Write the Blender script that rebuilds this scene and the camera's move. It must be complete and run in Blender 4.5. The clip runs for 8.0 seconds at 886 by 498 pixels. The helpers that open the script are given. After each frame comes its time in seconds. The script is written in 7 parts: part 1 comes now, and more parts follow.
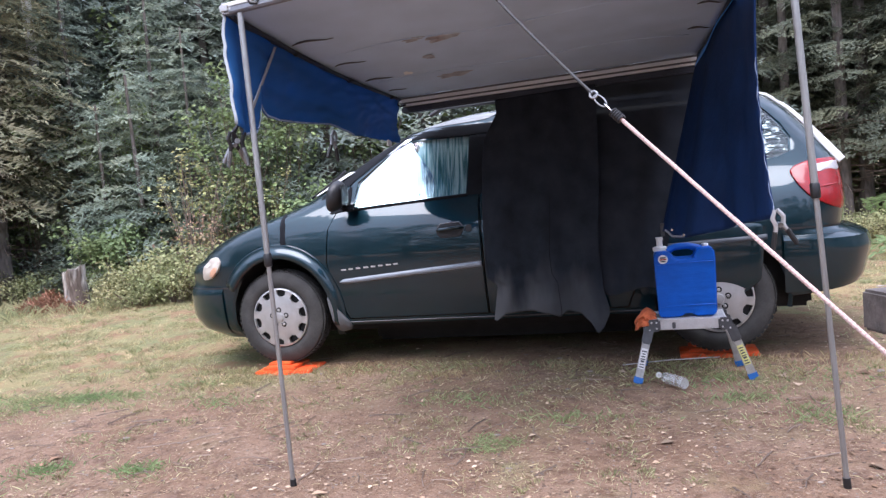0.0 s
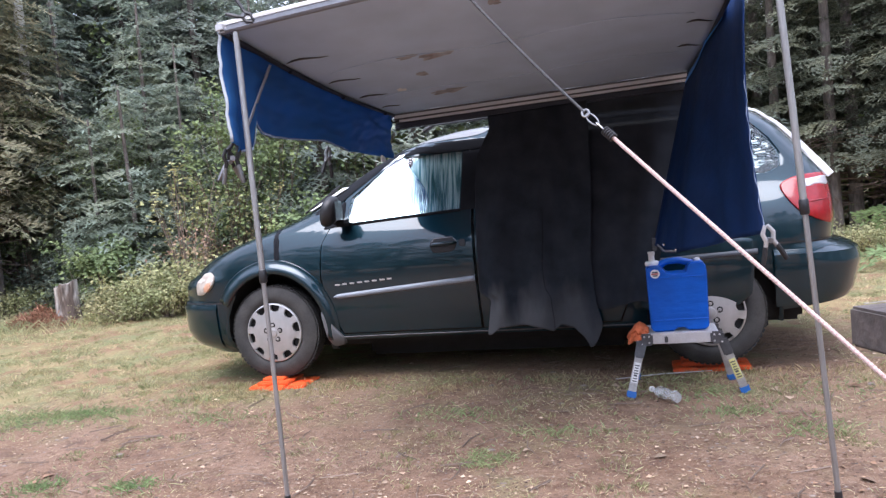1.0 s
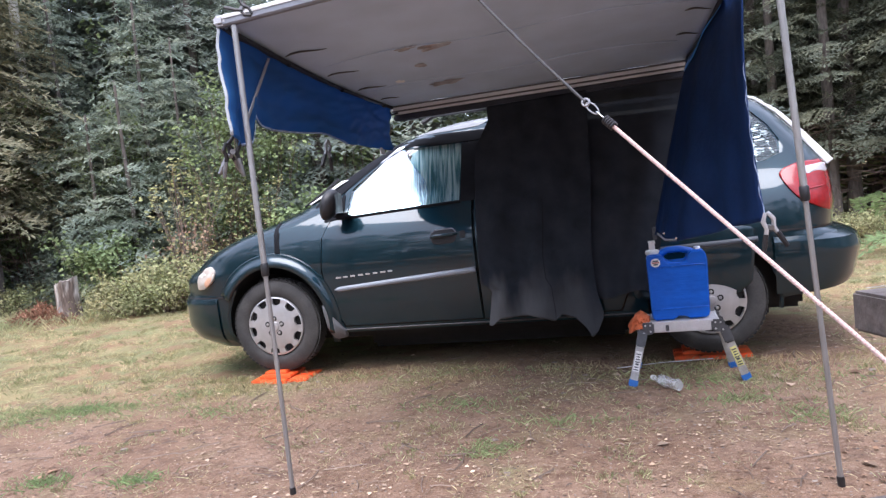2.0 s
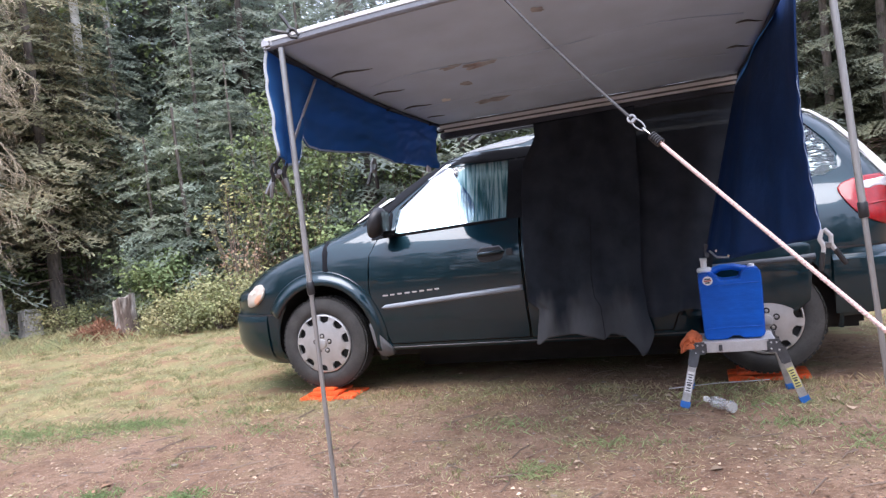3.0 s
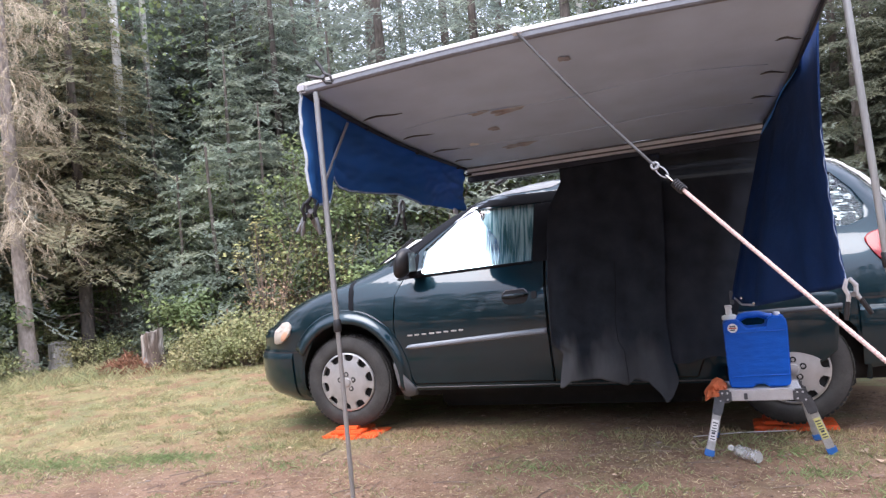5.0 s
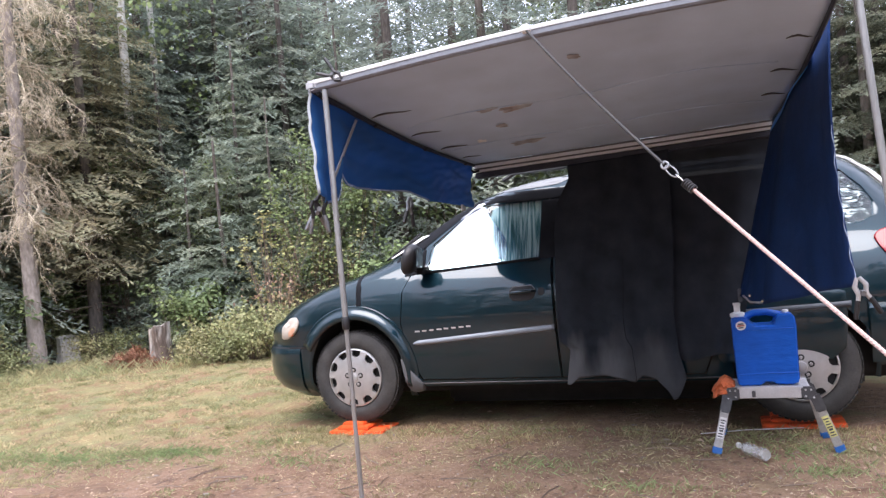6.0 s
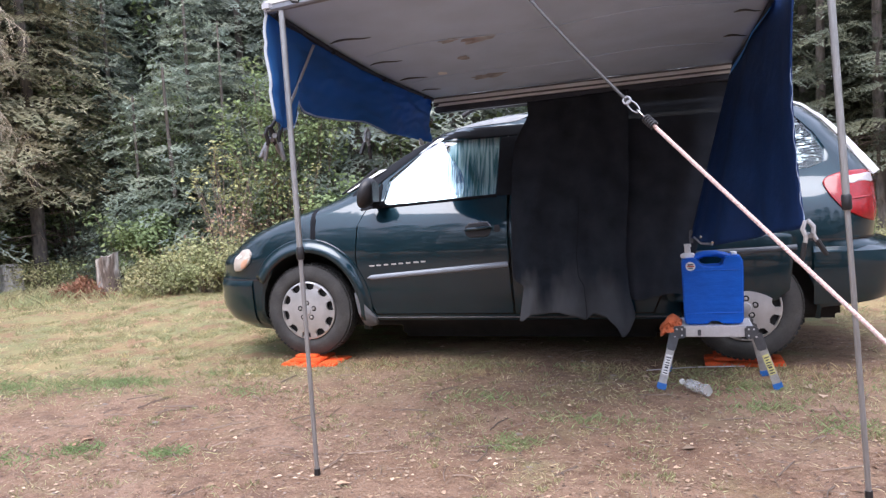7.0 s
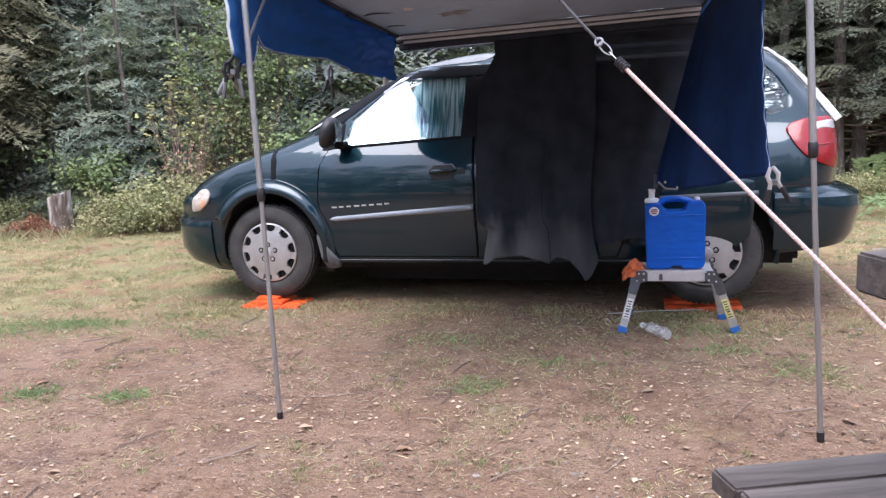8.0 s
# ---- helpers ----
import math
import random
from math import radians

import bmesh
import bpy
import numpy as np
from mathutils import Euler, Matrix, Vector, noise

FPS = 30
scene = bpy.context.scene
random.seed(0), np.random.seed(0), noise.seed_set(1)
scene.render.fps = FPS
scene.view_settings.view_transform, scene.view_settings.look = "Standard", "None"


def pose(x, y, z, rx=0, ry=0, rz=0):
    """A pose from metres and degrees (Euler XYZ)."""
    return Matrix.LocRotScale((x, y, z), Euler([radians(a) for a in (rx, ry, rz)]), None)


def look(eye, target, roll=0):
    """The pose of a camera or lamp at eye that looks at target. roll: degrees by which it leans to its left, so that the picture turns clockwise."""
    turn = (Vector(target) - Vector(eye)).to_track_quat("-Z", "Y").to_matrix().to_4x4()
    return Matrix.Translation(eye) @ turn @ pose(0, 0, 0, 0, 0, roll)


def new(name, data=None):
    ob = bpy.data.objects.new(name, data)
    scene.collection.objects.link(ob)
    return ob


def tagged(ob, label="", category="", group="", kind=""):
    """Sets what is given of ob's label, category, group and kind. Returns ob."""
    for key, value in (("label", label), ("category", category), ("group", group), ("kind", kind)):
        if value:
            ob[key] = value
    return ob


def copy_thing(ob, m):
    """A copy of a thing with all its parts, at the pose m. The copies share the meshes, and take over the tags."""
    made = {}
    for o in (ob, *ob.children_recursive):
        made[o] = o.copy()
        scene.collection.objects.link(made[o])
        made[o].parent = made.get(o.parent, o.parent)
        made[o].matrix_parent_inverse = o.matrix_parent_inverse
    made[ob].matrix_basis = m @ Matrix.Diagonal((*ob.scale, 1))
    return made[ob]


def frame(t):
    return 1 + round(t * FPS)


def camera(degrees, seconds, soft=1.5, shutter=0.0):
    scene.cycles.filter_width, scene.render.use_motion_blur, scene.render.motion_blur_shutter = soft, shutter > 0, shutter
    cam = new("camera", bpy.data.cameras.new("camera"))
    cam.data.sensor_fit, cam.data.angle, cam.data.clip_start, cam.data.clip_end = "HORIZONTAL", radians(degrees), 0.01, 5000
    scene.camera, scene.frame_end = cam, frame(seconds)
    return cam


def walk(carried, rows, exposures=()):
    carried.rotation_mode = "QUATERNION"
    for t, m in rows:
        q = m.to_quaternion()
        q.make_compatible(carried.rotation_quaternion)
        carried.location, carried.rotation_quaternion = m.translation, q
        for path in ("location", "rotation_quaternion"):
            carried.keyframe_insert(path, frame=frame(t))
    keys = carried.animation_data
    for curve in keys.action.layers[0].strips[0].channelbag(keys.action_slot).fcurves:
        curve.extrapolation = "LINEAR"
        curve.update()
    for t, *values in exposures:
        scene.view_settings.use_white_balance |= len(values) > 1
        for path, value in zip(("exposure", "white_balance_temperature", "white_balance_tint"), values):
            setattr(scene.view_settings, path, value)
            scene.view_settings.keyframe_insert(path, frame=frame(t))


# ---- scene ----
cam = camera(60.0, 8.0, 1.35)
PATH = [
    (0, (2.639, -5.035, 1.155), (2.117, -3.11, 1.006), -4.9),
    (0.5, (2.634, -5.075, 1.164), (2.149, -3.138, 1.053), -4.8),
    (1, (2.64, -5.059, 1.17), (2.139, -3.127, 1.053), -5.0),
    (1.5, (2.637, -5.057, 1.158), (2.134, -3.126, 1.033), -5.2),
    (2, (2.631, -5.067, 1.166), (2.131, -3.135, 1.029), -5.7),
    (2.2, (2.656, -5.029, 1.181), (2.016, -3.14, 1.036), -6.9),
    (3.3, (2.646, -5.063, 1.157), (2.029, -3.162, 1.09), -5.8),
    (3.5, (2.652, -5.088, 1.146), (2.027, -3.19, 1.078), -5.6),
    (4, (2.653, -5.082, 1.155), (1.99, -3.196, 1.12), -5.8),
    (4.5, (2.651, -5.095, 1.154), (1.974, -3.214, 1.151), -4.9),
    (4.7, (2.666, -5.103, 1.157), (2.005, -3.215, 1.178), -4.8),
    (5.8, (2.666, -5.086, 1.189), (1.939, -3.223, 1.236), -5.1),
    (6, (2.657, -5.105, 1.187), (1.968, -3.228, 1.206), -4.7),
    (6.5, (2.638, -5.075, 1.151), (2.02, -3.177, 1.031), -3.8),
    (7, (2.638, -5.085, 1.155), (2.052, -3.179, 1.01), -3.1),
    (7.5, (2.627, -5.061, 1.143), (2.146, -3.134, 0.905), -1.6),
    (8, (2.611, -5.039, 1.163), (2.118, -3.124, 0.86), -2.3),
]
walk(cam, [(t, look(eye, target, roll)) for t, eye, target, roll in PATH], exposures=[(0.0, 0.92, 6080, 14), (2.0, 0.94, 6230, 14), (4.5, 0.97, 6400, 14), (6.2, 0.97, 6560, 14), (7.0, 0.93, 6330, 14), (7.5, 0.91, 6400, 14), (8.0, 0.88, 6250, 14)])

# ---- world and light ----
world = bpy.data.worlds.new("world")
scene.world = world
world.use_nodes = True
wn = world.node_tree
wn.nodes.clear()
sky = wn.nodes.new("ShaderNodeTexSky")
sky.sky_type = "NISHITA"
sky.sun_disc = False
SUN_EL, SUN_AZ = 66.0, 190.0
sky.sun_elevation, sky.sun_rotation = radians(SUN_EL), radians(SUN_AZ)
sky.air_density, sky.dust_density = 1.0, 4.0
cloud = wn.nodes.new("ShaderNodeMix")
cloud.data_type = "RGBA"
cloud.inputs[0].default_value = 0.7
cloud.inputs[7].default_value = (8.5, 9.2, 11.6, 1)
bg = wn.nodes.new("ShaderNodeBackground")
bg.inputs[1].default_value = 0.15
wo = wn.nodes.new("ShaderNodeOutputWorld")
wn.links.new(sky.outputs[0], cloud.inputs[6])
wn.links.new(cloud.outputs[2], bg.inputs[0])
wn.links.new(bg.outputs[0], wo.inputs[0])
sun_data = bpy.data.lights.new("sun", "SUN")
sun_data.energy, sun_data.angle, sun_data.color = 2.4, radians(46), (1.0, 0.96, 0.965)
sun = new("sun", sun_data)
_az, _el = radians(SUN_AZ), radians(SUN_EL)
sun.matrix_world = look((0, 0, 0), (-math.sin(_az) * math.cos(_el), -math.cos(_az) * math.cos(_el), -math.sin(_el)))
sun.location = (0, 0, 30)


# ---- materials ----
def mat(name, color=(0.5, 0.5, 0.5), rough=0.6, metal=0.0, coat=0.0, coat_rough=0.05, spec=0.5,
        var=0.0, scale=6.0, fine=0.0, fscale=60.0, bump=0.0, bscale=80.0, bdist=0.004, trans=0.0,
        alpha=1.0, dark=None, amount=0.5, rand=0.0, sheen=0.0, stretch=(1, 1, 1), island=0.0, edge=(0.3, 0.7)):
    """A principled material with variation at two scales, in object metres."""
    m = bpy.data.materials.new(name)
    m.use_nodes = True
    nt = m.node_tree
    b = nt.nodes["Principled BSDF"]
    n = lambda kind: nt.nodes.new(kind)
    col = n("ShaderNodeRGB")
    col.outputs[0].default_value = (*color, 1)
    out = col.outputs[0]
    tc = n("ShaderNodeTexCoord")
    mp = n("ShaderNodeMapping")
    mp.inputs[3].default_value = stretch
    nt.links.new(tc.outputs["Object"], mp.inputs[0])
    P = mp.outputs[0]

    def noise_tex(s, det=4.0):
        t = n("ShaderNodeTexNoise")
        t.inputs["Scale"].default_value = s
        t.inputs["Detail"].default_value = det
        nt.links.new(P, t.inputs["Vector"])
        return t.outputs[0]

    def ramp(v, lo, hi, span=(0.3, 0.7)):
        r = n("ShaderNodeMapRange")
        r.inputs[1].default_value, r.inputs[2].default_value = span
        r.inputs[3].default_value, r.inputs[4].default_value = lo, hi
        nt.links.new(v, r.inputs[0])
        return r.outputs[0]

    def mixc(a, c, f):
        x = n("ShaderNodeMix")
        x.data_type = "RGBA"
        nt.links.new(a, x.inputs[6])
        x.inputs[7].default_value = (*c, 1)
        nt.links.new(f, x.inputs[0])
        return x.outputs[2]

    def times(a, f):
        x = n("ShaderNodeMix")
        x.data_type, x.blend_type = "RGBA", "MULTIPLY"
        x.inputs[0].default_value = 1.0
        nt.links.new(a, x.inputs[6])
        nt.links.new(f, x.inputs[7])
        return x.outputs[2]

    if dark:
        out = mixc(out, dark, ramp(noise_tex(scale), 0.0, amount * 2, edge))
    if var:
        out = times(out, ramp(noise_tex(scale * 1.7 + 0.3), 1 - var, 1 + var * 0.6))
    if fine:
        out = times(out, ramp(noise_tex(fscale, 2.0), 1 - fine, 1 + fine * 0.6))
    if rand:
        oi = n("ShaderNodeObjectInfo")
        r = n("ShaderNodeMapRange")
        r.inputs[3].default_value, r.inputs[4].default_value = 1 - rand, 1 + rand
        nt.links.new(oi.outputs["Random"], r.inputs[0])
        out = times(out, r.outputs[0])
    if island:
        ge = n("ShaderNodeNewGeometry")
        r = n("ShaderNodeMapRange")
        r.inputs[3].default_value, r.inputs[4].default_value = 1 - island, 1 + island
        nt.links.new(ge.outputs["Random Per Island"], r.inputs[0])
        out = times(out, r.outputs[0])
    nt.links.new(out, b.inputs["Base Color"])
    b.inputs["Roughness"].default_value = rough
    b.inputs["Metallic"].default_value = metal
    b.inputs["Coat Weight"].default_value = coat
    b.inputs["Coat Roughness"].default_value = coat_rough
    b.inputs["Specular IOR Level"].default_value = spec
    b.inputs["Transmission Weight"].default_value = trans
    b.inputs["Alpha"].default_value = alpha
    b.inputs["Sheen Weight"].default_value = sheen
    if bump:
        bp = n("ShaderNodeBump")
        bp.inputs["Strength"].default_value = bump
        bp.inputs["Distance"].default_value = bdist
        nt.links.new(noise_tex(bscale, 5.0), bp.inputs["Height"])
        nt.links.new(bp.outputs[0], b.inputs["Normal"])
    return m


M_PAINT = mat("green_paint", (0.0046, 0.0245, 0.0355), 0.34, 0.5, coat=1.0, coat_rough=0.05, spec=0.08, var=0.12, scale=1.5, fine=0.1, fscale=300)
M_PAINT.node_tree.nodes["Principled BSDF"].inputs["Coat IOR"].default_value = 1.6
M_TRIM = mat("trim_strip", (0.26, 0.29, 0.33), 0.5, 0.2, coat=0.1, var=0.1, scale=3)
# Darker copy of the trim: shade on the rear mouldings put into the colour.
M_TRIM_SHADED = mat("shaded_trim_strip", (0.095, 0.108, 0.125), 0.55, 0.1, var=0.2, scale=5)
M_BLACKP = mat("black_plastic", (0.017, 0.017, 0.019), 0.45, var=0.2, scale=9, bump=0.1, bscale=300, bdist=0.001)
M_RUBBER = mat("black_rubber", (0.011, 0.012, 0.015), 0.75, var=0.25, scale=7, spec=0.12)
M_UNDER = mat("underbody", (0.016, 0.015, 0.015), 0.9, var=0.3)
M_TYRE = mat("tyre_rubber", (0.030, 0.030, 0.030), 0.8, var=0.25, scale=5, fine=0.15, fscale=90, dark=(0.075, 0.07, 0.065), amount=0.28, bump=0.25, bscale=140, bdist=0.002)
M_HUB = mat("hubcap_silver", (0.50, 0.50, 0.505), 0.36, 0.6, var=0.12, scale=8, dark=(0.3, 0.27, 0.24), amount=0.12)
M_HOLE = mat("hub_hole_shade", (0.012, 0.012, 0.012), 0.7)
M_GLASS_D = mat("dark_glass", (0.006, 0.009, 0.010), 0.04, coat=0.5)
M_GUARD = mat("dark_grey_guard", (0.12, 0.127, 0.137), 0.65, 0.0, var=0.15, scale=12)
M_SPAT = mat("grey_guard", (0.32, 0.34, 0.36), 0.5, 0.1, var=0.15, scale=12)
M_LENS = mat("headlamp_lens", (0.46, 0.41, 0.35), 0.4, coat=0.12, var=0.12, scale=14)
M_AMBER = mat("amber_lens", (0.60, 0.34, 0.22), 0.35, coat=0.12, var=0.15, scale=20)
M_RED = mat("tail_red", (0.27, 0.005, 0.008), 0.18, coat=0.25, var=0.2, scale=25)
M_CLEARL = mat("tail_clear", (0.52, 0.50, 0.52), 0.15, coat=1.0, var=0.15, scale=30)
M_CHROME = mat("chrome", (0.52, 0.53, 0.54), 0.2, 1.0, var=0.1)
M_ALU = mat("aluminium", (0.33, 0.325, 0.32), 0.42, 0.6, var=0.15, scale=9, fine=0.12, fscale=200, stretch=(1, 1, 0.1))
M_ALUP = mat("pole_aluminium", (0.38, 0.38, 0.375), 0.40, 0.6, var=0.12, scale=9, fine=0.12, fscale=200, stretch=(1, 1, 0.1))
M_ALUW = mat("bright_aluminium", (0.56, 0.56, 0.57), 0.38, 0.45, var=0.08, scale=12, fine=0.08, fscale=150)
M_ALUL = mat("worn_aluminium", (0.40, 0.385, 0.37), 0.45, 0.4, var=0.2, scale=14, fine=0.15, fscale=120)
M_STEELG = mat("grey_bracket", (0.085, 0.088, 0.095), 0.45, 0.4, var=0.2, scale=20)
M_CANOPY = mat("canopy_fabric", (0.46, 0.585, 0.76), 0.85, var=0.10, scale=1.8, fine=0.05, fscale=500, dark=(0.41, 0.51, 0.65), amount=0.3, bump=0.35, bscale=3.0, bdist=0.03)
M_STAIN = mat("brown_stain", (0.24, 0.20, 0.20), 0.9, var=0.4, scale=14, dark=(0.48, 0.53, 0.61), amount=0.5)
M_STAINW = mat("white_patch", (0.72, 0.72, 0.72), 0.8, var=0.1)
M_BARGREY = mat("bar_grey", (0.20, 0.215, 0.245), 0.5, 0.1, var=0.12, scale=5, fine=0.1, fscale=80)
M_RAIL = mat("dark_rail", (0.03, 0.035, 0.05), 0.5, 0.2, var=0.2)
M_CASE = mat("awning_case", (0.66, 0.70, 0.75), 0.5, var=0.1, scale=4, dark=(0.48, 0.50, 0.52), amount=0.3, stretch=(0.3, 1, 4))
M_TARPD = mat("navy_tarp", (0.010, 0.032, 0.110), 0.6, var=0.25, scale=4, fine=0.12, fscale=260, bump=0.5, bscale=6, bdist=0.02, spec=0.15)
M_TARPH = mat("worn_hem", (0.30, 0.38, 0.52), 0.6, var=0.4, scale=30)
# Brighter than the navy cloth: sun through the hem put into the colour.
M_TARPL = mat("tarp_hem", (0.04, 0.26, 0.80), 0.4, var=0.2, scale=8)
M_WHITE = mat("white_plastic", (0.74, 0.74, 0.73), 0.4, var=0.08, scale=20, bump=0.05)
M_JUG = mat("blue_jug", (0.002, 0.088, 0.45), 0.36, spec=0.3, var=0.14, scale=7, fine=0.05, fscale=120, bump=0.5, bscale=26, bdist=0.008, stretch=(0.6, 1, 1.6))
M_FEET = mat("blue_rubber", (0.02, 0.13, 0.42), 0.6, var=0.2, scale=30)
M_ORANGE = mat("orange_plastic", (0.95, 0.15, 0.035), 0.45, var=0.18, scale=16, fine=0.1, fscale=120, rand=0.12, dark=(0.7, 0.10, 0.03), amount=0.2)
M_RAG = mat("orange_cloth", (0.55, 0.13, 0.045), 0.9, var=0.3, scale=16, fine=0.2, fscale=300, bump=0.5, bscale=60)
M_STICKER = mat("white_sticker", (0.68, 0.68, 0.66), 0.6, var=0.1, scale=30)
M_YSTICK = mat("yellow_sticker", (0.62, 0.58, 0.22), 0.6, var=0.15, scale=30)
M_BAR = mat("print_bars", (0.06, 0.06, 0.065), 0.6)
M_BRIGHTBAR = mat("badge_metal", (0.52, 0.54, 0.55), 0.35, 0.5)
M_REDBAR = mat("print_red", (0.35, 0.05, 0.03), 0.6)
M_ROPE = mat("rope_white", (0.60, 0.46, 0.43), 0.9, var=0.1, scale=40)
M_ROPER = mat("rope_red", (0.50, 0.28, 0.25), 0.9, var=0.1, scale=40)
M_CORD = mat("grey_cord", (0.05, 0.05, 0.053), 0.7, var=0.2, scale=30)
M_WOODTOP = mat("weathered_top", (0.155, 0.138, 0.128), 0.68, var=0.3, scale=4, fine=0.4, fscale=30, dark=(0.065, 0.052, 0.047), amount=0.5, bump=0.8, bscale=40, bdist=0.006, stretch=(0.12, 1, 1), rand=0.12)
M_BARK = mat("bark", (0.17, 0.145, 0.13), 0.95, var=0.35, scale=3, fine=0.35, fscale=26, bump=0.9, bscale=22, bdist=0.02, stretch=(1, 1, 0.3), rand=0.2)
M_DEADBARK = mat("grey_bark", (0.42, 0.36, 0.325), 0.95, var=0.3, scale=3, fine=0.3, fscale=26, bump=0.8, bscale=22, bdist=0.015, stretch=(1, 1, 0.4))
M_LICHEN = mat("lichen_twigs", (0.52, 0.445, 0.335), 0.95, island=0.4)
M_BIRCH = mat("birch_bark", (0.80, 0.78, 0.74), 0.8, var=0.2, scale=2, dark=(0.10, 0.09, 0.08), amount=0.2, stretch=(1, 1, 3), bump=0.3, bscale=20)
M_STUMPW = mat("pale_stump_wood", (0.72, 0.68, 0.63), 0.95, var=0.25, scale=5, fine=0.3, fscale=35, dark=(0.30, 0.26, 0.23), amount=0.16, bump=1.0, bscale=24, bdist=0.02, stretch=(1, 1, 0.25))
M_STUMP = mat("stump_wood", (0.58, 0.53, 0.48), 0.95, var=0.4, scale=7, fine=0.4, fscale=35, dark=(0.14, 0.105, 0.085), amount=0.55, edge=(0.42, 0.58), bump=1.0, bscale=24, bdist=0.02, stretch=(1, 1, 0.25))
M_CUT = mat("cut_wood", (0.42, 0.38, 0.34), 0.9, var=0.3, scale=8, fine=0.3, fscale=60, bump=0.4)
M_BROWNN = mat("dead_needles", (0.31, 0.16, 0.10), 0.9, island=0.4)
M_PET = mat("clear_bottle", (0.58, 0.60, 0.60), 0.08, spec=1.0, coat=1.0, alpha=0.42, bump=1.0, bscale=34, bdist=0.012)


def leaf_mat(name, color, isl=0.4, tr=0.35, tint=None, rough=0.6, spread=0.14):
    """Leaves: diffuse and light let through, each leaf its own shade, trees differing as wholes."""
    m = bpy.data.materials.new(name)
    m.use_nodes = True
    nt = m.node_tree
    b = nt.nodes["Principled BSDF"]
    ge = nt.nodes.new("ShaderNodeNewGeometry")
    oi = nt.nodes.new("ShaderNodeObjectInfo")
    hsv = nt.nodes.new("ShaderNodeHueSaturation")
    r = nt.nodes.new("ShaderNodeMapRange")
    r.inputs[3].default_value, r.inputs[4].default_value = 1 - isl, 1 + isl
    nt.links.new(ge.outputs["Random Per Island"], r.inputs[0])
    r2 = nt.nodes.new("ShaderNodeMapRange")
    r2.inputs[3].default_value, r2.inputs[4].default_value = 1 - spread, 1 + spread
    nt.links.new(oi.outputs["Random"], r2.inputs[0])
    mu = nt.nodes.new("ShaderNodeMath")
    mu.operation = "MULTIPLY"
    nt.links.new(r.outputs[0], mu.inputs[0])
    nt.links.new(r2.outputs[0], mu.inputs[1])
    mx = nt.nodes.new("ShaderNodeMix")
    mx.data_type = "RGBA"
    mx.inputs[6].default_value = (*color, 1)
    mx.inputs[7].default_value = (*(tint or color), 1)
    nz = nt.nodes.new("ShaderNodeTexNoise")
    nz.inputs["Scale"].default_value = 1.3
    tc = nt.nodes.new("ShaderNodeTexCoord")
    nt.links.new(tc.outputs["Object"], nz.inputs["Vector"])
    r3 = nt.nodes.new("ShaderNodeMapRange")
    r3.inputs[1].default_value, r3.inputs[2].default_value = 0.4, 0.65
    nt.links.new(nz.outputs[0], r3.inputs[0])
    nt.links.new(r3.outputs[0], mx.inputs[0])
    nt.links.new(mx.outputs[2], hsv.inputs["Color"])
    nt.links.new(mu.outputs[0], hsv.inputs["Value"])
    nt.links.new(hsv.outputs[0], b.inputs["Base Color"])
    b.inputs["Roughness"].default_value = rough
    b.inputs["Specular IOR Level"].default_value = 0.15
    tl = nt.nodes.new("ShaderNodeBsdfTranslucent")
    nt.links.new(hsv.outputs[0], tl.inputs[0])
    ms = nt.nodes.new("ShaderNodeMixShader")
    ms.inputs[0].default_value = tr
    nt.links.new(b.outputs[0], ms.inputs[1])
    nt.links.new(tl.outputs[0], ms.inputs[2])
    nt.links.new(ms.outputs[0], nt.nodes["Material Output"].inputs[0])
    return m


M_FIR = leaf_mat("fir_needles", (0.255, 0.308, 0.272), tint=(0.318, 0.348, 0.275), tr=0.5)
# Darker copy of the fir needles, the wood's shade painted into the colour.
M_FIR_SHADED = leaf_mat("shaded_fir_needles", (0.142, 0.163, 0.124), tint=(0.188, 0.194, 0.130), tr=0.45)
M_FIR_OLIVE = leaf_mat("olive_fir_needles", (0.285, 0.285, 0.185), tint=(0.37, 0.33, 0.215), tr=0.5)
M_FIR_PALE = leaf_mat("pale_fir_needles", (0.258, 0.315, 0.258), tint=(0.33, 0.358, 0.258), tr=0.5)
M_SHRUB = leaf_mat("shrub_leaves", (0.28, 0.305, 0.155), isl=0.5, tint=(0.42, 0.385, 0.21))
M_SHRUBY = leaf_mat("yellow_leaves", (0.31, 0.335, 0.155), isl=0.5, tint=(0.52, 0.47, 0.24))
M_PINKLEAF = leaf_mat("dry_pink_leaves", (0.56, 0.38, 0.29), isl=0.4, tint=(0.50, 0.42, 0.26))
M_TARP = leaf_mat("blue_tarp", (0.046, 0.165, 0.40), isl=0.0, spread=0.0, tint=(0.040, 0.130, 0.30), tr=0.45, rough=0.45)
# Black blotches in the foil's colour stand in for dark reflections.
M_CRINKLE = mat("crinkled_foil", (0.88, 0.89, 0.90), 0.22, 0.55, dark=(0.006, 0.007, 0.008), amount=0.5, scale=48, edge=(0.38, 0.45), bump=0.8, bscale=26, bdist=0.02, stretch=(0.35, 1, 1.5))
M_DARKSHEET = mat("near_black_sheet", (0.029, 0.033, 0.040), 0.9, var=0.3, scale=4, spec=0.03, alpha=0.985)
M_SAPL = leaf_mat("sapling_leaves", (0.20, 0.265, 0.13), isl=0.45, tint=(0.27, 0.32, 0.14))
M_FERN = leaf_mat("fern_leaves", (0.22, 0.30, 0.14), isl=0.3)
M_GRASS = leaf_mat("grass_blades", (0.40, 0.43, 0.24), isl=0.35, tint=(0.56, 0.50, 0.30), tr=0.45)
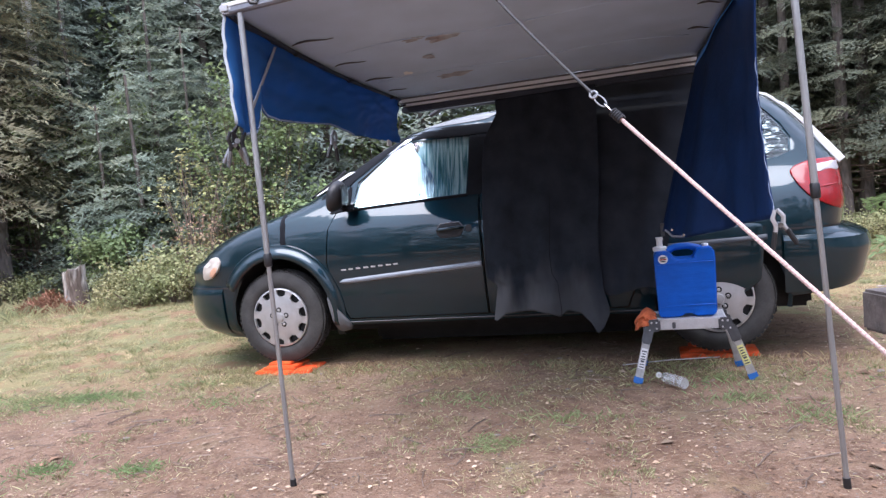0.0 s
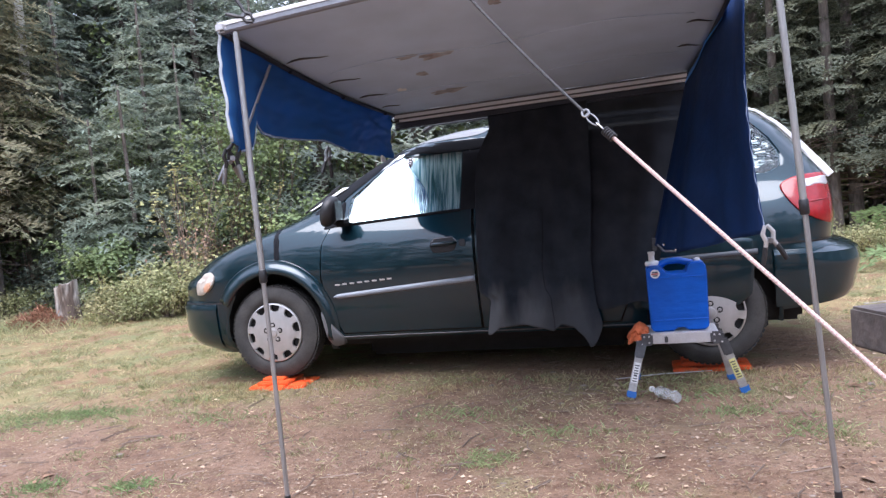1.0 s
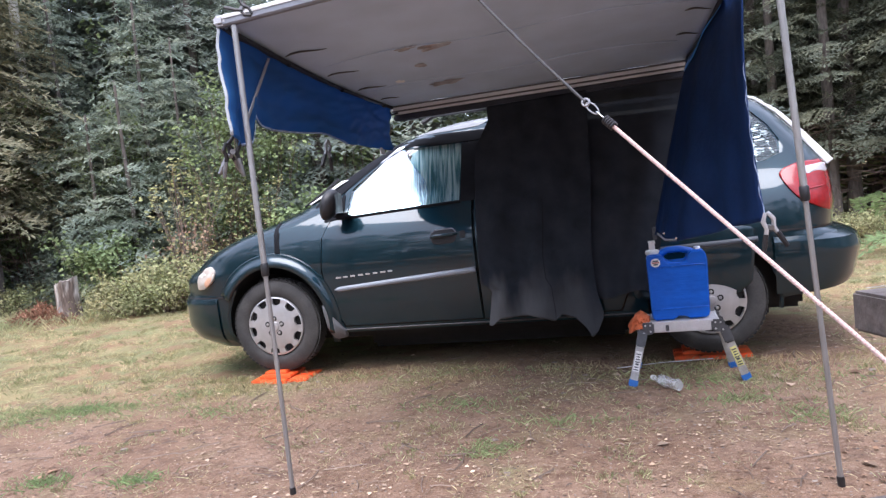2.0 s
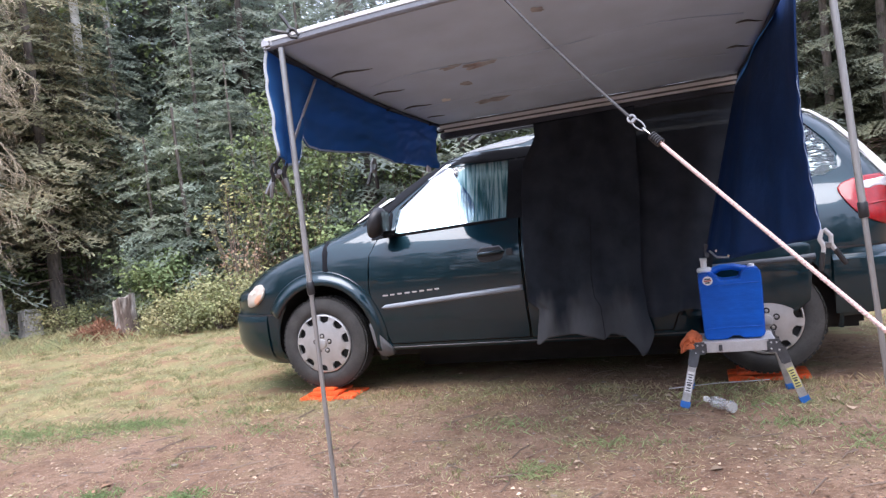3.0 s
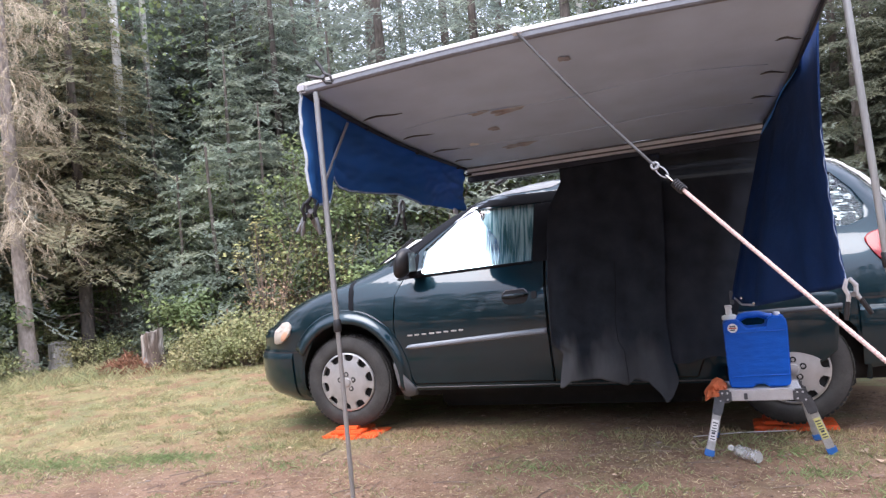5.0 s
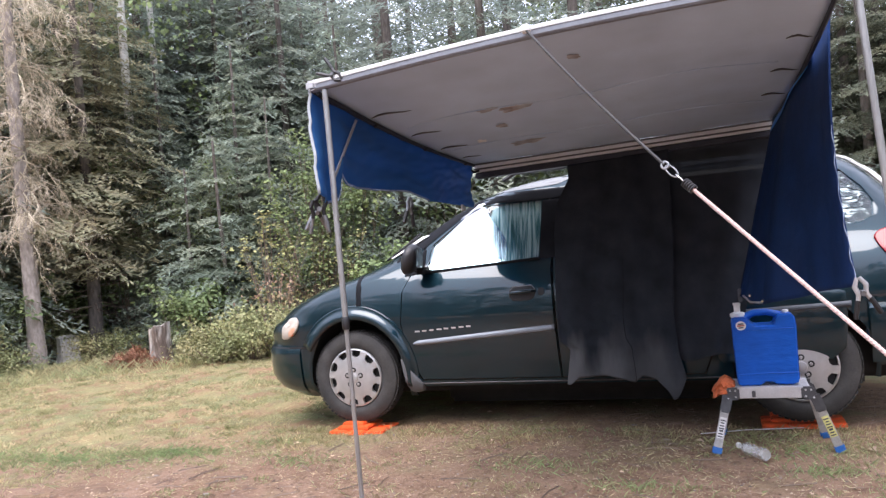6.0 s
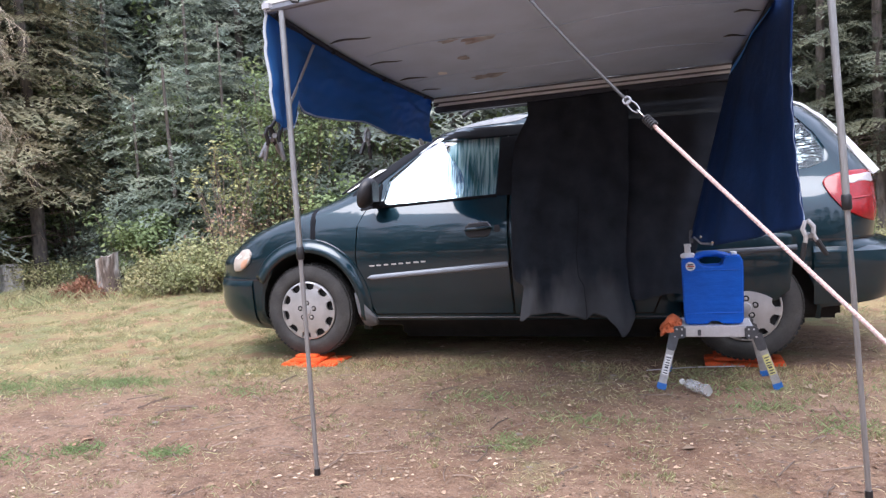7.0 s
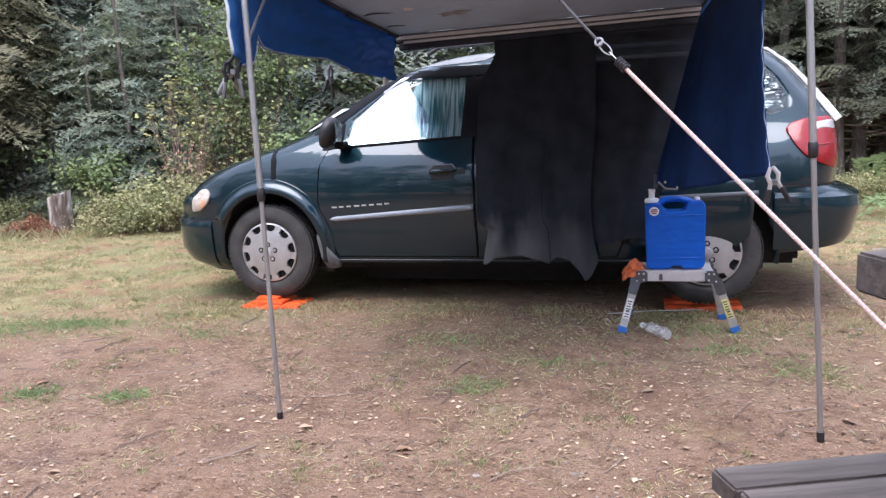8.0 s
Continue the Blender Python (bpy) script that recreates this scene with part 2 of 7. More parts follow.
M_GRASSG = leaf_mat("green_grass", (0.25, 0.34, 0.155), isl=0.4, tint=(0.34, 0.37, 0.19), tr=0.45)
M_GRASSD = leaf_mat("olive_grass", (0.27, 0.30, 0.145), isl=0.4, tint=(0.40, 0.36, 0.19), tr=0.4)
M_STRAW = leaf_mat("dry_grass", (0.64, 0.54, 0.35), isl=0.35, tint=(0.54, 0.45, 0.26), tr=0.4)
M_DRY = leaf_mat("withered_grass", (0.38, 0.29, 0.17), isl=0.45, tint=(0.27, 0.26, 0.13), tr=0.3)
M_LITTER = leaf_mat("leaf_litter", (0.25, 0.155, 0.10), isl=0.5, tint=(0.54, 0.42, 0.31), tr=0.1)
M_PALESTONE = mat("pale_pebbles", (0.235, 0.195, 0.165), 0.85, island=0.3, var=0.25, scale=40)
M_CLOD = mat("dirt_clods", (0.13, 0.085, 0.062), 0.95, island=0.45, var=0.2, scale=50)
M_CHIP = mat("bare_wood_chips", (0.50, 0.46, 0.42), 0.8, var=0.3, scale=60)
M_PEBBLE = mat("pebbles", (0.21, 0.17, 0.145), 0.9, island=0.5, var=0.2, scale=30)
M_TWIG = mat("twigs", (0.20, 0.15, 0.12), 0.9, island=0.4)


# ---- small builders ----
def mesh_from(name, bm, material, smooth=True):
    me = bpy.data.meshes.new(name)
    bmesh.ops.recalc_face_normals(bm, faces=bm.faces)
    if smooth:
        for f in bm.faces:
            f.smooth = True
        for e in bm.edges:
            if len(e.link_faces) == 2 and e.calc_face_angle(0) > radians(38):
                e.smooth = False
    bm.to_mesh(me)
    bm.free()
    me.materials.append(material)
    return me


def part(name, bm, material, parent=None, label="", smooth=True):
    ob = new(name, mesh_from(name, bm, material, smooth))
    if parent is not None:
        ob.parent = parent
    if label:
        ob["label"] = label
    return ob


def raw(name, verts, faces, material, parent=None, smooth=False):
    me = bpy.data.meshes.new(name)
    me.from_pydata([tuple(v) for v in verts], [], faces)
    me.materials.append(material)
    if smooth:
        me.polygons.foreach_set("use_smooth", [True] * len(me.polygons))
    me.update()
    ob = new(name, me)
    if parent is not None:
        ob.parent = parent
    return ob


def thing(name, label, category, at=(0, 0, 0), group=""):
    e = new(name)
    e.location = at
    e.empty_display_size = 0.1
    tagged(e, label, category, group)
    bpy.context.view_layer.update()
    return e


def box(bm, a, b, m=None, bevel=0.0):
    """An axis-aligned box between two corners, bevelled, then moved by m."""
    r = bmesh.ops.create_cube(bm, size=1)
    vs = r["verts"]
    for v in vs:
        v.co = Vector([(a[i] + b[i]) / 2 + v.co[i] * (b[i] - a[i]) for i in range(3)])
    if bevel:
        es = list({e for v in vs for e in v.link_edges})
        r = bmesh.ops.bevel(bm, geom=es, offset=bevel, segments=2, affect="EDGES")
        vs = list({v for f in r["faces"] for v in f.verts} | {v for v in vs if v.is_valid})
    if m is not None:
        bmesh.ops.transform(bm, matrix=m, verts=vs)
    return vs


def tube(bm, pts, r, seg=10, cap=True):
    """A tube along points; r is one radius or one for each point."""
    pts = [Vector(p) for p in pts]
    rs = r if isinstance(r, (list, tuple)) else [r] * len(pts)
    rings, side = [], None
    for i, p in enumerate(pts):
        d = (pts[min(i + 1, len(pts) - 1)] - pts[max(i - 1, 0)]).normalized()
        if side is None:
            side = d.orthogonal().normalized()
        side = (side - d * side.dot(d)).normalized()
        up = d.cross(side)
        rings.append([bm.verts.new(p + rs[i] * (math.cos(2 * math.pi * k / seg) * side + math.sin(2 * math.pi * k / seg) * up)) for k in range(seg)])
    for a, b in zip(rings, rings[1:]):
        for k in range(seg):
            bm.faces.new((a[k], a[(k + 1) % seg], b[(k + 1) % seg], b[k]))
    if cap:
        bm.faces.new(rings[0][::-1])
        bm.faces.new(rings[-1])
    return bm


def disc_stack(bm, profile, seg=32, m=None):
    """A turned form: (radius, height) pairs about z."""
    rings = []
    for r, h in profile:
        if r < 1e-6:
            rings.append([bm.verts.new((0, 0, h))])
        else:
            rings.append([bm.verts.new((r * math.cos(2 * math.pi * k / seg), r * math.sin(2 * math.pi * k / seg), h)) for k in range(seg)])
    for a, b in zip(rings, rings[1:]):
        for k in range(seg):
            q = [a[k % len(a)], a[(k + 1) % len(a)], b[(k + 1) % len(b)], b[k % len(b)]]
            q = list(dict.fromkeys(q))
            if len(q) > 2:
                bm.faces.new(q)
    vs = [v for ring in rings for v in ring]
    if m is not None:
        bmesh.ops.transform(bm, matrix=m, verts=vs)
    return bm


def sheet(nu, nv, f):
    """A grid surface f(u, v), u and v from 0 to 1."""
    bm = bmesh.new()
    g = [[bm.verts.new(f(i / nu, j / nv)) for j in range(nv + 1)] for i in range(nu + 1)]
    for i in range(nu):
        for j in range(nv):
            bm.faces.new((g[i][j], g[i + 1][j], g[i + 1][j + 1], g[i][j + 1]))
    return bm


def solid(ob, t, offset=0.0):
    md = ob.modifiers.new("thickness", "SOLIDIFY")
    md.thickness, md.offset = t, offset
    return ob


def lerp_table(table, x):
    """Linear reading of (x, value) pairs."""
    xs, ys = zip(*table)
    return float(np.interp(x, xs, ys))


# ---- ground ----
def ground_z(x, y):
    p = Vector((x * 0.45, y * 0.45, 0.0))
    q = Vector((x * 2.2, y * 2.2, 3.0))
    far = max(0.0, y - 6.0)
    return -0.055 + 0.022 * noise.noise(p) + 0.008 * noise.noise(q) + 0.012 * far


def axis(lo, hi, step, out):
    a = list(np.arange(lo, hi + 1e-6, step))
    x, s = hi, step
    right = []
    while x < out:
        s *= 1.35
        x += s
        right.append(x)
    x, s = lo, step
    left = []
    while x > -out:
        s *= 1.35
        x -= s
        left.append(x)
    return left[::-1] + a + right


def make_ground():
    xs, ys = axis(-8.5, 6.0, 0.07, 400), axis(-4.5, 5.0, 0.07, 400)
    verts = []
    for x in xs:
        for y in ys:
            z = ground_z(x, y) if abs(x) < 40 and abs(y) < 40 else ground_z(0, 12)
            if -9 < x < 6.5 and -5 < y < 6:
                z += 0.006 * noise.noise(Vector((x * 9, y * 9, 1.0)))
            verts.append((x, y, z))
    n = len(ys)
    faces = [(i * n + j, (i + 1) * n + j, (i + 1) * n + j + 1, i * n + j + 1) for i in range(len(xs) - 1) for j in range(n - 1)]
    m = bpy.data.materials.new("dirt_and_turf")
    m.use_nodes = True
    nt = m.node_tree
    b = nt.nodes["Principled BSDF"]
    N = lambda k: nt.nodes.new(k)
    tc = N("ShaderNodeTexCoord")

    def nz(s, d=5.0, r=0.55):
        t = N("ShaderNodeTexNoise")
        t.inputs["Scale"].default_value, t.inputs["Detail"].default_value, t.inputs["Roughness"].default_value = s, d, r
        nt.links.new(tc.outputs["Object"], t.inputs["Vector"])
        return t.outputs[0]

    def rng(v, a, c, lo=0.0, hi=1.0):
        r = N("ShaderNodeMapRange")
        for k, w in zip((1, 2, 3, 4), (a, c, lo, hi)):
            r.inputs[k].default_value = w
        nt.links.new(v, r.inputs[0])
        return r.outputs[0]

    def op(kind, a, c):
        x = N("ShaderNodeMath")
        x.operation = kind
        for k, w in enumerate((a, c)):
            if isinstance(w, (int, float)):
                x.inputs[k].default_value = w
            else:
                nt.links.new(w, x.inputs[k])
        return x.outputs[0]

    def mix(a, c, f):
        x = N("ShaderNodeMix")
        x.data_type = "RGBA"
        for k, w in ((6, a), (7, c)):
            if isinstance(w, tuple):
                x.inputs[k].default_value = (*w, 1)
            else:
                nt.links.new(w, x.inputs[k])
        nt.links.new(f, x.inputs[0])
        return x.outputs[2]

    sep = N("ShaderNodeSeparateXYZ")
    nt.links.new(tc.outputs["Object"], sep.inputs[0])
    X, Y = sep.outputs[0], sep.outputs[1]
    dirt = mix((0.239, 0.146, 0.096), (0.310, 0.205, 0.144), rng(nz(1.6), 0.35, 0.65))
    dirt = mix(dirt, (0.246, 0.191, 0.112), rng(nz(2.7, 6.0, 0.7), 0.53, 0.66, 0.0, 0.7))
    dirt = mix(dirt, (0.171, 0.104, 0.068), rng(nz(11.0, 6.0, 0.75), 0.48, 0.62))
    dirt = mix(dirt, (0.109, 0.068, 0.051), rng(nz(150.0, 2.0, 0.6), 0.60, 0.70))
    dirt = mix(dirt, (0.146, 0.089, 0.067), rng(nz(4.5, 6.0, 0.65), 0.54, 0.72))
    dirt = mix(dirt, (0.402, 0.306, 0.229), rng(nz(42.0, 4.0, 0.75), 0.56, 0.70))
    dirt = mix(dirt, (0.382, 0.304, 0.237), rng(nz(170.0, 2.0, 0.6), 0.63, 0.70))
    turf = mix((0.350, 0.268, 0.140), (0.212, 0.232, 0.110), rng(nz(1.3, 3.0), 0.42, 0.58))
    turf = mix(turf, (0.194, 0.136, 0.084), rng(nz(6.0, 6.0, 0.75), 0.50, 0.66))
    turf = mix(turf, (0.438, 0.362, 0.196), rng(nz(45.0, 3.0, 0.7), 0.54, 0.72))
    turf = mix(turf, (0.194, 0.164, 0.080), rng(nz(55.0, 4.0, 0.75), 0.56, 0.70))
    turf = mix(turf, (0.262, 0.160, 0.098), rng(nz(2.3, 6.0, 0.72), 0.50, 0.58, 0.0, 0.85))
    # The worn clearing lies on the open side of the van; turf beyond a slanting edge.
    edge = op("ADD", op("ADD", Y, op("MULTIPLY", X, -0.42)), op("MULTIPLY", op("SUBTRACT", nz(1.1, 6.0, 0.7), 0.5), 4.2))
    f = rng(edge, -0.75, 0.55)
    f = op("MAXIMUM", f, op("MULTIPLY", rng(Y, -1.5, -0.1), rng(nz(2.6, 5.0, 0.65), 0.44, 0.62, 0.0, 0.5)))
    f = op("MAXIMUM", op("MULTIPLY", f, 0.95), rng(nz(1.9, 5.0, 0.6), 0.60, 0.72, 0.0, 0.5))
    nt.links.new(mix(dirt, turf, f), b.inputs["Base Color"])
    b.inputs["Roughness"].default_value = 0.95
    b.inputs["Specular IOR Level"].default_value = 0.2
    bp = N("ShaderNodeBump")
    bp.inputs["Strength"].default_value, bp.inputs["Distance"].default_value = 0.95, 0.031
    nt.links.new(op("ADD", nz(20.0, 6.0, 0.75), op("MULTIPLY", nz(85.0, 3.0), 0.45)), bp.inputs["Height"])
    nt.links.new(bp.outputs[0], b.inputs["Normal"])
    g = raw("ground", verts, faces, m, smooth=True)
    tagged(g, "worn brown dirt clearing running into dry yellow-green turf", "ground", kind="structure")


make_ground()

# ---- minivan ----
SIDE_Y = [(0.18, 0.13), (0.24, 0.06), (0.30, 0.028), (0.45, 0.008), (0.62, 0.0), (0.78, 0.004), (0.86, 0.011), (0.92, 0.020), (0.955, 0.027), (0.975, 0.035), (1.02, 0.054), (1.05, 0.069), (1.075, 0.083), (1.09, 0.0925), (1.14, 0.118),
          (1.30, 0.175), (1.52, 0.245), (1.60, 0.28), (1.66, 0.35), (1.70, 0.45), (1.73, 0.62), (1.745, 0.82)]
FRONT_X = [(0.18, -0.80), (0.26, -0.91), (0.36, -0.965), (0.56, -0.975), (0.60, -0.95), (0.70, -0.93), (0.80, -0.84), (0.89, -0.70), (0.99, -0.46), (1.08, -0.15),
           (1.15, 0.06), (1.22, 0.20), (1.32, 0.37), (1.47, 0.63), (1.58, 0.85), (1.64, 1.02), (1.69, 1.25), (1.73, 1.55), (1.745, 1.85)]
REAR_X = [(0.18, 3.82), (0.30, 3.90), (0.40, 3.96), (0.60, 4.00), (0.69, 3.98), (0.72, 3.94), (0.74, 3.86), (0.90, 3.885), (1.14, 3.87), (1.24, 3.80), (1.40, 3.68),
          (1.52, 3.58), (1.60, 3.48), (1.68, 3.32), (1.72, 3.14), (1.745, 2.9)]
FRONT_L = [(0.2, 0.80), (0.6, 0.85), (0.8, 0.62), (0.95, 0.45), (1.22, 0.42), (1.6, 0.45), (1.75, 0.5)]
REAR_L = [(0.2, 0.50), (0.7, 0.52), (0.75, 0.42), (1.2, 0.40), (1.75, 0.45)]
RING_Z = [0.18, 0.21, 0.24, 0.27, 0.30, 0.36, 0.42, 0.48, 0.54, 0.57, 0.585, 0.60, 0.64, 0.68, 0.70, 0.715, 0.73, 0.745, 0.78, 0.82, 0.86, 0.90, 0.94, 0.98, 1.02, 1.06, 1.085, 1.11,
          1.14, 1.18, 1.22, 1.26, 1.32, 1.38, 1.44, 1.50, 1.54, 1.58, 1.62, 1.65, 1.68, 1.70, 1.72, 1.735, 1.745]


def ring(z):
    y0, xf, xr = lerp_table(SIDE_Y, z), lerp_table(FRONT_X, z), lerp_table(REAR_X, z)
    lf, lr = lerp_table(FRONT_L, z), lerp_table(REAR_L, z)
    pf, pr = (3.3 if z < 0.75 else 2.7), 3.4
    half = []
    for k in range(15):
        a = math.pi / 2 * (1 - k / 14)
        half.append((xf + lf - lf * math.sin(a) ** (2 / pf), 1 - (1 - y0) * math.cos(a) ** (2 / pf) if k else 1.0))
    xa, xb = xf + lf, xr - lr
    for k in range(1, 90):
        half.append((xa + (xb - xa) * k / 90, y0))
    for k in range(15):
        a = math.pi / 2 * k / 14
        half.append((xr - lr + lr * math.sin(a) ** (2 / pr), 1 - (1 - y0) * math.cos(a) ** (2 / pr) if k < 14 else 1.0))
    other = [(x, 2 - y) for x, y in half[-2:0:-1]]
    return half + other


def shell():
    bm = bmesh.new()
    rings = [[bm.verts.new((x, y, z)) for x, y in ring(z)] for z in RING_Z]
    n = len(rings[0])
    for a, b in zip(rings, rings[1:]):
        for k in range(n):
            bm.faces.new((a[k], a[(k + 1) % n], b[(k + 1) % n], b[k]))
    top = rings[-1]
    # The roof's middle is bridged across.
    for k in range(n // 2 - 1):
        q = list(dict.fromkeys((top[k], top[k + 1], top[n - 1 - k] if k < n // 2 else top[k], top[(n - k) % n])))
        if len(q) > 2:
            try:
                bm.faces.new(q)
            except ValueError:
                pass
    bmesh.ops.recalc_face_normals(bm, faces=bm.faces)
    return bm


def carve(bm, poly, ax, keep=lambda c: True):
    """Cuts the convex outline poly, given along the axes ax, into the surface; returns the faces inside it."""
    i, j = ax
    area = sum(a[0] * b[1] - b[0] * a[1] for a, b in zip(poly, poly[1:] + poly[:1]))
    if area < 0:
        poly = poly[::-1]
    lo = [min(p[k] for p in poly) - 0.03 for k in (0, 1)]
    hi = [max(p[k] for p in poly) + 0.03 for k in (0, 1)]

    def near():
        out = []
        for f in bm.faces:
            us, vs = [v.co[i] for v in f.verts], [v.co[j] for v in f.verts]
            if max(us) > lo[0] and min(us) < hi[0] and max(vs) > lo[1] and min(vs) < hi[1] and keep(f.calc_center_median()):
                out.append(f)
        return out

    for a, b in zip(poly, poly[1:] + poly[:1]):
        no = Vector((0, 0, 0))
        no[i], no[j] = b[1] - a[1], -(b[0] - a[0])
        co = Vector((0, 0, 0))
        co[i], co[j] = a
        fs = near()
        geom = fs + list({e for f in fs for e in f.edges}) + list({v for f in fs for v in f.verts})
        bmesh.ops.bisect_plane(bm, geom=geom, dist=1e-5, plane_co=co, plane_no=no)
    inside = []
    for f in near():
        c = f.calc_center_median()
        if all((b[0] - a[0]) * (c[j] - a[1]) - (b[1] - a[1]) * (c[i] - a[0]) > -1e-6 for a, b in zip(poly, poly[1:] + poly[:1])):
            inside.append(f)
    return inside


def inset(poly, d):
    cx, cy = sum(p[0] for p in poly) / len(poly), sum(p[1] for p in poly) / len(poly)
    return [(p[0] - d * (1 if p[0] > cx else -1), p[1] - d * (1 if p[1] > cy else -1)) for p in poly]


def lift(bm, faces, scale_y=0.0):
    """Takes the faces out of bm into a mesh of their own, pushed inwards towards the van's middle by scale_y."""
    out = bmesh.new()
    vmap = {}
    for f in faces:
        q = []
        for v in f.verts:
            if v not in vmap:
                vmap[v] = out.verts.new(v.co)
            q.append(vmap[v])
        out.faces.new(q)
    bmesh.ops.delete(bm, geom=faces, context="FACES")
    if scale_y:
        bmesh.ops.recalc_face_normals(out, faces=out.faces)
        out.normal_update()
        for v in out.verts:
            d = Vector((1.6, 1.0, 0.7)) - v.co
            v.co += d.normalized() * scale_y
    return out


def thicken(bm, dy):
    """Gives a panel its thickness: the same outline again, dy further in."""
    r = bmesh.ops.extrude_face_region(bm, geom=bm.faces[:], use_keep_orig=True)
    bmesh.ops.translate(bm, vec=(0, dy, 0), verts=[v for v in r["geom"] if isinstance(v, bmesh.types.BMVert)])


def rimmed(bm, d):
    """Turns the free edges of the shell inwards by d."""
    r = bmesh.ops.extrude_edge_only(bm, edges=[e for e in bm.edges if len(e.link_faces) == 1])
    for v in r["geom"]:
        if isinstance(v, bmesh.types.BMVert):
            to = Vector((1.6, 1.0, 0.7)) - v.co
            if -0.3 < v.co.x < 3.4:
                to = Vector((0, to.y, 0))
            v.co += to.normalized() * d


def split_y(faces):
    return [f for f in faces if f.calc_center_median().y < 1], [f for f in faces if f.calc_center_median().y >= 1]


def arch(cx, r, n=22):
    return [(cx + 0.018 + 0.935 * r * math.cos(2 * math.pi * k / n), 0.341 + r * math.sin(2 * math.pi * k / n)) for k in range(n)]


FRONT_DOOR = [(0.535, 0.305), (0.44, 0.50), (0.405, 0.72), (0.425, 0.95), (0.60, 1.29), (0.885, 1.505), (1.03, 1.575), (1.52, 1.575), (1.555, 0.305)]
FRONT_WIN = [(0.60, 1.085), (0.64, 1.27), (0.885, 1.458), (1.02, 1.525), (1.465, 1.525), (1.44, 1.125)]
SLIDE_DOOR = [(1.5565, 0.305), (1.5215, 1.575), (2.62, 1.575), (2.66, 1.10), (2.60, 0.60), (2.48, 0.305)]
SLIDE_WIN = [(1.63, 1.125), (1.62, 1.525), (2.55, 1.53), (2.58, 1.15)]
QUARTER_WIN = [(2.72, 1.165), (2.70, 1.53), (3.36, 1.53), (3.47, 1.41), (3.525, 1.31), (3.52, 1.23), (3.43, 1.19)]
WINDSCREEN = [(0.30, 1.235), (0.42, 1.60), (1.58, 1.60), (1.70, 1.235)]
BACKLIGHT = [(0.32, 1.20), (0.42, 1.58), (1.58, 1.58), (1.68, 1.20)]


def make_wheel(van, name, cx, side):
    """side -1: the side facing the clearing (y = 0), +1: the far side."""
    y = 0.016 if side < 0 else 1.984
    m = pose(cx, y, 0.341, 90 if side < 0 else -90, 0, 0)
    w = new(name)
    w.parent = van
    w.matrix_local = m
    bm = bmesh.new()
    disc_stack(bm, [(0.205, -0.16), (0.27, -0.17), (0.325, -0.16), (0.339, -0.14), (0.341, -0.09), (0.339, -0.04), (0.328, -0.012), (0.30, 0.004), (0.262, 0.008), (0.235, 0.004), (0.222, -0.006), (0.208, -0.02)], 64)
    # Tread blocks round the outside.
    part("tyre", bm, M_TYRE, w)
    bm = bmesh.new()
    for k in range(60):
        for row, h in enumerate((-0.04, -0.085, -0.13)):
            a = 2 * math.pi * (k + 0.5 * (row % 2)) / 60
            box(bm, (0.336, -0.012, h - 0.019), (0.3432, 0.012, h + 0.019), pose(0, 0, 0, 0, 0, math.degrees(a)))
    part("tread", bm, M_TYRE, w, smooth=False)
    bm = bmesh.new()
    n = 10
    rings = []
    prof = [(0.216, -0.012), (0.214, 0.003), (0.205, 0.007), (0.190, 0.006), (0.176, 0.007), (0.166, 0.009), (0.160, 0.010), (0.156, 0.011), (0.110, 0.016), (0.082, 0.019), (0.050, 0.020), (0.034, 0.021), (0.030, 0.028), (0.012, 0.031)]
    seg = n * 12
    open_steps = {2: (0, 1, 2, 3, 4, 5, 6), 3: (0, 1, 2, 3, 4, 5, 6), 4: (0, 1, 2, 3, 4, 5, 6), 5: (1, 2, 3, 4, 5), 6: (2, 3, 4)}
    for r, h in prof:
        rings.append([bm.verts.new((r * math.cos(2 * math.pi * k / seg), r * math.sin(2 * math.pi * k / seg), h)) for k in range(seg)])
    for i, (a, b) in enumerate(zip(rings, rings[1:])):
        for k in range(seg):
            hole = k % 12 in open_steps.get(i, ())
            if not hole:
                bm.faces.new((a[k], a[(k + 1) % seg], b[(k + 1) % seg], b[k]))
    bm.faces.new(rings[-1])
    # Walls of the vents go inwards.
    rim_edges = [e for e in bm.edges if len(e.link_faces) == 1 and max(v.co.z for v in e.verts) > 0.0]
    r = bmesh.ops.extrude_edge_only(bm, edges=rim_edges)
    for v in r["geom"]:
        if isinstance(v, bmesh.types.BMVert):
            v.co.z -= 0.022
            v.co.xy *= 0.985
    cap = part("hubcap", bm, M_HUB, w, "silver ten-vent wheel cover")
    # Near-black disc standing in for the shade behind the vents.
    bm = bmesh.new()
    disc_stack(bm, [(0.0, -0.03), (0.214, -0.03), (0.214, -0.034), (0.0, -0.034)], 40)
    part("brake_disc", bm, M_HOLE, w)
    for k in range(5):
        a = 2 * math.pi * k / 5 + 0.3
        at = pose(0.057 * math.cos(a), 0.057 * math.sin(a), 0.0188)
        # Each recess is a flat disc with its shade painted near-black.
        bm = bmesh.new()
        disc_stack(bm, [(0.0205, 0.0), (0.0200, 0.0016), (0.0, 0.0018)], 16, at)
        part("lug_well", bm, M_HOLE, cap, "flat dark disc painting the shade of a lug recess")
        bm = bmesh.new()
        disc_stack(bm, [(0.0115, 0.0018), (0.0108, 0.007), (0.006, 0.009), (0.0, 0.0092)], 6, at)
        part("lug_nut", bm, M_ALUL, cap, "dull metal lug nut")
    return w



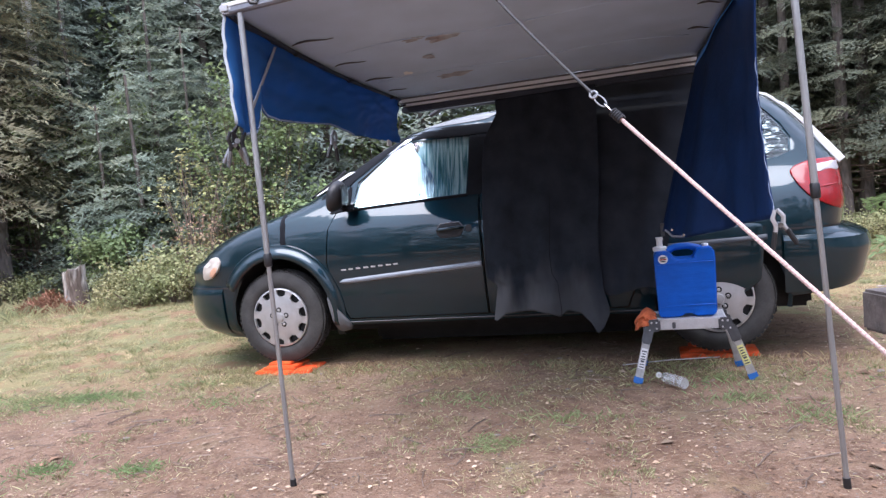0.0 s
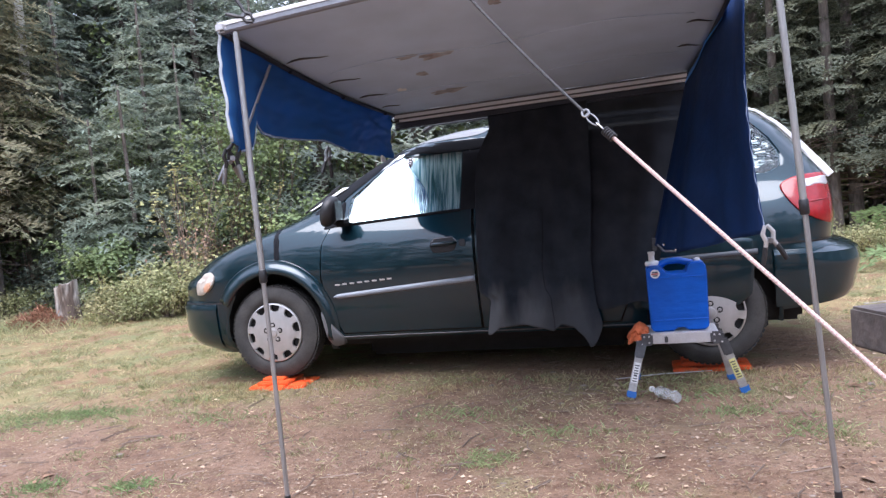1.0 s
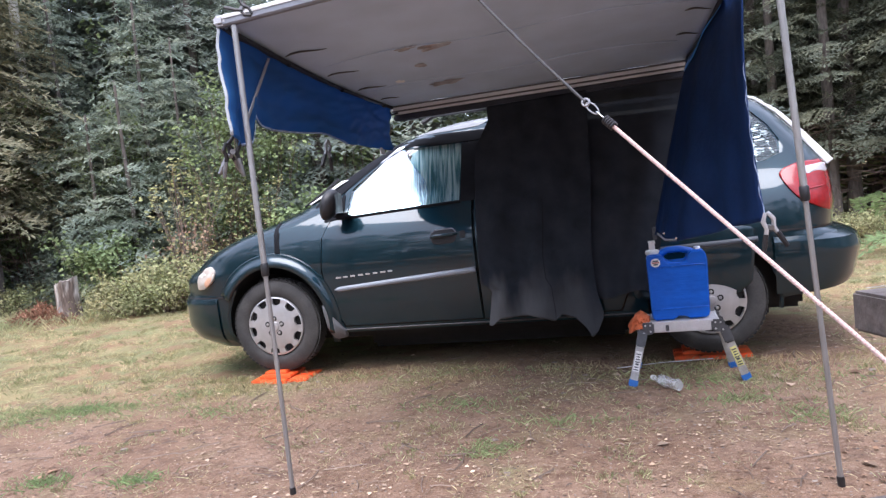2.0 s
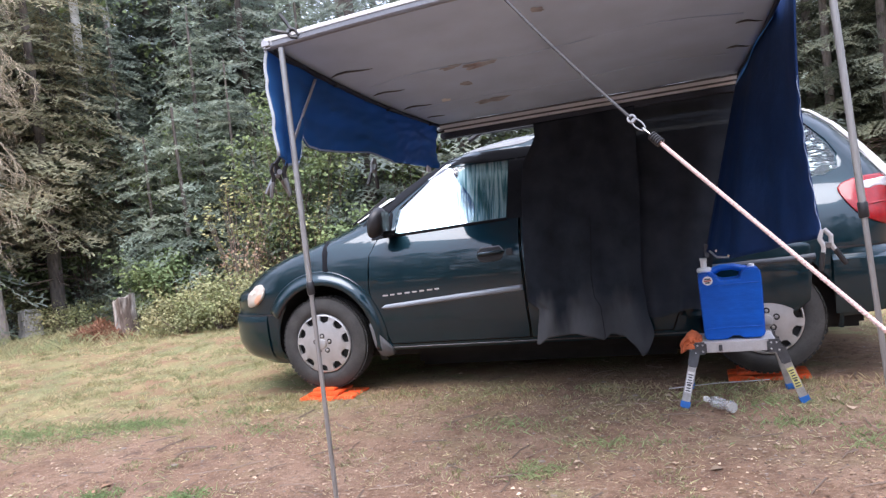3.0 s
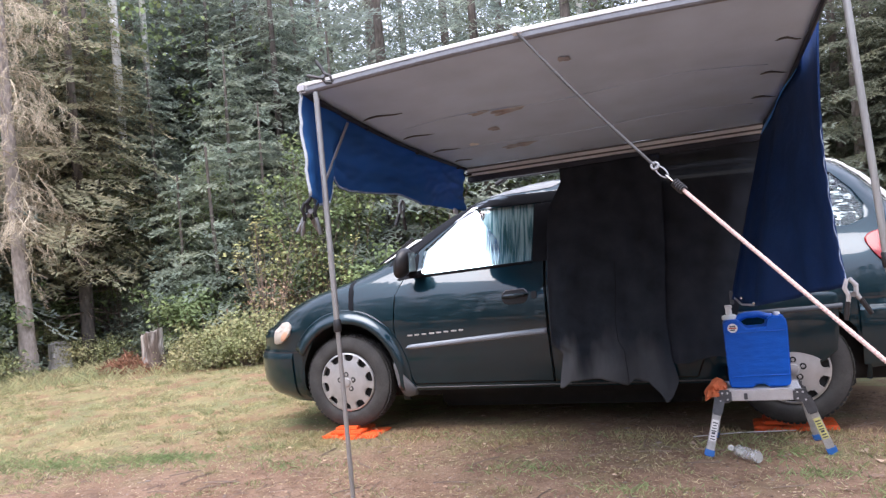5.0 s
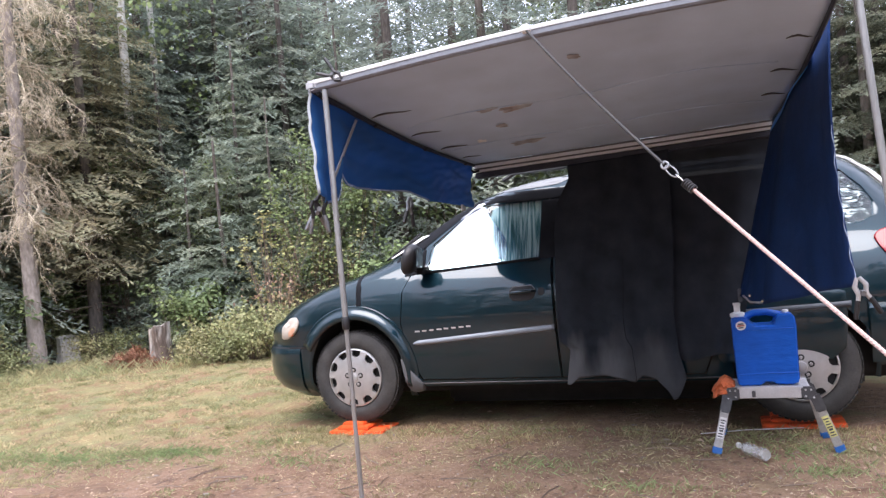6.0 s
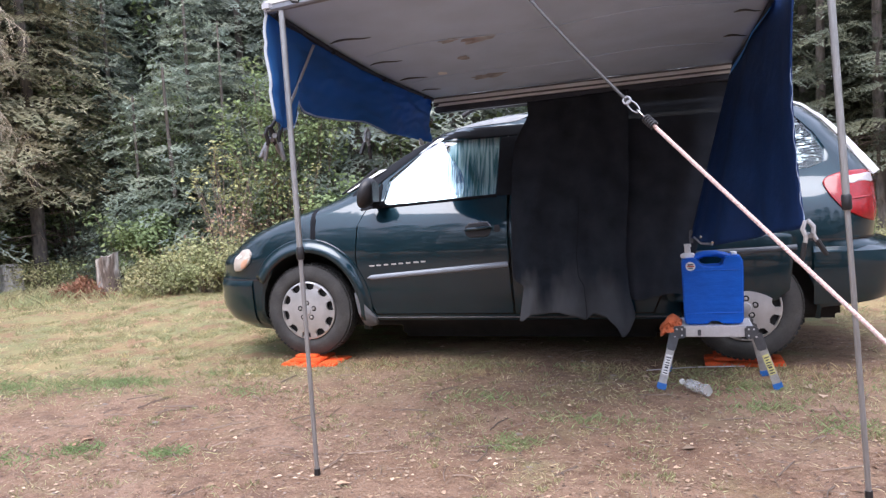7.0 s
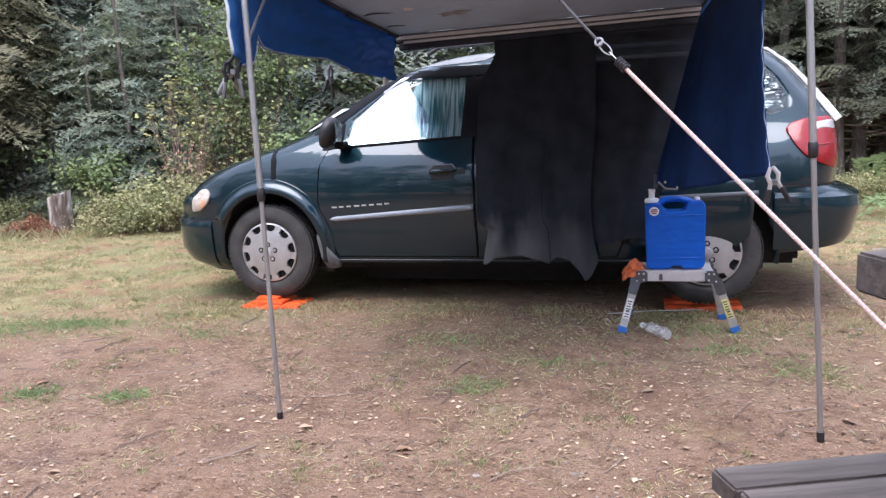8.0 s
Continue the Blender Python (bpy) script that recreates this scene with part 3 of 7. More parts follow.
def side_y(x, z):
    """The near side's surface at x, z."""
    y0, xf, xr = lerp_table(SIDE_Y, z), lerp_table(FRONT_X, z), lerp_table(REAR_X, z)
    lf, lr = lerp_table(FRONT_L, z), lerp_table(REAR_L, z)
    pf, pr = (3.3 if z < 0.75 else 2.7), 3.4
    if x < xf + lf:
        s = min(1.0, (xf + lf - x) / lf)
        return 1 - (1 - y0) * (1 - s ** pf) ** (1 / pf)
    if x > xr - lr:
        s = min(1.0, (x - xr + lr) / lr)
        return 1 - (1 - y0) * (1 - s ** pr) ** (1 / pr)
    return y0


def patch(poly, out, name, material, parent, label="", round_=0.35):
    """A lens or badge lying on the near side: a soft outline through poly (x, z), raised by out."""
    cx, cz = sum(p[0] for p in poly) / len(poly), sum(p[1] for p in poly) / len(poly)
    pts = []
    m = len(poly)
    for k in range(m):
        a, b, c = Vector(poly[k - 1]), Vector(poly[k]), Vector(poly[(k + 1) % m])
        p, q = b.lerp(a, round_), b.lerp(c, round_)
        for s in range(4):
            t = s / 4
            pts.append(p.lerp(b, t).lerp(b.lerp(q, t), t))
    bm = bmesh.new()
    levels = [(1.0, -0.02), (1.0, out * 0.5), (0.97, out * 0.85), (0.9, out), (0.6, out * 1.08), (0.3, out * 1.1)]
    rings = []
    for s, o in levels:
        rr = []
        for p in pts:
            x, z = cx + (p.x - cx) * s, cz + (p.y - cz) * s
            rr.append(bm.verts.new((x, side_y(x, z) - o, z)))
        rings.append(rr)
    k = len(pts)
    for a, b in zip(rings, rings[1:]):
        for i in range(k):
            bm.faces.new((a[i], a[(i + 1) % k], b[(i + 1) % k], b[i]))
    bm.faces.new(rings[-1])
    return part(name, bm, material, parent, label)


def make_van():
    van = thing("minivan", "dark green older minivan with silver wheel covers, parked on orange ramps", "van")
    bm = shell()
    for cx in (0.0, 3.03):
        bmesh.ops.delete(bm, geom=carve(bm, arch(cx, 0.438), (0, 2), lambda c: c.z < 0.85), context="FACES")
    for low in ([(3.46, 0.10), (3.46, 0.335), (4.2, 0.42), (4.2, 0.10)], [(0.45, 0.10), (0.45, 0.262), (3.47, 0.262), (3.47, 0.10)]):
        bmesh.ops.delete(bm, geom=carve(bm, low, (0, 2), lambda c: c.z < 0.6), context="FACES")
    glass = []
    for name, poly in (("front_door_window", FRONT_WIN), ("sliding_door_window", SLIDE_WIN), ("quarter_window", QUARTER_WIN)):
        fs = carve(bm, poly, (0, 2))
        near, far = split_y(fs)
        glass.append((name, near, "near"))
        glass.append((name, far, "far"))
    panes = []
    for name, fs, which in glass:
        panes.append((name, lift(bm, fs, scale_y=0.008), which))
    for name, poly, test in (("windscreen", WINDSCREEN, lambda c: c.x < 1.15), ("rear_window", BACKLIGHT, lambda c: c.x > 3.3)):
        panes.append((name, lift(bm, carve(bm, poly, (1, 2), test), scale_y=0.004), "end"))
    doors = []
    for name, poly in (("front_door", FRONT_DOOR), ("sliding_door", SLIDE_DOOR)):
        carve(bm, poly, (0, 2))
        inner = carve(bm, inset(poly, 0.0078), (0, 2))
        ids = set(inner)
        gap = [f for f in carve(bm, poly, (0, 2)) if f not in ids]
        near, far = split_y([f for f in inner if f.is_valid])
        doors.append((name, lift(bm, near)))
        doors.append((name, lift(bm, far)))
        bmesh.ops.delete(bm, geom=[f for f in gap if f.is_valid], context="FACES")
    # Lower bumpers part from the body along a line front and rear.
    rimmed(bm, 0.02)
    part("body", bm, M_PAINT, van)
    for k, (name, b) in enumerate(doors):
        thicken(b, -0.018 if k % 2 else 0.018)
        part(name, b, M_PAINT, van)
    for name, b, which in panes:
        mt = M_GLASS_D
        if which == "near" and name in ("front_door_window", "quarter_window"):
            mt = M_CLEARGLASS
        if which == "near" and name == "quarter_window":
            crumple = bmesh.new()
            grid = {}
            for i in range(111):
                for j in range(52):
                    x, z = 2.72 + 0.0074 * i, 1.165 + 0.0072 * j
                    w = noise.noise(Vector((x * 11, z * 30, 2))) + 0.7 * noise.noise(Vector((x * 34, z * 60, 5)))
                    grid[i, j] = crumple.verts.new((x, side_y(x, z) + 0.040 + 0.019 * w, z))
            for i in range(110):
                for j in range(51):
                    c = (2.72 + 0.0074 * (i + 0.5), 1.165 + 0.0072 * (j + 0.5))
                    q = QUARTER_WIN[::-1]
                    if all((k2[0] - k1[0]) * (c[1] - k1[1]) - (k2[1] - k1[1]) * (c[0] - k1[0]) > -0.002 for k1, k2 in zip(q, q[1:] + q[:1])):
                        crumple.faces.new((grid[i, j], grid[i + 1, j], grid[i + 1, j + 1], grid[i, j + 1]))
            part("quarter_foil", crumple, M_CRINKLE, van, "crumpled silver foil behind the quarter pane")
        if which != "end":
            thicken(b, 0.004 if which == "near" else -0.004)
        p = part(name, b, mt, van)
        if mt is M_CLEARGLASS:
            p.visible_shadow = False
    # Dark lining inside, floor and arches.
    bm = bmesh.new()
    box(bm, (-0.55, 0.24, 0.19), (3.40, 1.76, 0.255), bevel=0.01)
    # Low middle box added to block light passing under the van.
    box(bm, (0.55, 0.50, 0.05), (2.50, 1.50, 0.20), bevel=0.03)
    box(bm, (3.38, 0.26, 0.36), (3.74, 1.74, 0.42), bevel=0.01)
    part("underbody", bm, M_UNDER, van)
    bm = bmesh.new()
    box(bm, (0.50, 0.18, 0.24), (3.6, 1.82, 1.02), bevel=0.03)
    part("cabin_lining", bm, M_UNDER, van)
    bm = bmesh.new()
    box(bm, (-0.70, 0.36, 0.24), (0.46, 1.64, 0.74), bevel=0.05)
    part("engine_bay", bm, M_UNDER, van)
    for cx in (0.0, 3.03):
        for y0, y1 in ((0.035, 0.40), (1.60, 1.965)):
            b = bmesh.new()
            n = 26
            rows = []
            for y in (y0, y1):
                rows.append([b.verts.new((cx + 0.018 + 0.416 * math.cos(a), y, 0.341 + 0.445 * math.sin(a))) for a in [math.pi * (-0.03 + 1.06 * k / n) for k in range(n + 1)]])
            for k in range(n):
                b.faces.new((rows[0][k], rows[0][k + 1], rows[1][k + 1], rows[1][k]))
            b.faces.new(rows[1] if y0 < 1 else rows[0])
            part("wheel_well", b, M_UNDER, van)
    # Swollen lips over the wheel arches.
    for cx in (0.0, 3.03):
        for s in ((-1, 1) if cx < 1 else (1,)):
            def lip(u, v, cx=cx, s=s):
                a = math.pi * (-0.05 + (0.89 if cx < 1 else 1.10) * u)
                r = 0.434 + 0.105 * v
                x, z = cx + 0.018 + 0.935 * r * math.cos(a), 0.341 + r * math.sin(a)
                o = 0.026 * math.sin(math.pi * min(1, v * 1.15 + 0.25)) ** 1.0 - (0.012 if v > 0.99 else 0)
                y = side_y(x, max(z, 0.2)) - o
                return (x, y if s < 0 else 2 - y, z)
            f = part("wheel_arch_lip", sheet(40, 8, lip), M_PAINT, van)
            solid(f, 0.012, 0.0)
    for cx in (0.0, 3.03):
        make_wheel(van, "wheel", cx, -1)
        make_wheel(van, "wheel", cx, 1)
    # Side mouldings, rising slightly to the rear.
    for x0, x1, z0, z1, h0, h1 in ((0.50, 1.535, 0.578, 0.652, 0.032, 0.038), (1.585, 2.58, 0.655, 0.69, 0.04, 0.04), (2.66, 3.33, 0.685, 0.712, 0.04, 0.03)):
        def mould(u, v, x0=x0, x1=x1, z0=z0, z1=z1, h0=h0, h1=h1):
            x = x0 + (x1 - x0) * u
            nose = min(1.0, math.sqrt(max(0.0, u * (x1 - x0) / 0.035)))
            z = z0 + (z1 - z0) * u + (v - 0.5) * (h0 + (h1 - h0) * u) * nose
            o = 0.014 * math.sin(math.pi * min(max(v, 0.04), 0.96)) ** 0.5
            return (x, side_y(x, z) - o, z)
        solid(part("side_moulding", sheet(40, 6, mould), M_TRIM if x0 < 1 else M_TRIM_SHADED, van, "grey side moulding"), 0.006)
    # The maker's badge as eight plain bars.
    for k in range(8):
        b = bmesh.new()
        x, z = 0.515 + 0.056 * k, 0.662 + 0.0030 * k
        box(b, (x, -0.002, z - 0.0045), (x + (0.034 if k % 3 else 0.039), 0.004, z + 0.0065), bevel=0.0015)
        part("badge_bar", b, M_BRIGHTBAR, van, "small silver badge bar")
    # Door pull, over a black patch in place of its recess.
    hd = patch([(1.228, 0.885), (1.245, 0.935), (1.405, 0.942), (1.425, 0.90), (1.40, 0.842), (1.255, 0.838)], 0.004, "handle_recess", M_BLACKP, van)
    b = bmesh.new()
    tube(b, [(1.245, 0.005, 0.892), (1.27, -0.022, 0.898), (1.34, -0.028, 0.902), (1.40, -0.022, 0.905), (1.42, 0.005, 0.905)], [0.010, 0.013, 0.014, 0.013, 0.010], 10)
    part("handle_bar", b, M_PAINT, hd, "dark green pull handle")
    # A pale tube paints the highlight above the handle.
    b = bmesh.new()
    tube(b, [(1.238, side_y(1.24, 0.93) - 0.004, 0.905), (1.262, side_y(1.26, 0.94) - 0.006, 0.936), (1.395, side_y(1.39, 0.94) - 0.006, 0.943), (1.418, side_y(1.41, 0.92) - 0.004, 0.915)], 0.0032, 6)
    part("handle_rim", b, M_SPAT, hd, "painted highlight along the handle's top")
    patch([(1.440, 0.872), (1.440, 0.922), (1.482, 0.922), (1.482, 0.872)], 0.004, "key_lock", M_BLACKP, van)
    # Mirror.
    b = bmesh.new()
    bmesh.ops.create_uvsphere(b, u_segments=22, v_segments=14, radius=1)
    for v in b.verts:
        x, y, z = v.co
        x = x * 0.075 if x > 0 else x * 0.05
        v.co = Vector((0.560 + x + (0.05 * z * 0.5), -0.095 + y * 0.10, 1.185 + math.copysign(abs(z) ** 0.8, z) * 0.105 + y * 0.01))
    mir = part("door_mirror", b, M_BLACKP, van, "black door mirror")
    b = bmesh.new()
    box(b, (0.56, -0.05, 1.07), (0.66, 0.09, 1.12), bevel=0.02)
    part("mirror_arm", b, M_RUBBER, mir)
    # The pane is black plastic, standing in for a dark reflection.
    b = sheet(8, 8, lambda u, v: (0.640 - 0.01 * abs(v - 0.5), -0.160 + 0.125 * u, 1.120 + 0.135 * v))
    part("mirror_glass", b, M_BLACKP, mir)
    b = bmesh.new()
    tube(b, [(0.59, side_y(0.59, 1.08) - 0.002, 1.078), (1.0, side_y(1.0, 1.10) - 0.002, 1.098), (1.45, side_y(1.45, 1.122) - 0.002, 1.119)], 0.011, 8)
    part("window_seal", b, M_RUBBER, van, "black window seal")
    # Black corner piece ahead of the window and wiper at the screen's foot.
    patch([(0.42, 1.055), (0.50, 1.12), (0.585, 1.25), (0.60, 1.24), (0.585, 1.075)], 0.006, "sail_panel", M_RUBBER, van)
    b = bmesh.new()
    tube(b, [(0.10, 0.55, 1.19), (0.30, 0.42, 1.27), (0.46, 0.40, 1.37)], 0.010, 8)
    part("wiper_arm", b, M_BLACKP, van)
    def screen_foot(u, v):
        y, z = 0.25 + 1.5 * u, 1.195 + 0.15 * v
        w = abs(1 - y) / (1 - lerp_table(SIDE_Y, z))
        lf = lerp_table(FRONT_L, z)
        return (lerp_table(FRONT_X, z) + lf - lf * (1 - w ** 2.7) ** (1 / 2.7) - 0.016, y, z + 0.006)
    solid(part("windscreen_sunshade", sheet(40, 10, screen_foot), M_FOILW, van, "white folded sunshade along the windscreen"), 0.004)
    patch([(0.34, 1.16), (0.50, 1.20), (0.615, 1.282), (0.885, 1.472), (1.02, 1.535), (1.02, 1.60), (0.86, 1.580), (0.62, 1.445), (0.40, 1.29)], 0.006, "pillar_cover", M_RUBBER, van, "black windscreen pillar", round_=0.2)
    # Rear quarter skirt over the wheel.
    patch([(2.56, 0.368), (3.21, 0.378), (3.285, 0.45), (3.305, 0.62), (3.305, 0.80), (2.56, 0.80)], 0.009, "quarter_skirt", M_PAINT, van, round_=0.12)
    # Foil shade behind the front door's pane.
    def foil(x, v, w):
        u = (x - 0.60) / 0.855
        zb, zt = 1.075 + 0.04 * u, min(1.545, 1.285 + 0.36 * u * 1.55)
        z = zb + (zt - zb) * v
        return (x, lerp_table(SIDE_Y, z) + 0.026 + w, z)
    shade = part("window_shade", sheet(60, 24, lambda u, v: foil(0.585 + (0.60 + 0.05 * math.sin(5 * v) - 0.10 * v) * u, v, 0.0)), M_FOIL, van, "silver reflective window shade")
    # Its far half hangs in fine pleats.
    def pleat(u, v):
        x = 1.06 + 0.47 * u + 0.035 * math.sin(9 * v) * (1 - u)
        return foil(x, v, 0.005 + 0.00035 * math.sin(x * 520 + 3 * math.sin(x * 47)) * (0.4 + 0.6 * (1 - v)))
    part("pleated_shade", sheet(340, 20, pleat), M_FOILT, shade, "pleated foil with teal reflections painted in")
    # Black frame over and behind the front window.
    patch([(1.00, 1.532), (1.00, 1.603), (1.30, 1.608), (1.72, 1.608), (1.72, 1.532), (1.30, 1.530)], 0.005, "window_frame", M_RUBBER, van, "black window surround", round_=0.08)
    patch([(1.448, 1.118), (1.470, 1.528), (1.72, 1.528), (1.72, 1.118)], 0.005, "centre_pillar", M_RUBBER, van, "black centre pillar", round_=0.05)
    # Pale grey strip on the roof's edge and a white strip along the tailgate.
    patch([(1.03, 1.618), (1.10, 1.655), (1.26, 1.690), (1.47, 1.715), (1.66, 1.716), (1.64, 1.660), (1.56, 1.632), (1.28, 1.618)], 0.006, "roof_edge", M_ROOFE, van, "pale grey strip on the roof's edge", round_=0.3)
    rim = [(3.30, 1.665), (3.44, 1.615), (3.57, 1.520), (3.71, 1.375), (3.815, 1.245), (3.885, 1.155)]
    def hatch(u, v):
        k = u * 5
        i = min(4, int(k))
        p = Vector(rim[i]).lerp(Vector(rim[i + 1]), k - i)
        w = 0.010 + 0.055 * u ** 1.6
        q = p + Vector((-0.80, -0.60)) * (w * (1 - v))
        return (q.x, 0.50 + 0.003 * noise.noise(Vector((u * 30, v * 9, 0))) - 0.05 * u, q.y + 0.001 * noise.noise(Vector((u * 40, v * 5, 3))))
    solid(part("tailgate_rim", sheet(60, 6, hatch), M_FOILW, van, "white strip along the tailgate's edge"), 0.012)
    # Lamps.
    head = patch([(-0.623, 0.642), (-0.610, 0.737), (-0.554, 0.804), (-0.480, 0.812), (-0.441, 0.767), (-0.462, 0.702), (-0.545, 0.644)], 0.022, "headlight", M_LENS, van, "clear headlight with amber corner")
    patch([(-0.548, 0.665), (-0.535, 0.715), (-0.495, 0.745), (-0.462, 0.735), (-0.474, 0.70), (-0.515, 0.662)], 0.0235, "turn_lens", M_AMBER, head)
    tail = patch([(3.485, 1.098), (3.52, 1.132), (3.61, 1.160), (3.80, 1.170), (3.815, 1.00), (3.805, 0.83), (3.675, 0.885), (3.585, 0.935), (3.522, 1.02)], 0.014, "tail_light", M_RED, van, "large red tail light with clear band")
    patch([(3.615, 1.082), (3.625, 1.130), (3.79, 1.148), (3.808, 1.085)], 0.0195, "reversing_lens", M_CLEARL, tail, round_=0.25)
    patch([(3.62, 0.985), (3.62, 0.997), (3.79, 1.01), (3.79, 0.998)], 0.020, "lens_rib", M_RED, tail)
    # Bumper covers, proud of the body and wrapped round its ends.
    def front_cover(u, v):
        z = 0.205 + 0.365 * v
        out = 0.013 * min(1.0, 8 * (1 - v) + 0.25) * min(1.0, 6 * v + 0.2)
        xf, lf, y0 = lerp_table(FRONT_X, z), lerp_table(FRONT_L, z), lerp_table(SIDE_Y, z)
        low_a = math.asin(min(1.0, ((xf + lf + 0.447) / lf) ** 1.65))
        s_ = 2 * u - 1
        a = low_a + (math.pi / 2 - low_a) * (1 - abs(s_))
        x, y = xf + lf - lf * math.sin(a) ** (2 / 3.3), 1 - (1 - y0) * max(0.0, math.cos(a)) ** (2 / 3.3)
        d = Vector((x - 0.6, (y - 1) * 1.6)).normalized() * out
        x, y = x + d.x, y + d.y
        return (x, y if s_ < 0 else 2 - y, z)
    part("front_bumper", sheet(72, 14, front_cover), M_PAINT, van, "dark green front bumper cover")

    def rear_cover(u, v):
        zt = min(1.0, v / 0.8)
        s_ = 2 * u - 1
        z = 0.36 + 0.325 * zt
        out = 0.040 * math.sin(math.pi * (0.25 + 0.30 * zt))
        if v > 0.8:
            k = (v - 0.8) / 0.2
            z, out = 0.685 + 0.050 * math.sin(math.pi / 2 * k), out * (1 - k) - 0.02 * k - 0.10 * k * (1 - abs(s_)) ** 0.3
        zz = min(z, 0.69)
        xr, lr, y0 = lerp_table(REAR_X, zz), lerp_table(REAR_L, zz), lerp_table(SIDE_Y, zz)
        t = 1 - abs(s_)
        if t < 0.3:
            x, y = 3.415 + (xr - lr - 3.415) * t / 0.3, y0
        else:
            a = math.pi / 2 * (t - 0.3) / 0.7
            x, y = xr - lr + lr * math.sin(a) ** (2 / 3.4), 1 - (1 - y0) * max(0.0, math.cos(a)) ** (2 / 3.4)
        z += max(0.0, 0.07 * (x - 3.45)) * (1 - zt)
        d = Vector(((x - 3.3) * 0.9, (y - 1))).normalized() * out
        x, y = x + d.x * (1 if t > 0.3 else 0.3), y + d.y
        return (x, y if s_ < 0 else 2 - y, z)
    part("rear_bumper", sheet(80, 24, rear_cover), M_PAINT, van, "dark green bumper with a flat top ledge")
    # Guard behind the front wheel and sill strip.
    patch([(0.386, 0.482), (0.428, 0.474), (0.478, 0.36), (0.545, 0.278), (0.530, 0.222), (0.436, 0.205), (0.410, 0.30)], 0.026, "mud_guard", M_GUARD, van, "grey mud guard behind the front wheel")
    def sill(u, v):
        x = 0.53 + 2.05 * u
        return (x, side_y(x, 0.28) - 0.006 * math.sin(math.pi * v), 0.276 + 0.014 * v)
    part("sill_strip", sheet(30, 4, sill), M_STEELG, van)
    # Bumper seams: thin dark grooves.
    for x0, x1, z in ((-0.97, -0.385, 0.577), (3.40, 4.0, 0.752)):
        def seam(u, v, x0=x0, x1=x1, z=z):
            x = x0 + (x1 - x0) * u
            zz = z + (v - 0.5) * 0.012
            return (x, side_y(x, zz) - 0.0025, zz)
        part("bumper_seam", sheet(30, 2, seam), M_BLACKP, van)
    # Dark raised band across the fender.
    patch([(0.058, 0.865), (0.098, 0.865), (0.094, 1.0), (0.085, 1.085), (0.042, 1.085), (0.053, 1.0)], 0.006, "fender_strap", M_RUBBER, van, "dark band on the front fender", round_=0.1)
    # Tow eye, exhaust end and lower flap by the rear wheel.
    b = bmesh.new()
    tube(b, [(-0.58, 0.22, 0.215), (-0.52, 0.22, 0.19), (-0.47, 0.22, 0.205)], 0.018, 8)
    part("tow_eye", b, M_BLACKP, van)
    # Roof rails.
    for y in (0.42, 1.58):
        b = bmesh.new()
        tube(b, [(1.15, y, 1.71), (1.25, y, 1.76), (3.1, y, 1.77), (3.22, y, 1.73)], 0.017, 8)
        part("roof_rail", b, M_BLACKP, van)
    return van


M_STAINL = mat("faint_stain", (0.33, 0.33, 0.36), 0.9, var=0.35, scale=14)
M_CLEARGLASS = mat("window_glass", (0.84, 0.965, 0.97), 0.0, trans=1.0, spec=0.5)
M_FOIL = mat("silver_foil", (0.93, 0.97, 0.97), 0.10, 1.0, var=0.06, scale=6, bump=0.5, bscale=16, bdist=0.004, stretch=(5, 1, 0.35))
M_ROOFE = mat("pale_roof_edge", (0.27, 0.28, 0.285), 0.5, 0.0, coat=0.3, var=0.15, scale=4, fine=0.1, fscale=90)
# Teal streaks paint the reflected tarp and awning into the foil's colour.
M_FOILT = mat("pleated_foil", (0.84, 0.97, 0.98), 0.18, 0.5, dark=(0.03, 0.20, 0.23), amount=0.46, edge=(0.42, 0.60), scale=8, bump=0.3, bscale=30, bdist=0.003, stretch=(9, 1, 0.35))
M_FOILW = mat("white_shade", (0.80, 0.80, 0.80), 0.45, 0.0, var=0.08, scale=5, bump=0.2, bscale=30)
make_van()


# ---- awning with its poles ----
IL, IR, OL, OR = Vector((1.06, 0.05, 1.812)), Vector((2.99, 0.05, 1.86)), Vector((1.00, -2.1, 1.98)), Vector((3.13, -2.05, 2.07))


def canopy_at(u, v):
    """u from the van outwards, v along the van."""
    p = IL.lerp(IR, v).lerp(OL.lerp(OR, v), u)
    return p + Vector((0, 0, -0.035 * math.sin(math.pi * u) * (1 - 0.3 * math.sin(math.pi * v)) + 0.03 * math.sin(math.pi * v) * u))


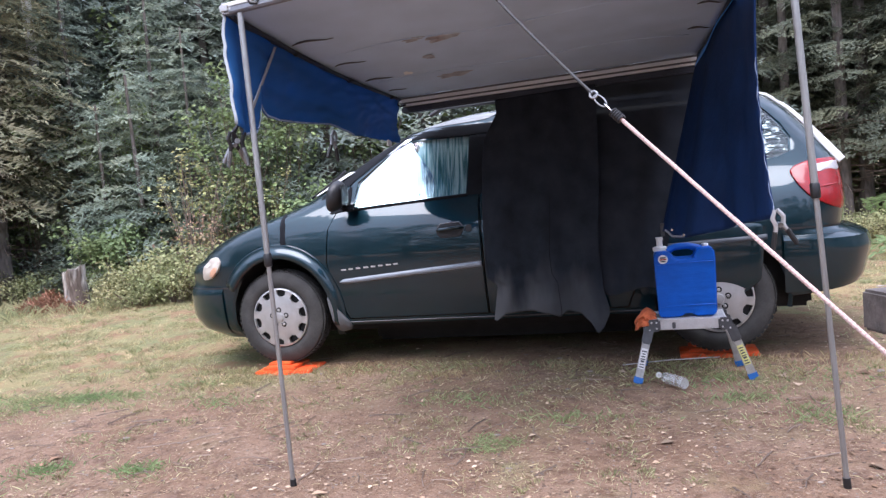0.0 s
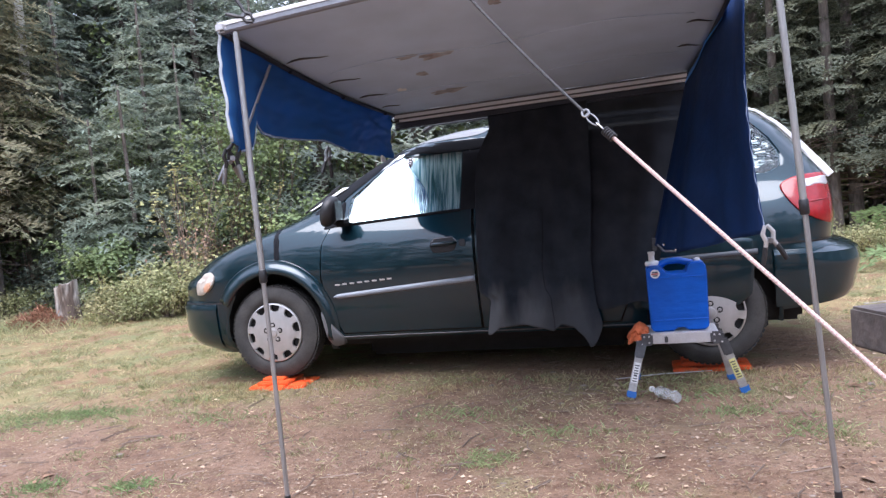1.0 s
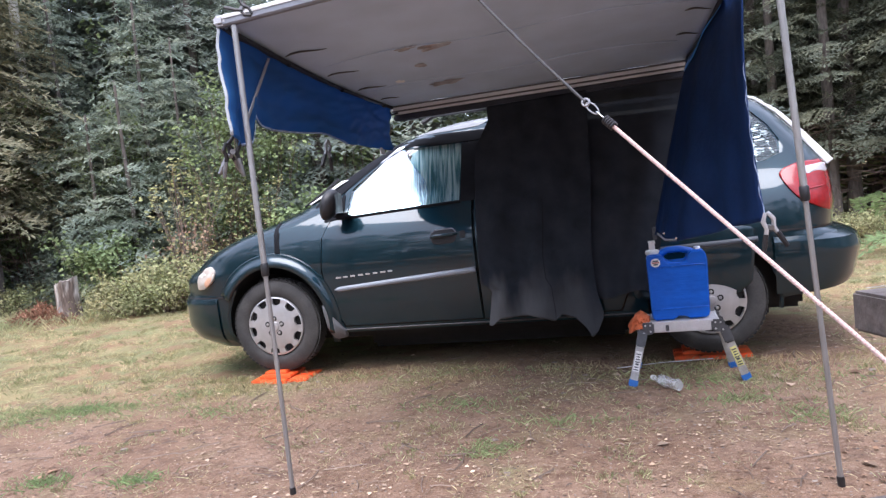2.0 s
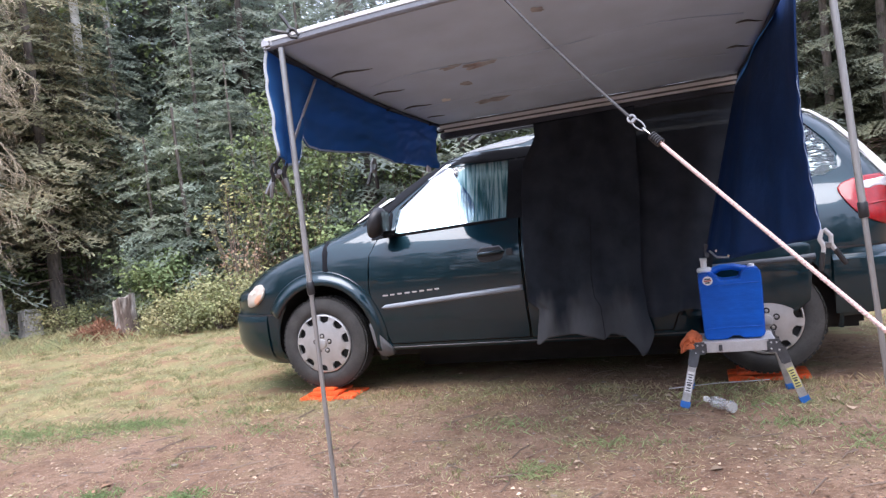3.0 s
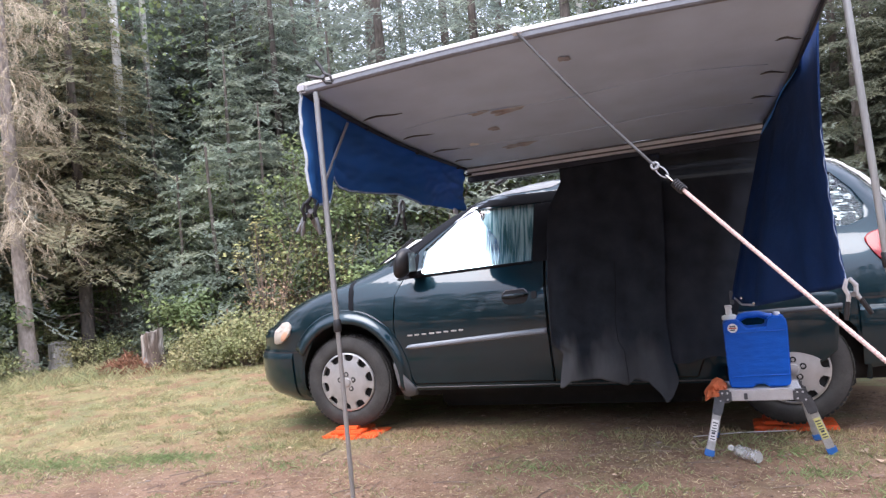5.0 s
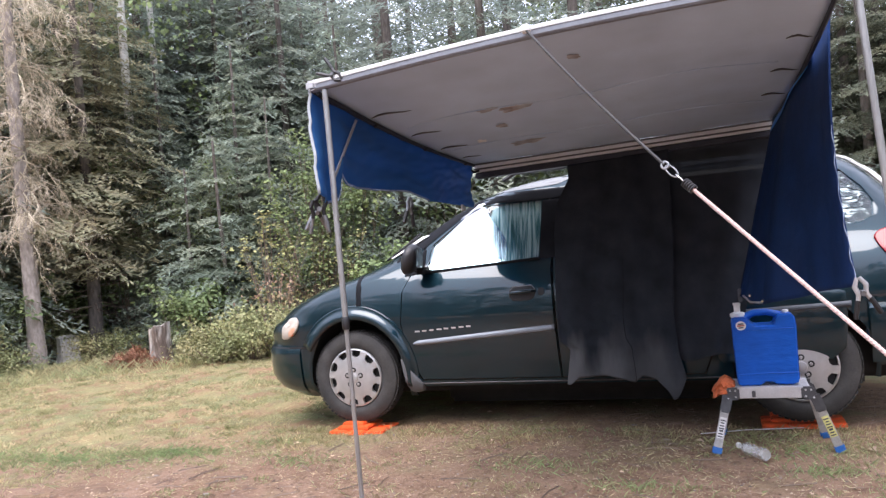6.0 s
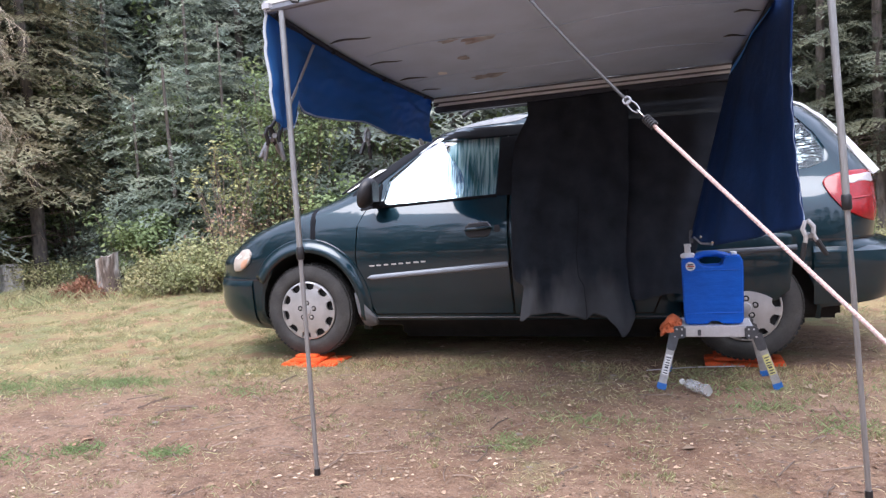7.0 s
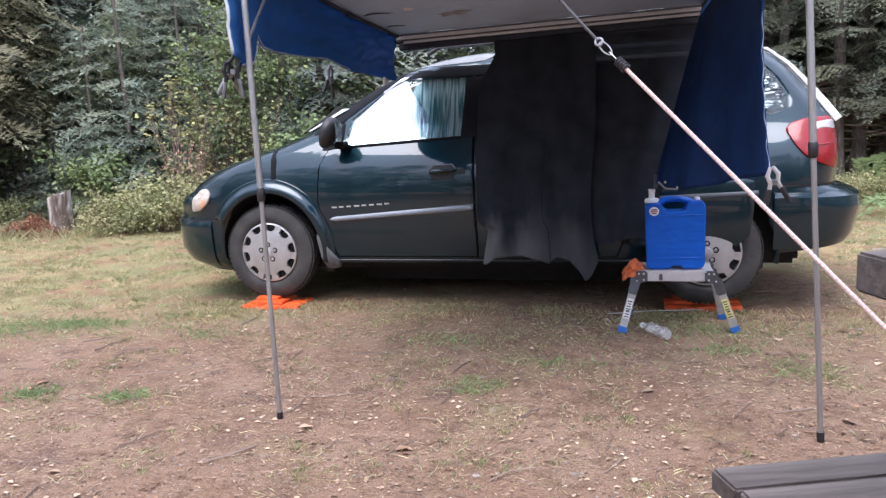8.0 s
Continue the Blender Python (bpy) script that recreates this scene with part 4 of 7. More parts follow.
def make_awning():
    aw = thing("car_awning", "pale grey roll-out car awning on two telescopic poles", "awning")
    c = part("canopy", sheet(40, 40, lambda u, v: canopy_at(0.01 + 0.98 * u, -0.004 + 1.008 * v) + Vector((0, 0, 0.004 * noise.noise(Vector((u * 7, v * 9, 0)))))), M_CANOPY, aw)
    solid(c, 0.003, 1.0)
    # Stains under the cloth.
    for (cu, cv, ru, rv, mt) in ((0.600, 0.330, 0.026, 0.042, M_STAIN), (0.625, 0.262, 0.016, 0.026, M_STAINL), (0.467, 0.255, 0.018, 0.016, M_STAINL), (0.241, 0.262, 0.028, 0.048, M_STAINL), (0.350, 0.152, 0.018, 0.015, M_STAINW), (0.847, 0.521, 0.014, 0.012, M_STAINL)):
        rnd = random.Random(int(cu * 1000 + cv * 77))
        b = bmesh.new()
        pts = []
        for k in range(22):
            a = 2 * math.pi * k / 22
            w = 1 + 0.75 * noise.noise(Vector((math.cos(a) * 2.2, math.sin(a) * 2.2, cu * 9)))
            pts.append(b.verts.new(canopy_at(cu + ru * w * math.sin(a), cv + rv * w * math.cos(a)) + Vector((0, 0, -0.0025))))
        b.faces.new(pts)
        part("stain", b, mt, c, "white patch" if mt is M_STAINW else "brown stain")
    # Creases at the left rail: short folds, their shade painted dark grey.
    for (u0, v0, v1) in ((0.755, 0.01, 0.11), (0.55, 0.02, 0.105), (0.35, 0.02, 0.105), (0.17, 0.02, 0.08), (0.75, 0.94, 0.99), (0.55, 0.93, 0.99), (0.35, 0.93, 0.99)):
        b = bmesh.new()
        tube(b, [canopy_at(u0 + 0.01 * math.sin(k), v0 + (v1 - v0) * k / 5) + Vector((0, 0, -0.004)) for k in range(6)], [0.002, 0.005, 0.005, 0.004, 0.003, 0.001], 6)
        part("fold", b, M_STEELG, c)
    for k, (a, b_) in enumerate(((0.30, 0.12), (0.62, 0.10))):
        b = bmesh.new()
        tube(b, [canopy_at(a + 0.02 * math.sin(0.5 * j), 0.04 + 0.9 * j / 20) + Vector((0, 0, -0.002)) for j in range(21)], 0.0025, 5)
        part("cloth_seam", b, M_CANOPY, c)
    # Case along the van: two stepped profiles.
    def case(y0, y1, z0, z1, mt, nm):
        b = bmesh.new()
        d = (IR - IL)
        ang = math.degrees(math.atan2(d.z, d.x))
        box(b, (-0.02, y0, z0), (d.length + 0.02, y1, z1), pose(IL.x, 0, IL.z, 0, -ang, 0), bevel=0.008)
        return part(nm, b, mt, aw)
    case(0.06, 0.17, -0.055, 0.045, M_CASE, "case")
    case(0.045, 0.06, -0.03, 0.0, M_CASE, "case_lip")
    case(0.02, 0.05, 0.006, 0.028, M_ALUW, "case_rail")
    case(0.07, 0.16, -0.098, -0.058, M_RAIL, "case_bracket_bar")
    # Dark joints along the case's face.
    case(0.0565, 0.0615, -0.037, -0.033, M_STEELG, "case_joint")
    case(0.0425, 0.0465, -0.006, -0.002, M_STEELG, "case_joint")
    # Clip knobs along the open side.
    for u in (0.42, 0.72, 0.10):
        b = bmesh.new()
        p = canopy_at(u, 0.0) + Vector((0.004, 0, -0.020))
        box(b, p - Vector((0.012, 0.016, 0.010)), p + Vector((0.012, 0.016, 0.012)), bevel=0.005)
        part("rail_clip", b, M_BLACKP, aw)
    # Front bar and side rails.
    def swept(profile):
        """A closed profile (depth, height) carried along the canopy's outer edge."""
        b = bmesh.new()
        rows = [[b.verts.new(canopy_at(1.0, v / 16) + Vector((0, dy, dz))) for dy, dz in profile] for v in range(17)]
        n = len(profile)
        for p, q in zip(rows, rows[1:]):
            for k in range(n):
                b.faces.new((p[k], p[(k + 1) % n], q[(k + 1) % n], q[k]))
        b.faces.new(rows[0])
        b.faces.new(rows[-1])
        return b
    part("front_bar", swept([(-0.018, 0.006), (-0.019, -0.014), (-0.012, -0.022), (0.012, -0.022), (0.016, -0.014), (0.016, 0.006)]), M_BARGREY, aw, "blue-grey front bar")
    part("front_bar_lip", swept([(-0.021, 0.0075), (-0.0215, 0.018), (-0.015, 0.025), (0.012, 0.027), (0.018, 0.020), (0.018, 0.0075)]), M_WHITE, aw, "white top of the front bar")
    for v in (0.0, 1.0):
        b = bmesh.new()
        tube(b, [canopy_at(0.02 + 0.96 * k / 12, v) + Vector((0, 0, -0.012)) for k in range(13)], 0.011, 8)
        part("side_rail", b, M_RAIL, aw)
    # End cap of the front bar.
    for p in (OL, OR):
        b = bmesh.new()
        box(b, (p.x - 0.020, p.y - 0.028, p.z - 0.018), (p.x + 0.03, p.y + 0.02, p.z + 0.026), bevel=0.01)
        part("bar_end", b, M_ALUW, aw)
    # Hook bracket at the inner corner.
    b = bmesh.new()
    tube(b, [IL + Vector((-0.01, -0.02, 0.01)), IL + Vector((-0.03, -0.05, -0.03)), IL + Vector((0.0, -0.06, -0.06)), IL + Vector((0.03, -0.03, -0.05))], 0.008, 8)
    part("corner_hook", b, M_BLACKP, aw)
    # Legs.
    for foot, top, zc in ((Vector((1.085, -2.1, -0.055)), Vector((1.062, -2.1, 1.96)), 0.93), (Vector((3.285, -2.0, -0.055)), Vector((3.165, -2.03, 2.05)), 1.045)):
        d = (top - foot)
        at = lambda z: foot + d * ((z - foot.z) / d.z)
        leg = part("pole", tube(bmesh.new(), [at(zc - 0.03), top], 0.0130, 14), M_ALUP, aw, "aluminium telescopic pole")
        part("inner_tube", tube(bmesh.new(), [at(foot.z + 0.03), at(zc + 0.02)], 0.0102, 14), M_ALU, leg)
        part("lock_collar", tube(bmesh.new(), [at(zc - 0.028), at(zc - 0.024), at(zc + 0.024), at(zc + 0.028)], [0.0145, 0.0172, 0.0172, 0.0145], 14), M_BLACKP, leg, "black locking collar")
        part("foot_cap", tube(bmesh.new(), [at(foot.z - 0.012), at(foot.z + 0.030)], 0.0140, 12), M_BLACKP, leg, "black rubber foot")
    return aw


make_awning()


M_STEEL = mat("dull_steel", (0.30, 0.30, 0.305), 0.38, 0.9, var=0.2, scale=30)


def spring_clamp(at, turn, label, size=1.0, jaws=M_STEEL, grips=M_BLACKP):
    e = thing("spring_clamp", label, "clamp", at, "spring clamps on the tarps")
    e.rotation_euler = [radians(a) for a in turn]
    e.scale = (size, size, size)
    for s in (-1, 1):
        b = bmesh.new()
        tube(b, [(s * 0.004, 0, 0.03), (s * 0.02, 0, 0.0), (s * 0.013, 0, -0.03), (s * 0.022, 0, -0.055)], [0.007, 0.009, 0.009, 0.008], 8)
        part("jaw", b, jaws, e)
        b = bmesh.new()
        tube(b, [(s * 0.022, 0, -0.05), (s * 0.036, 0, -0.09), (s * 0.045, 0, -0.115)], [0.009, 0.010, 0.008], 8)
        part("grip", b, grips, e)
    b = bmesh.new()
    tube(b, [(0, -0.014, -0.028), (0, 0.014, -0.028)], 0.010, 10)
    part("spring", b, M_STEEL, e)
    return e


# ---- blue tarps ----
def make_left_tarp():
    e = thing("blue_tarp", "bright blue plastic tarp pinned along the awning's open side", "tarp")
    low = [(0.0, 1.51), (0.05, 1.47), (0.095, 1.49), (0.125, 1.62), (0.15, 1.60), (0.175, 1.575), (0.22, 1.565), (0.46, 1.575), (0.54, 1.545), (0.58, 1.525), (0.72, 1.535), (0.88, 1.535), (1.0, 1.52)]

    def f(u, v):
        top = canopy_at(1.0 - u * 0.985, -0.002)
        wave = 0.035 * math.sin(11 * u + 1.5 * v) * v + 0.030 * math.sin(60 * u + v) * (0.25 + v) * max(0, 0.22 - u) * 4 + 0.015 * noise.noise(Vector((u * 6, v * 4, 1))) + 0.010 * noise.noise(Vector((u * 22 + v * 6, v * 9, 3)))
        z = top.z - 0.01 + (lerp_table(low, u) - top.z) * v
        return (top.x - 0.012 - 0.01 * v + wave, top.y - (0.03 if u < 0.02 else 0) * v - 0.05 * v * (1 - u), z)
    solid(part("tarp_cloth", sheet(90, 26, f), M_TARP, e), 0.0025)
    b = sheet(4, 20, lambda u, v: (f(0, v)[0] - 0.003 + 0.012 * u, f(0, v)[1] - 0.006 + 0.006 * u, f(0, v)[2]))
    solid(part("tarp_hem", b, M_SPAT, e, "pale frayed hem"), 0.002)
    b = sheet(60, 2, lambda u, v: tuple(Vector(f(0.06 + 0.52 * u, 0.975 + 0.025 * v)) + Vector((0.006, 0, 0))))
    solid(part("bottom_hem", b, M_TARPH, e, "pale worn lower hem"), 0.002)
    b = sheet(14, 2, lambda u, v: tuple(Vector(f(0.180, 0.10)).lerp(Vector(f(0.062, 0.82)), u) + Vector((0.026, 0.012 * (v - 0.5) * 2, 0))))
    solid(part("webbing_strap", b, M_SPAT, e, "grey webbing strap"), 0.003)
    b = bmesh.new()
    tube(b, [Vector(f(0.985 * k / 30 + 0.005, 0.02)) + Vector((0.004, 0, 0.004)) for k in range(31)], 0.006, 6)
    part("top_hem", b, M_RAIL, e)
    b = bmesh.new()
    p = Vector(f(0.94, 0.99))
    box(b, p + Vector((-0.006, -0.05, -0.035)), p + Vector((0.004, 0.03, 0.012)), bevel=0.003)
    part("hem_tag", b, M_WHITE, e)
    return f


make_left_tarp()
spring_clamp((0.975, -2.06, 1.475), (0, 10, 20), "black spring clamp with steel handles on a blue tarp corner", 1.15, M_BLACKP, M_STEEL)
spring_clamp((0.955, -2.08, 1.455), (10, -12, 60), "black spring clamp with steel handles on a blue tarp corner", 1.0, M_BLACKP, M_STEEL)
spring_clamp((1.02, -1.12, 1.50), (0, 14, 80), "steel spring clamp hanging from the lower hem of the blue tarp", 1.1)
spring_clamp((1.135, -2.115, 2.004), (0, 128, 0), "black spring clip on the awning's front bar", 0.85, M_BLACKP, M_BLACKP)


def make_right_tarp():
    e = thing("navy_tarp", "dark blue tarp hanging from the awning as a side wall", "tarp")
    A, B = Vector((3.0, -0.05, 1.90)), Vector((3.145, -1.50, 2.10))
    C, D = Vector((3.165, -1.52, 0.935)), Vector((2.70, -0.22, 0.805))

    def f(u, v):
        p = A.lerp(B, u).lerp(D.lerp(C, u), v)
        p.x += 0.03 * math.sin(9 * u + 2 * v) * (0.3 + v) * math.sin(math.pi * u) + 0.012 * math.sin(23 * u + 1.0) * v - 0.035 * math.sin(math.pi * v) * u
        p.y += 0.03 * math.sin(math.pi * v) * (1 - u)
        p.z += -0.05 * v * math.sin(math.pi * u) - 0.02 * v * math.sin(7 * u)
        return p
    solid(part("tarp_cloth", sheet(50, 50, lambda u, v: tuple(f(u, v))), M_TARPD, e), 0.0025)
    b = bmesh.new()
    tube(b, [f(1.0, v / 24) for v in range(25)], 0.005, 6)
    part("front_hem", b, M_TARPD, e)
    b = bmesh.new()
    tube(b, [f(1.0, 0.42 + 0.55 * k / 24) + Vector((0.004 * math.sin(5 * k), -0.006, 0)) for k in range(25)], [0.0008 + 0.0018 * math.sin(2.3 * k) ** 2 for k in range(25)], 5)
    part("frayed_edge", b, M_TARPH, e, "pale frayed edge")
    b = sheet(24, 2, lambda u, v: tuple(f(0.02 + 0.75 * u, 0.0) + Vector((-0.016 - 0.022 * v, 0, -0.070 - 0.060 * v))))
    solid(part("bright_hem", b, M_TARPL, e, "folded top hem, sun shining through painted as bright blue"), 0.003)
    b = bmesh.new()
    tube(b, [f(0.03, 0.99) + Vector((0.0, -0.01, 0.0)), f(0.18, 0.995) + Vector((0.0, -0.012, 0)), f(0.30, 1.0) + Vector((0, -0.01, 0.01))], 0.006, 6)
    part("hem_rod", b, M_ALUW, e)
    for u, v in ((0.17, 0.965), (0.31, 0.985)):
        b = bmesh.new()
        p = f(u, v) + Vector((-0.006, -0.008, 0))
        disc_stack(b, [(0.0, 0.004), (0.0065, 0.003), (0.008, 0.0)], 14, Matrix.Translation(p) @ pose(0, 0, 0, 90, 0, -20))
        part("snap_button", b, M_CHROME, e)
    b = bmesh.new()
    p = f(0.0, 0.985)
    box(b, p + Vector((-0.012, -0.012, -0.05)), p + Vector((0.012, 0.012, 0.03)), bevel=0.004)
    part("hem_clip", b, M_STEELG, e)
    return f


make_right_tarp()
spring_clamp((3.165, -1.535, 0.925), (5, -12, 10), "large steel spring clamp with black grips at the tarp's lower corner", 1.15, M_ALUW)


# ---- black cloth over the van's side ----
def lit_hem_cloth():
    """Black cloth, streaked paler below: light at the hem painted into its colour."""
    m = mat("lit_hem_black_cloth", (0.028, 0.033, 0.041), 0.95, var=0.3, scale=4, fine=0.25, fscale=350, spec=0.02)
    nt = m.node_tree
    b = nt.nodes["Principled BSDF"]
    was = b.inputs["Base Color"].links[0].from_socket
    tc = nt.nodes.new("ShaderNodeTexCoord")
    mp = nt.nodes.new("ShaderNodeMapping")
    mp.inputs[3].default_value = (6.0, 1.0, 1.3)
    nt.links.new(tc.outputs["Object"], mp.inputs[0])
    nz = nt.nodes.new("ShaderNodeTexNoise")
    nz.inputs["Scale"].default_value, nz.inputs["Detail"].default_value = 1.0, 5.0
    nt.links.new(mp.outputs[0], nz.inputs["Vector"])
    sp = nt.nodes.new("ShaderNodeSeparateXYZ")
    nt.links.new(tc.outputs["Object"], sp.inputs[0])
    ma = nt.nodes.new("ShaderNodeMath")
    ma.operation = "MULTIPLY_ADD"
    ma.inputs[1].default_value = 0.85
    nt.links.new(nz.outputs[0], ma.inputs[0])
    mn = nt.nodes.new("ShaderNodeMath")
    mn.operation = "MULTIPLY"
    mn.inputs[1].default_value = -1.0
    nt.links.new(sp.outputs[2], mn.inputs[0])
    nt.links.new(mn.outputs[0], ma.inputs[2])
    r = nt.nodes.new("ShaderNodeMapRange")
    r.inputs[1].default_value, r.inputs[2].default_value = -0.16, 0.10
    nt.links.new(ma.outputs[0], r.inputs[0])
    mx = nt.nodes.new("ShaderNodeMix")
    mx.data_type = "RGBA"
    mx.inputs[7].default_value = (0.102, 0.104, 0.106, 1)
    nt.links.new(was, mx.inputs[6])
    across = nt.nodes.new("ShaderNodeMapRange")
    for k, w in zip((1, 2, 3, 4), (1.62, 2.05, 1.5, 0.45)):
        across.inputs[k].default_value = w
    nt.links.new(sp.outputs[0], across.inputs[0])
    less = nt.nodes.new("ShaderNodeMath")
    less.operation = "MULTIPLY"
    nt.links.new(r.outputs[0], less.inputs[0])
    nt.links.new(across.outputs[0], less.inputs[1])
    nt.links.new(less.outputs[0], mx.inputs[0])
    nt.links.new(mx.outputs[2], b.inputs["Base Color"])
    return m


def make_black_cloth():
    e = thing("black_cloth", "black cloth with a painted-in lit hem hung over the sliding door", "cloth")
    # The lower edge sags between lobes; the last lobe hangs to a point.
    low = [(0.0, 0.275), (0.03, 0.270), (0.10, 0.315), (0.35, 0.325), (0.50, 0.30), (0.58, 0.275), (0.64, 0.315), (0.76, 0.295), (0.86, 0.23), (0.93, 0.16), (0.97, 0.19), (1.0, 0.30)]

    def f(u, v):
        top = 1.712 + 0.036 * (1.58 + 0.75 * u - 1.06)
        z = top + (lerp_table(low, u) - top) * v
        left = lerp_table([(0.27, 1.60), (0.50, 1.645), (0.56, 1.575), (1.28, 1.580), (1.47, 1.60), (1.64, 1.70)], z)
        right = lerp_table([(0.16, 2.33), (0.30, 2.365), (0.45, 2.33), (0.71, 2.315), (1.17, 2.35), (1.78, 2.36)], z)
        x = left + (right - left) * u + 0.008 * math.sin(7 * v) * (1 - u)
        y = -0.052 + 0.115 * max(0.0, (z - 0.95) / 0.80) - 0.0175 * max(0, v - 0.75) * 4
        y += 0.016 * math.sin(17 * u + 3 * v) * (0.25 + v) + 0.012 * noise.noise(Vector((u * 9, v * 6, 4)))
        y -= 0.035 * max(0.0, u - 0.72) * math.sin(math.pi * v)
        return (x, y, z)

    cl = part("cloth", sheet(110, 100, f), lit_hem_cloth(), e)
    solid(cl, 0.003)
    # A stitched seam down the middle.
    b = bmesh.new()
    tube(b, [Vector(f(0.585 + 0.006 * math.sin(9 * k / 40), 0.45 + 0.545 * k / 40)) + Vector((0, -0.003, 0)) for k in range(41)], 0.0020, 5)
    part("seam", b, M_RUBBER, cl)

    # An added, nearly opaque black sheet darkens the door between cloth and tarp.
    def g(u, v):
        top = 1.80 + 0.036 * (2.29 + 0.69 * u - 1.06)
        z = top + (0.42 - 0.02 * math.sin(6 * u) - top) * v
        return (2.29 + (0.76 - 0.38 * v) * u, -0.030 + 0.125 * max(0.0, (z - 0.95) / 0.80) + 0.012 * math.sin(15 * u + v), z)
    part("mesh_flap", sheet(30, 50, g), M_DARKSHEET, e, "nearly opaque black sheet beside the cloth")


make_black_cloth()


# ---- stool, jug and small things by the van ----
def bar_between(bm, p, q, w, d, side=Vector((0, 1, 0)), bevel=0.003):
    """A flat bar from p to q, w wide across and d deep along side."""
    p, q = Vector(p), Vector(q)
    z = (q - p).normalized()
    y = (side - z * side.dot(z)).normalized()
    x = y.cross(z)
    m = Matrix.Translation(p) @ Matrix((x, y, z)).transposed().to_4x4()
    box(bm, (-w / 2, -d / 2, 0), (w / 2, d / 2, (q - p).length), m, bevel)
    return m


def make_stool():
    e = thing("work_platform", "folding aluminium step platform with blue feet standing on the grass", "step stool")
    x0, x1, y0, y1, zt = 2.615, 3.035, -0.445, -0.145, 0.300
    b = bmesh.new()
    box(b, (x0, y0 + 0.012, zt - 0.012), (x1, y1 - 0.012, zt), bevel=0.003)
    top = part("top_plate", b, M_ALUW, e)
    for y in (y0, y1 - 0.02):
        b = bmesh.new()
        box(b, (x0 - 0.005, y, zt - 0.058), (x1 + 0.005, y + 0.02, zt + 0.004), bevel=0.004)
        part("side_rail", b, M_ALUW, e)
    for k in range(7):
        b = bmesh.new()
        y = y0 + 0.05 + 0.033 * k
        box(b, (x0 + 0.01, y - 0.005, zt + 0.0003), (x1 - 0.01, y + 0.005, zt + 0.0028))
        part("tread_rib", b, M_ALUW, top, smooth=False)
    b = bmesh.new()
    box(b, (x0 + 0.115, y0 - 0.006, zt - 0.050), (x0 + 0.135, y0 + 0.002, zt - 0.014), bevel=0.003)
    part("latch", b, M_STEELG, e)
    feet = {(-1, -1): (2.515, -0.50), (1, -1): (3.165, -0.42), (-1, 1): (2.545, -0.06), (1, 1): (3.125, -0.10)}
    for (sx, sy), (fx, fy) in feet.items():
        tx, ty = (x0 - 0.012 if sx < 0 else x1 + 0.012), (y0 + 0.012 if sy < 0 else y1 - 0.012)
        g = ground_z(fx, fy)
        topp, foot = Vector((tx, ty, zt - 0.035)), Vector((fx, fy, g + 0.002))
        b = bmesh.new()
        m = bar_between(b, foot + (topp - foot) * 0.05, foot + (topp - foot) * 0.80, 0.046, 0.024, Vector((0, -1, 0)))
        leg = part("leg", b, M_ALUL, e)
        b = bmesh.new()
        bar_between(b, foot, foot + (topp - foot) * 0.13, 0.054, 0.034, Vector((0, -1, 0)), 0.006)
        part("foot", b, M_FEET, leg, "blue rubber foot")
        out = -0.014 if sy < 0 else 0.014
        off = Vector((0, out, 0))
        b = bmesh.new()
        bar_between(b, foot + (topp - foot) * 0.70 + off, foot + (topp - foot) * 1.0 + off, 0.056, 0.012, Vector((0, -1, 0)), 0.008)
        hinge = part("hinge_plate", b, M_STEELG, leg, "dark grey riveted hinge")
        b = bmesh.new()
        box(b, (tx - (0.012 if sx < 0 else 0.062), ty + off.y - 0.006, zt - 0.066), (tx + (0.062 if sx < 0 else 0.012), ty + off.y + 0.006, zt + 0.006), bevel=0.010)
        part("bracket", b, M_STEELG, leg)
        for (dx, dz) in ((0.012 * -sx + 0.0, -0.012), (0.040 * -sx, -0.012), (0.040 * -sx, -0.048), (0.0, -0.055)):
            b = bmesh.new()
            disc_stack(b, [(0.0, 0.005), (0.0045, 0.004), (0.006, 0.0)], 8, Matrix.Translation((tx + dx, ty + off.y + (-0.006 if sy < 0 else 0.006), zt + dz)) @ pose(0, 0, 0, 90 if sy < 0 else -90, 0, 0))
            part("rivet", b, M_ALUW, hinge)
        if sy < 0:
            b = bmesh.new()
            mid = foot.lerp(topp, 0.45) + Vector((0, -0.0135, 0))
            bar_between(b, foot.lerp(topp, 0.27) + Vector((0, -0.0135, 0)), foot.lerp(topp, 0.62) + Vector((0, -0.0135, 0)), 0.036, 0.0015, Vector((0, -1, 0)), 0.0)
            st = part("sticker", b, M_STICKER if sx < 0 else M_YSTICK, leg, "printed warning sticker", smooth=False)
            for k in range(7):
                b = bmesh.new()
                t0 = 0.29 + 0.045 * k
                p = foot.lerp(topp, t0) + Vector((0, -0.0150, 0))
                q = foot.lerp(topp, t0 + (0.02 if k != 2 else 0.034)) + Vector((0, -0.0150, 0))
                bar_between(b, p, q, 0.028 - 0.004 * (k % 3), 0.0008, Vector((0, -1, 0)), 0.0)
                part("print_bar", b, M_BAR, st, smooth=False)
    return e


make_stool()


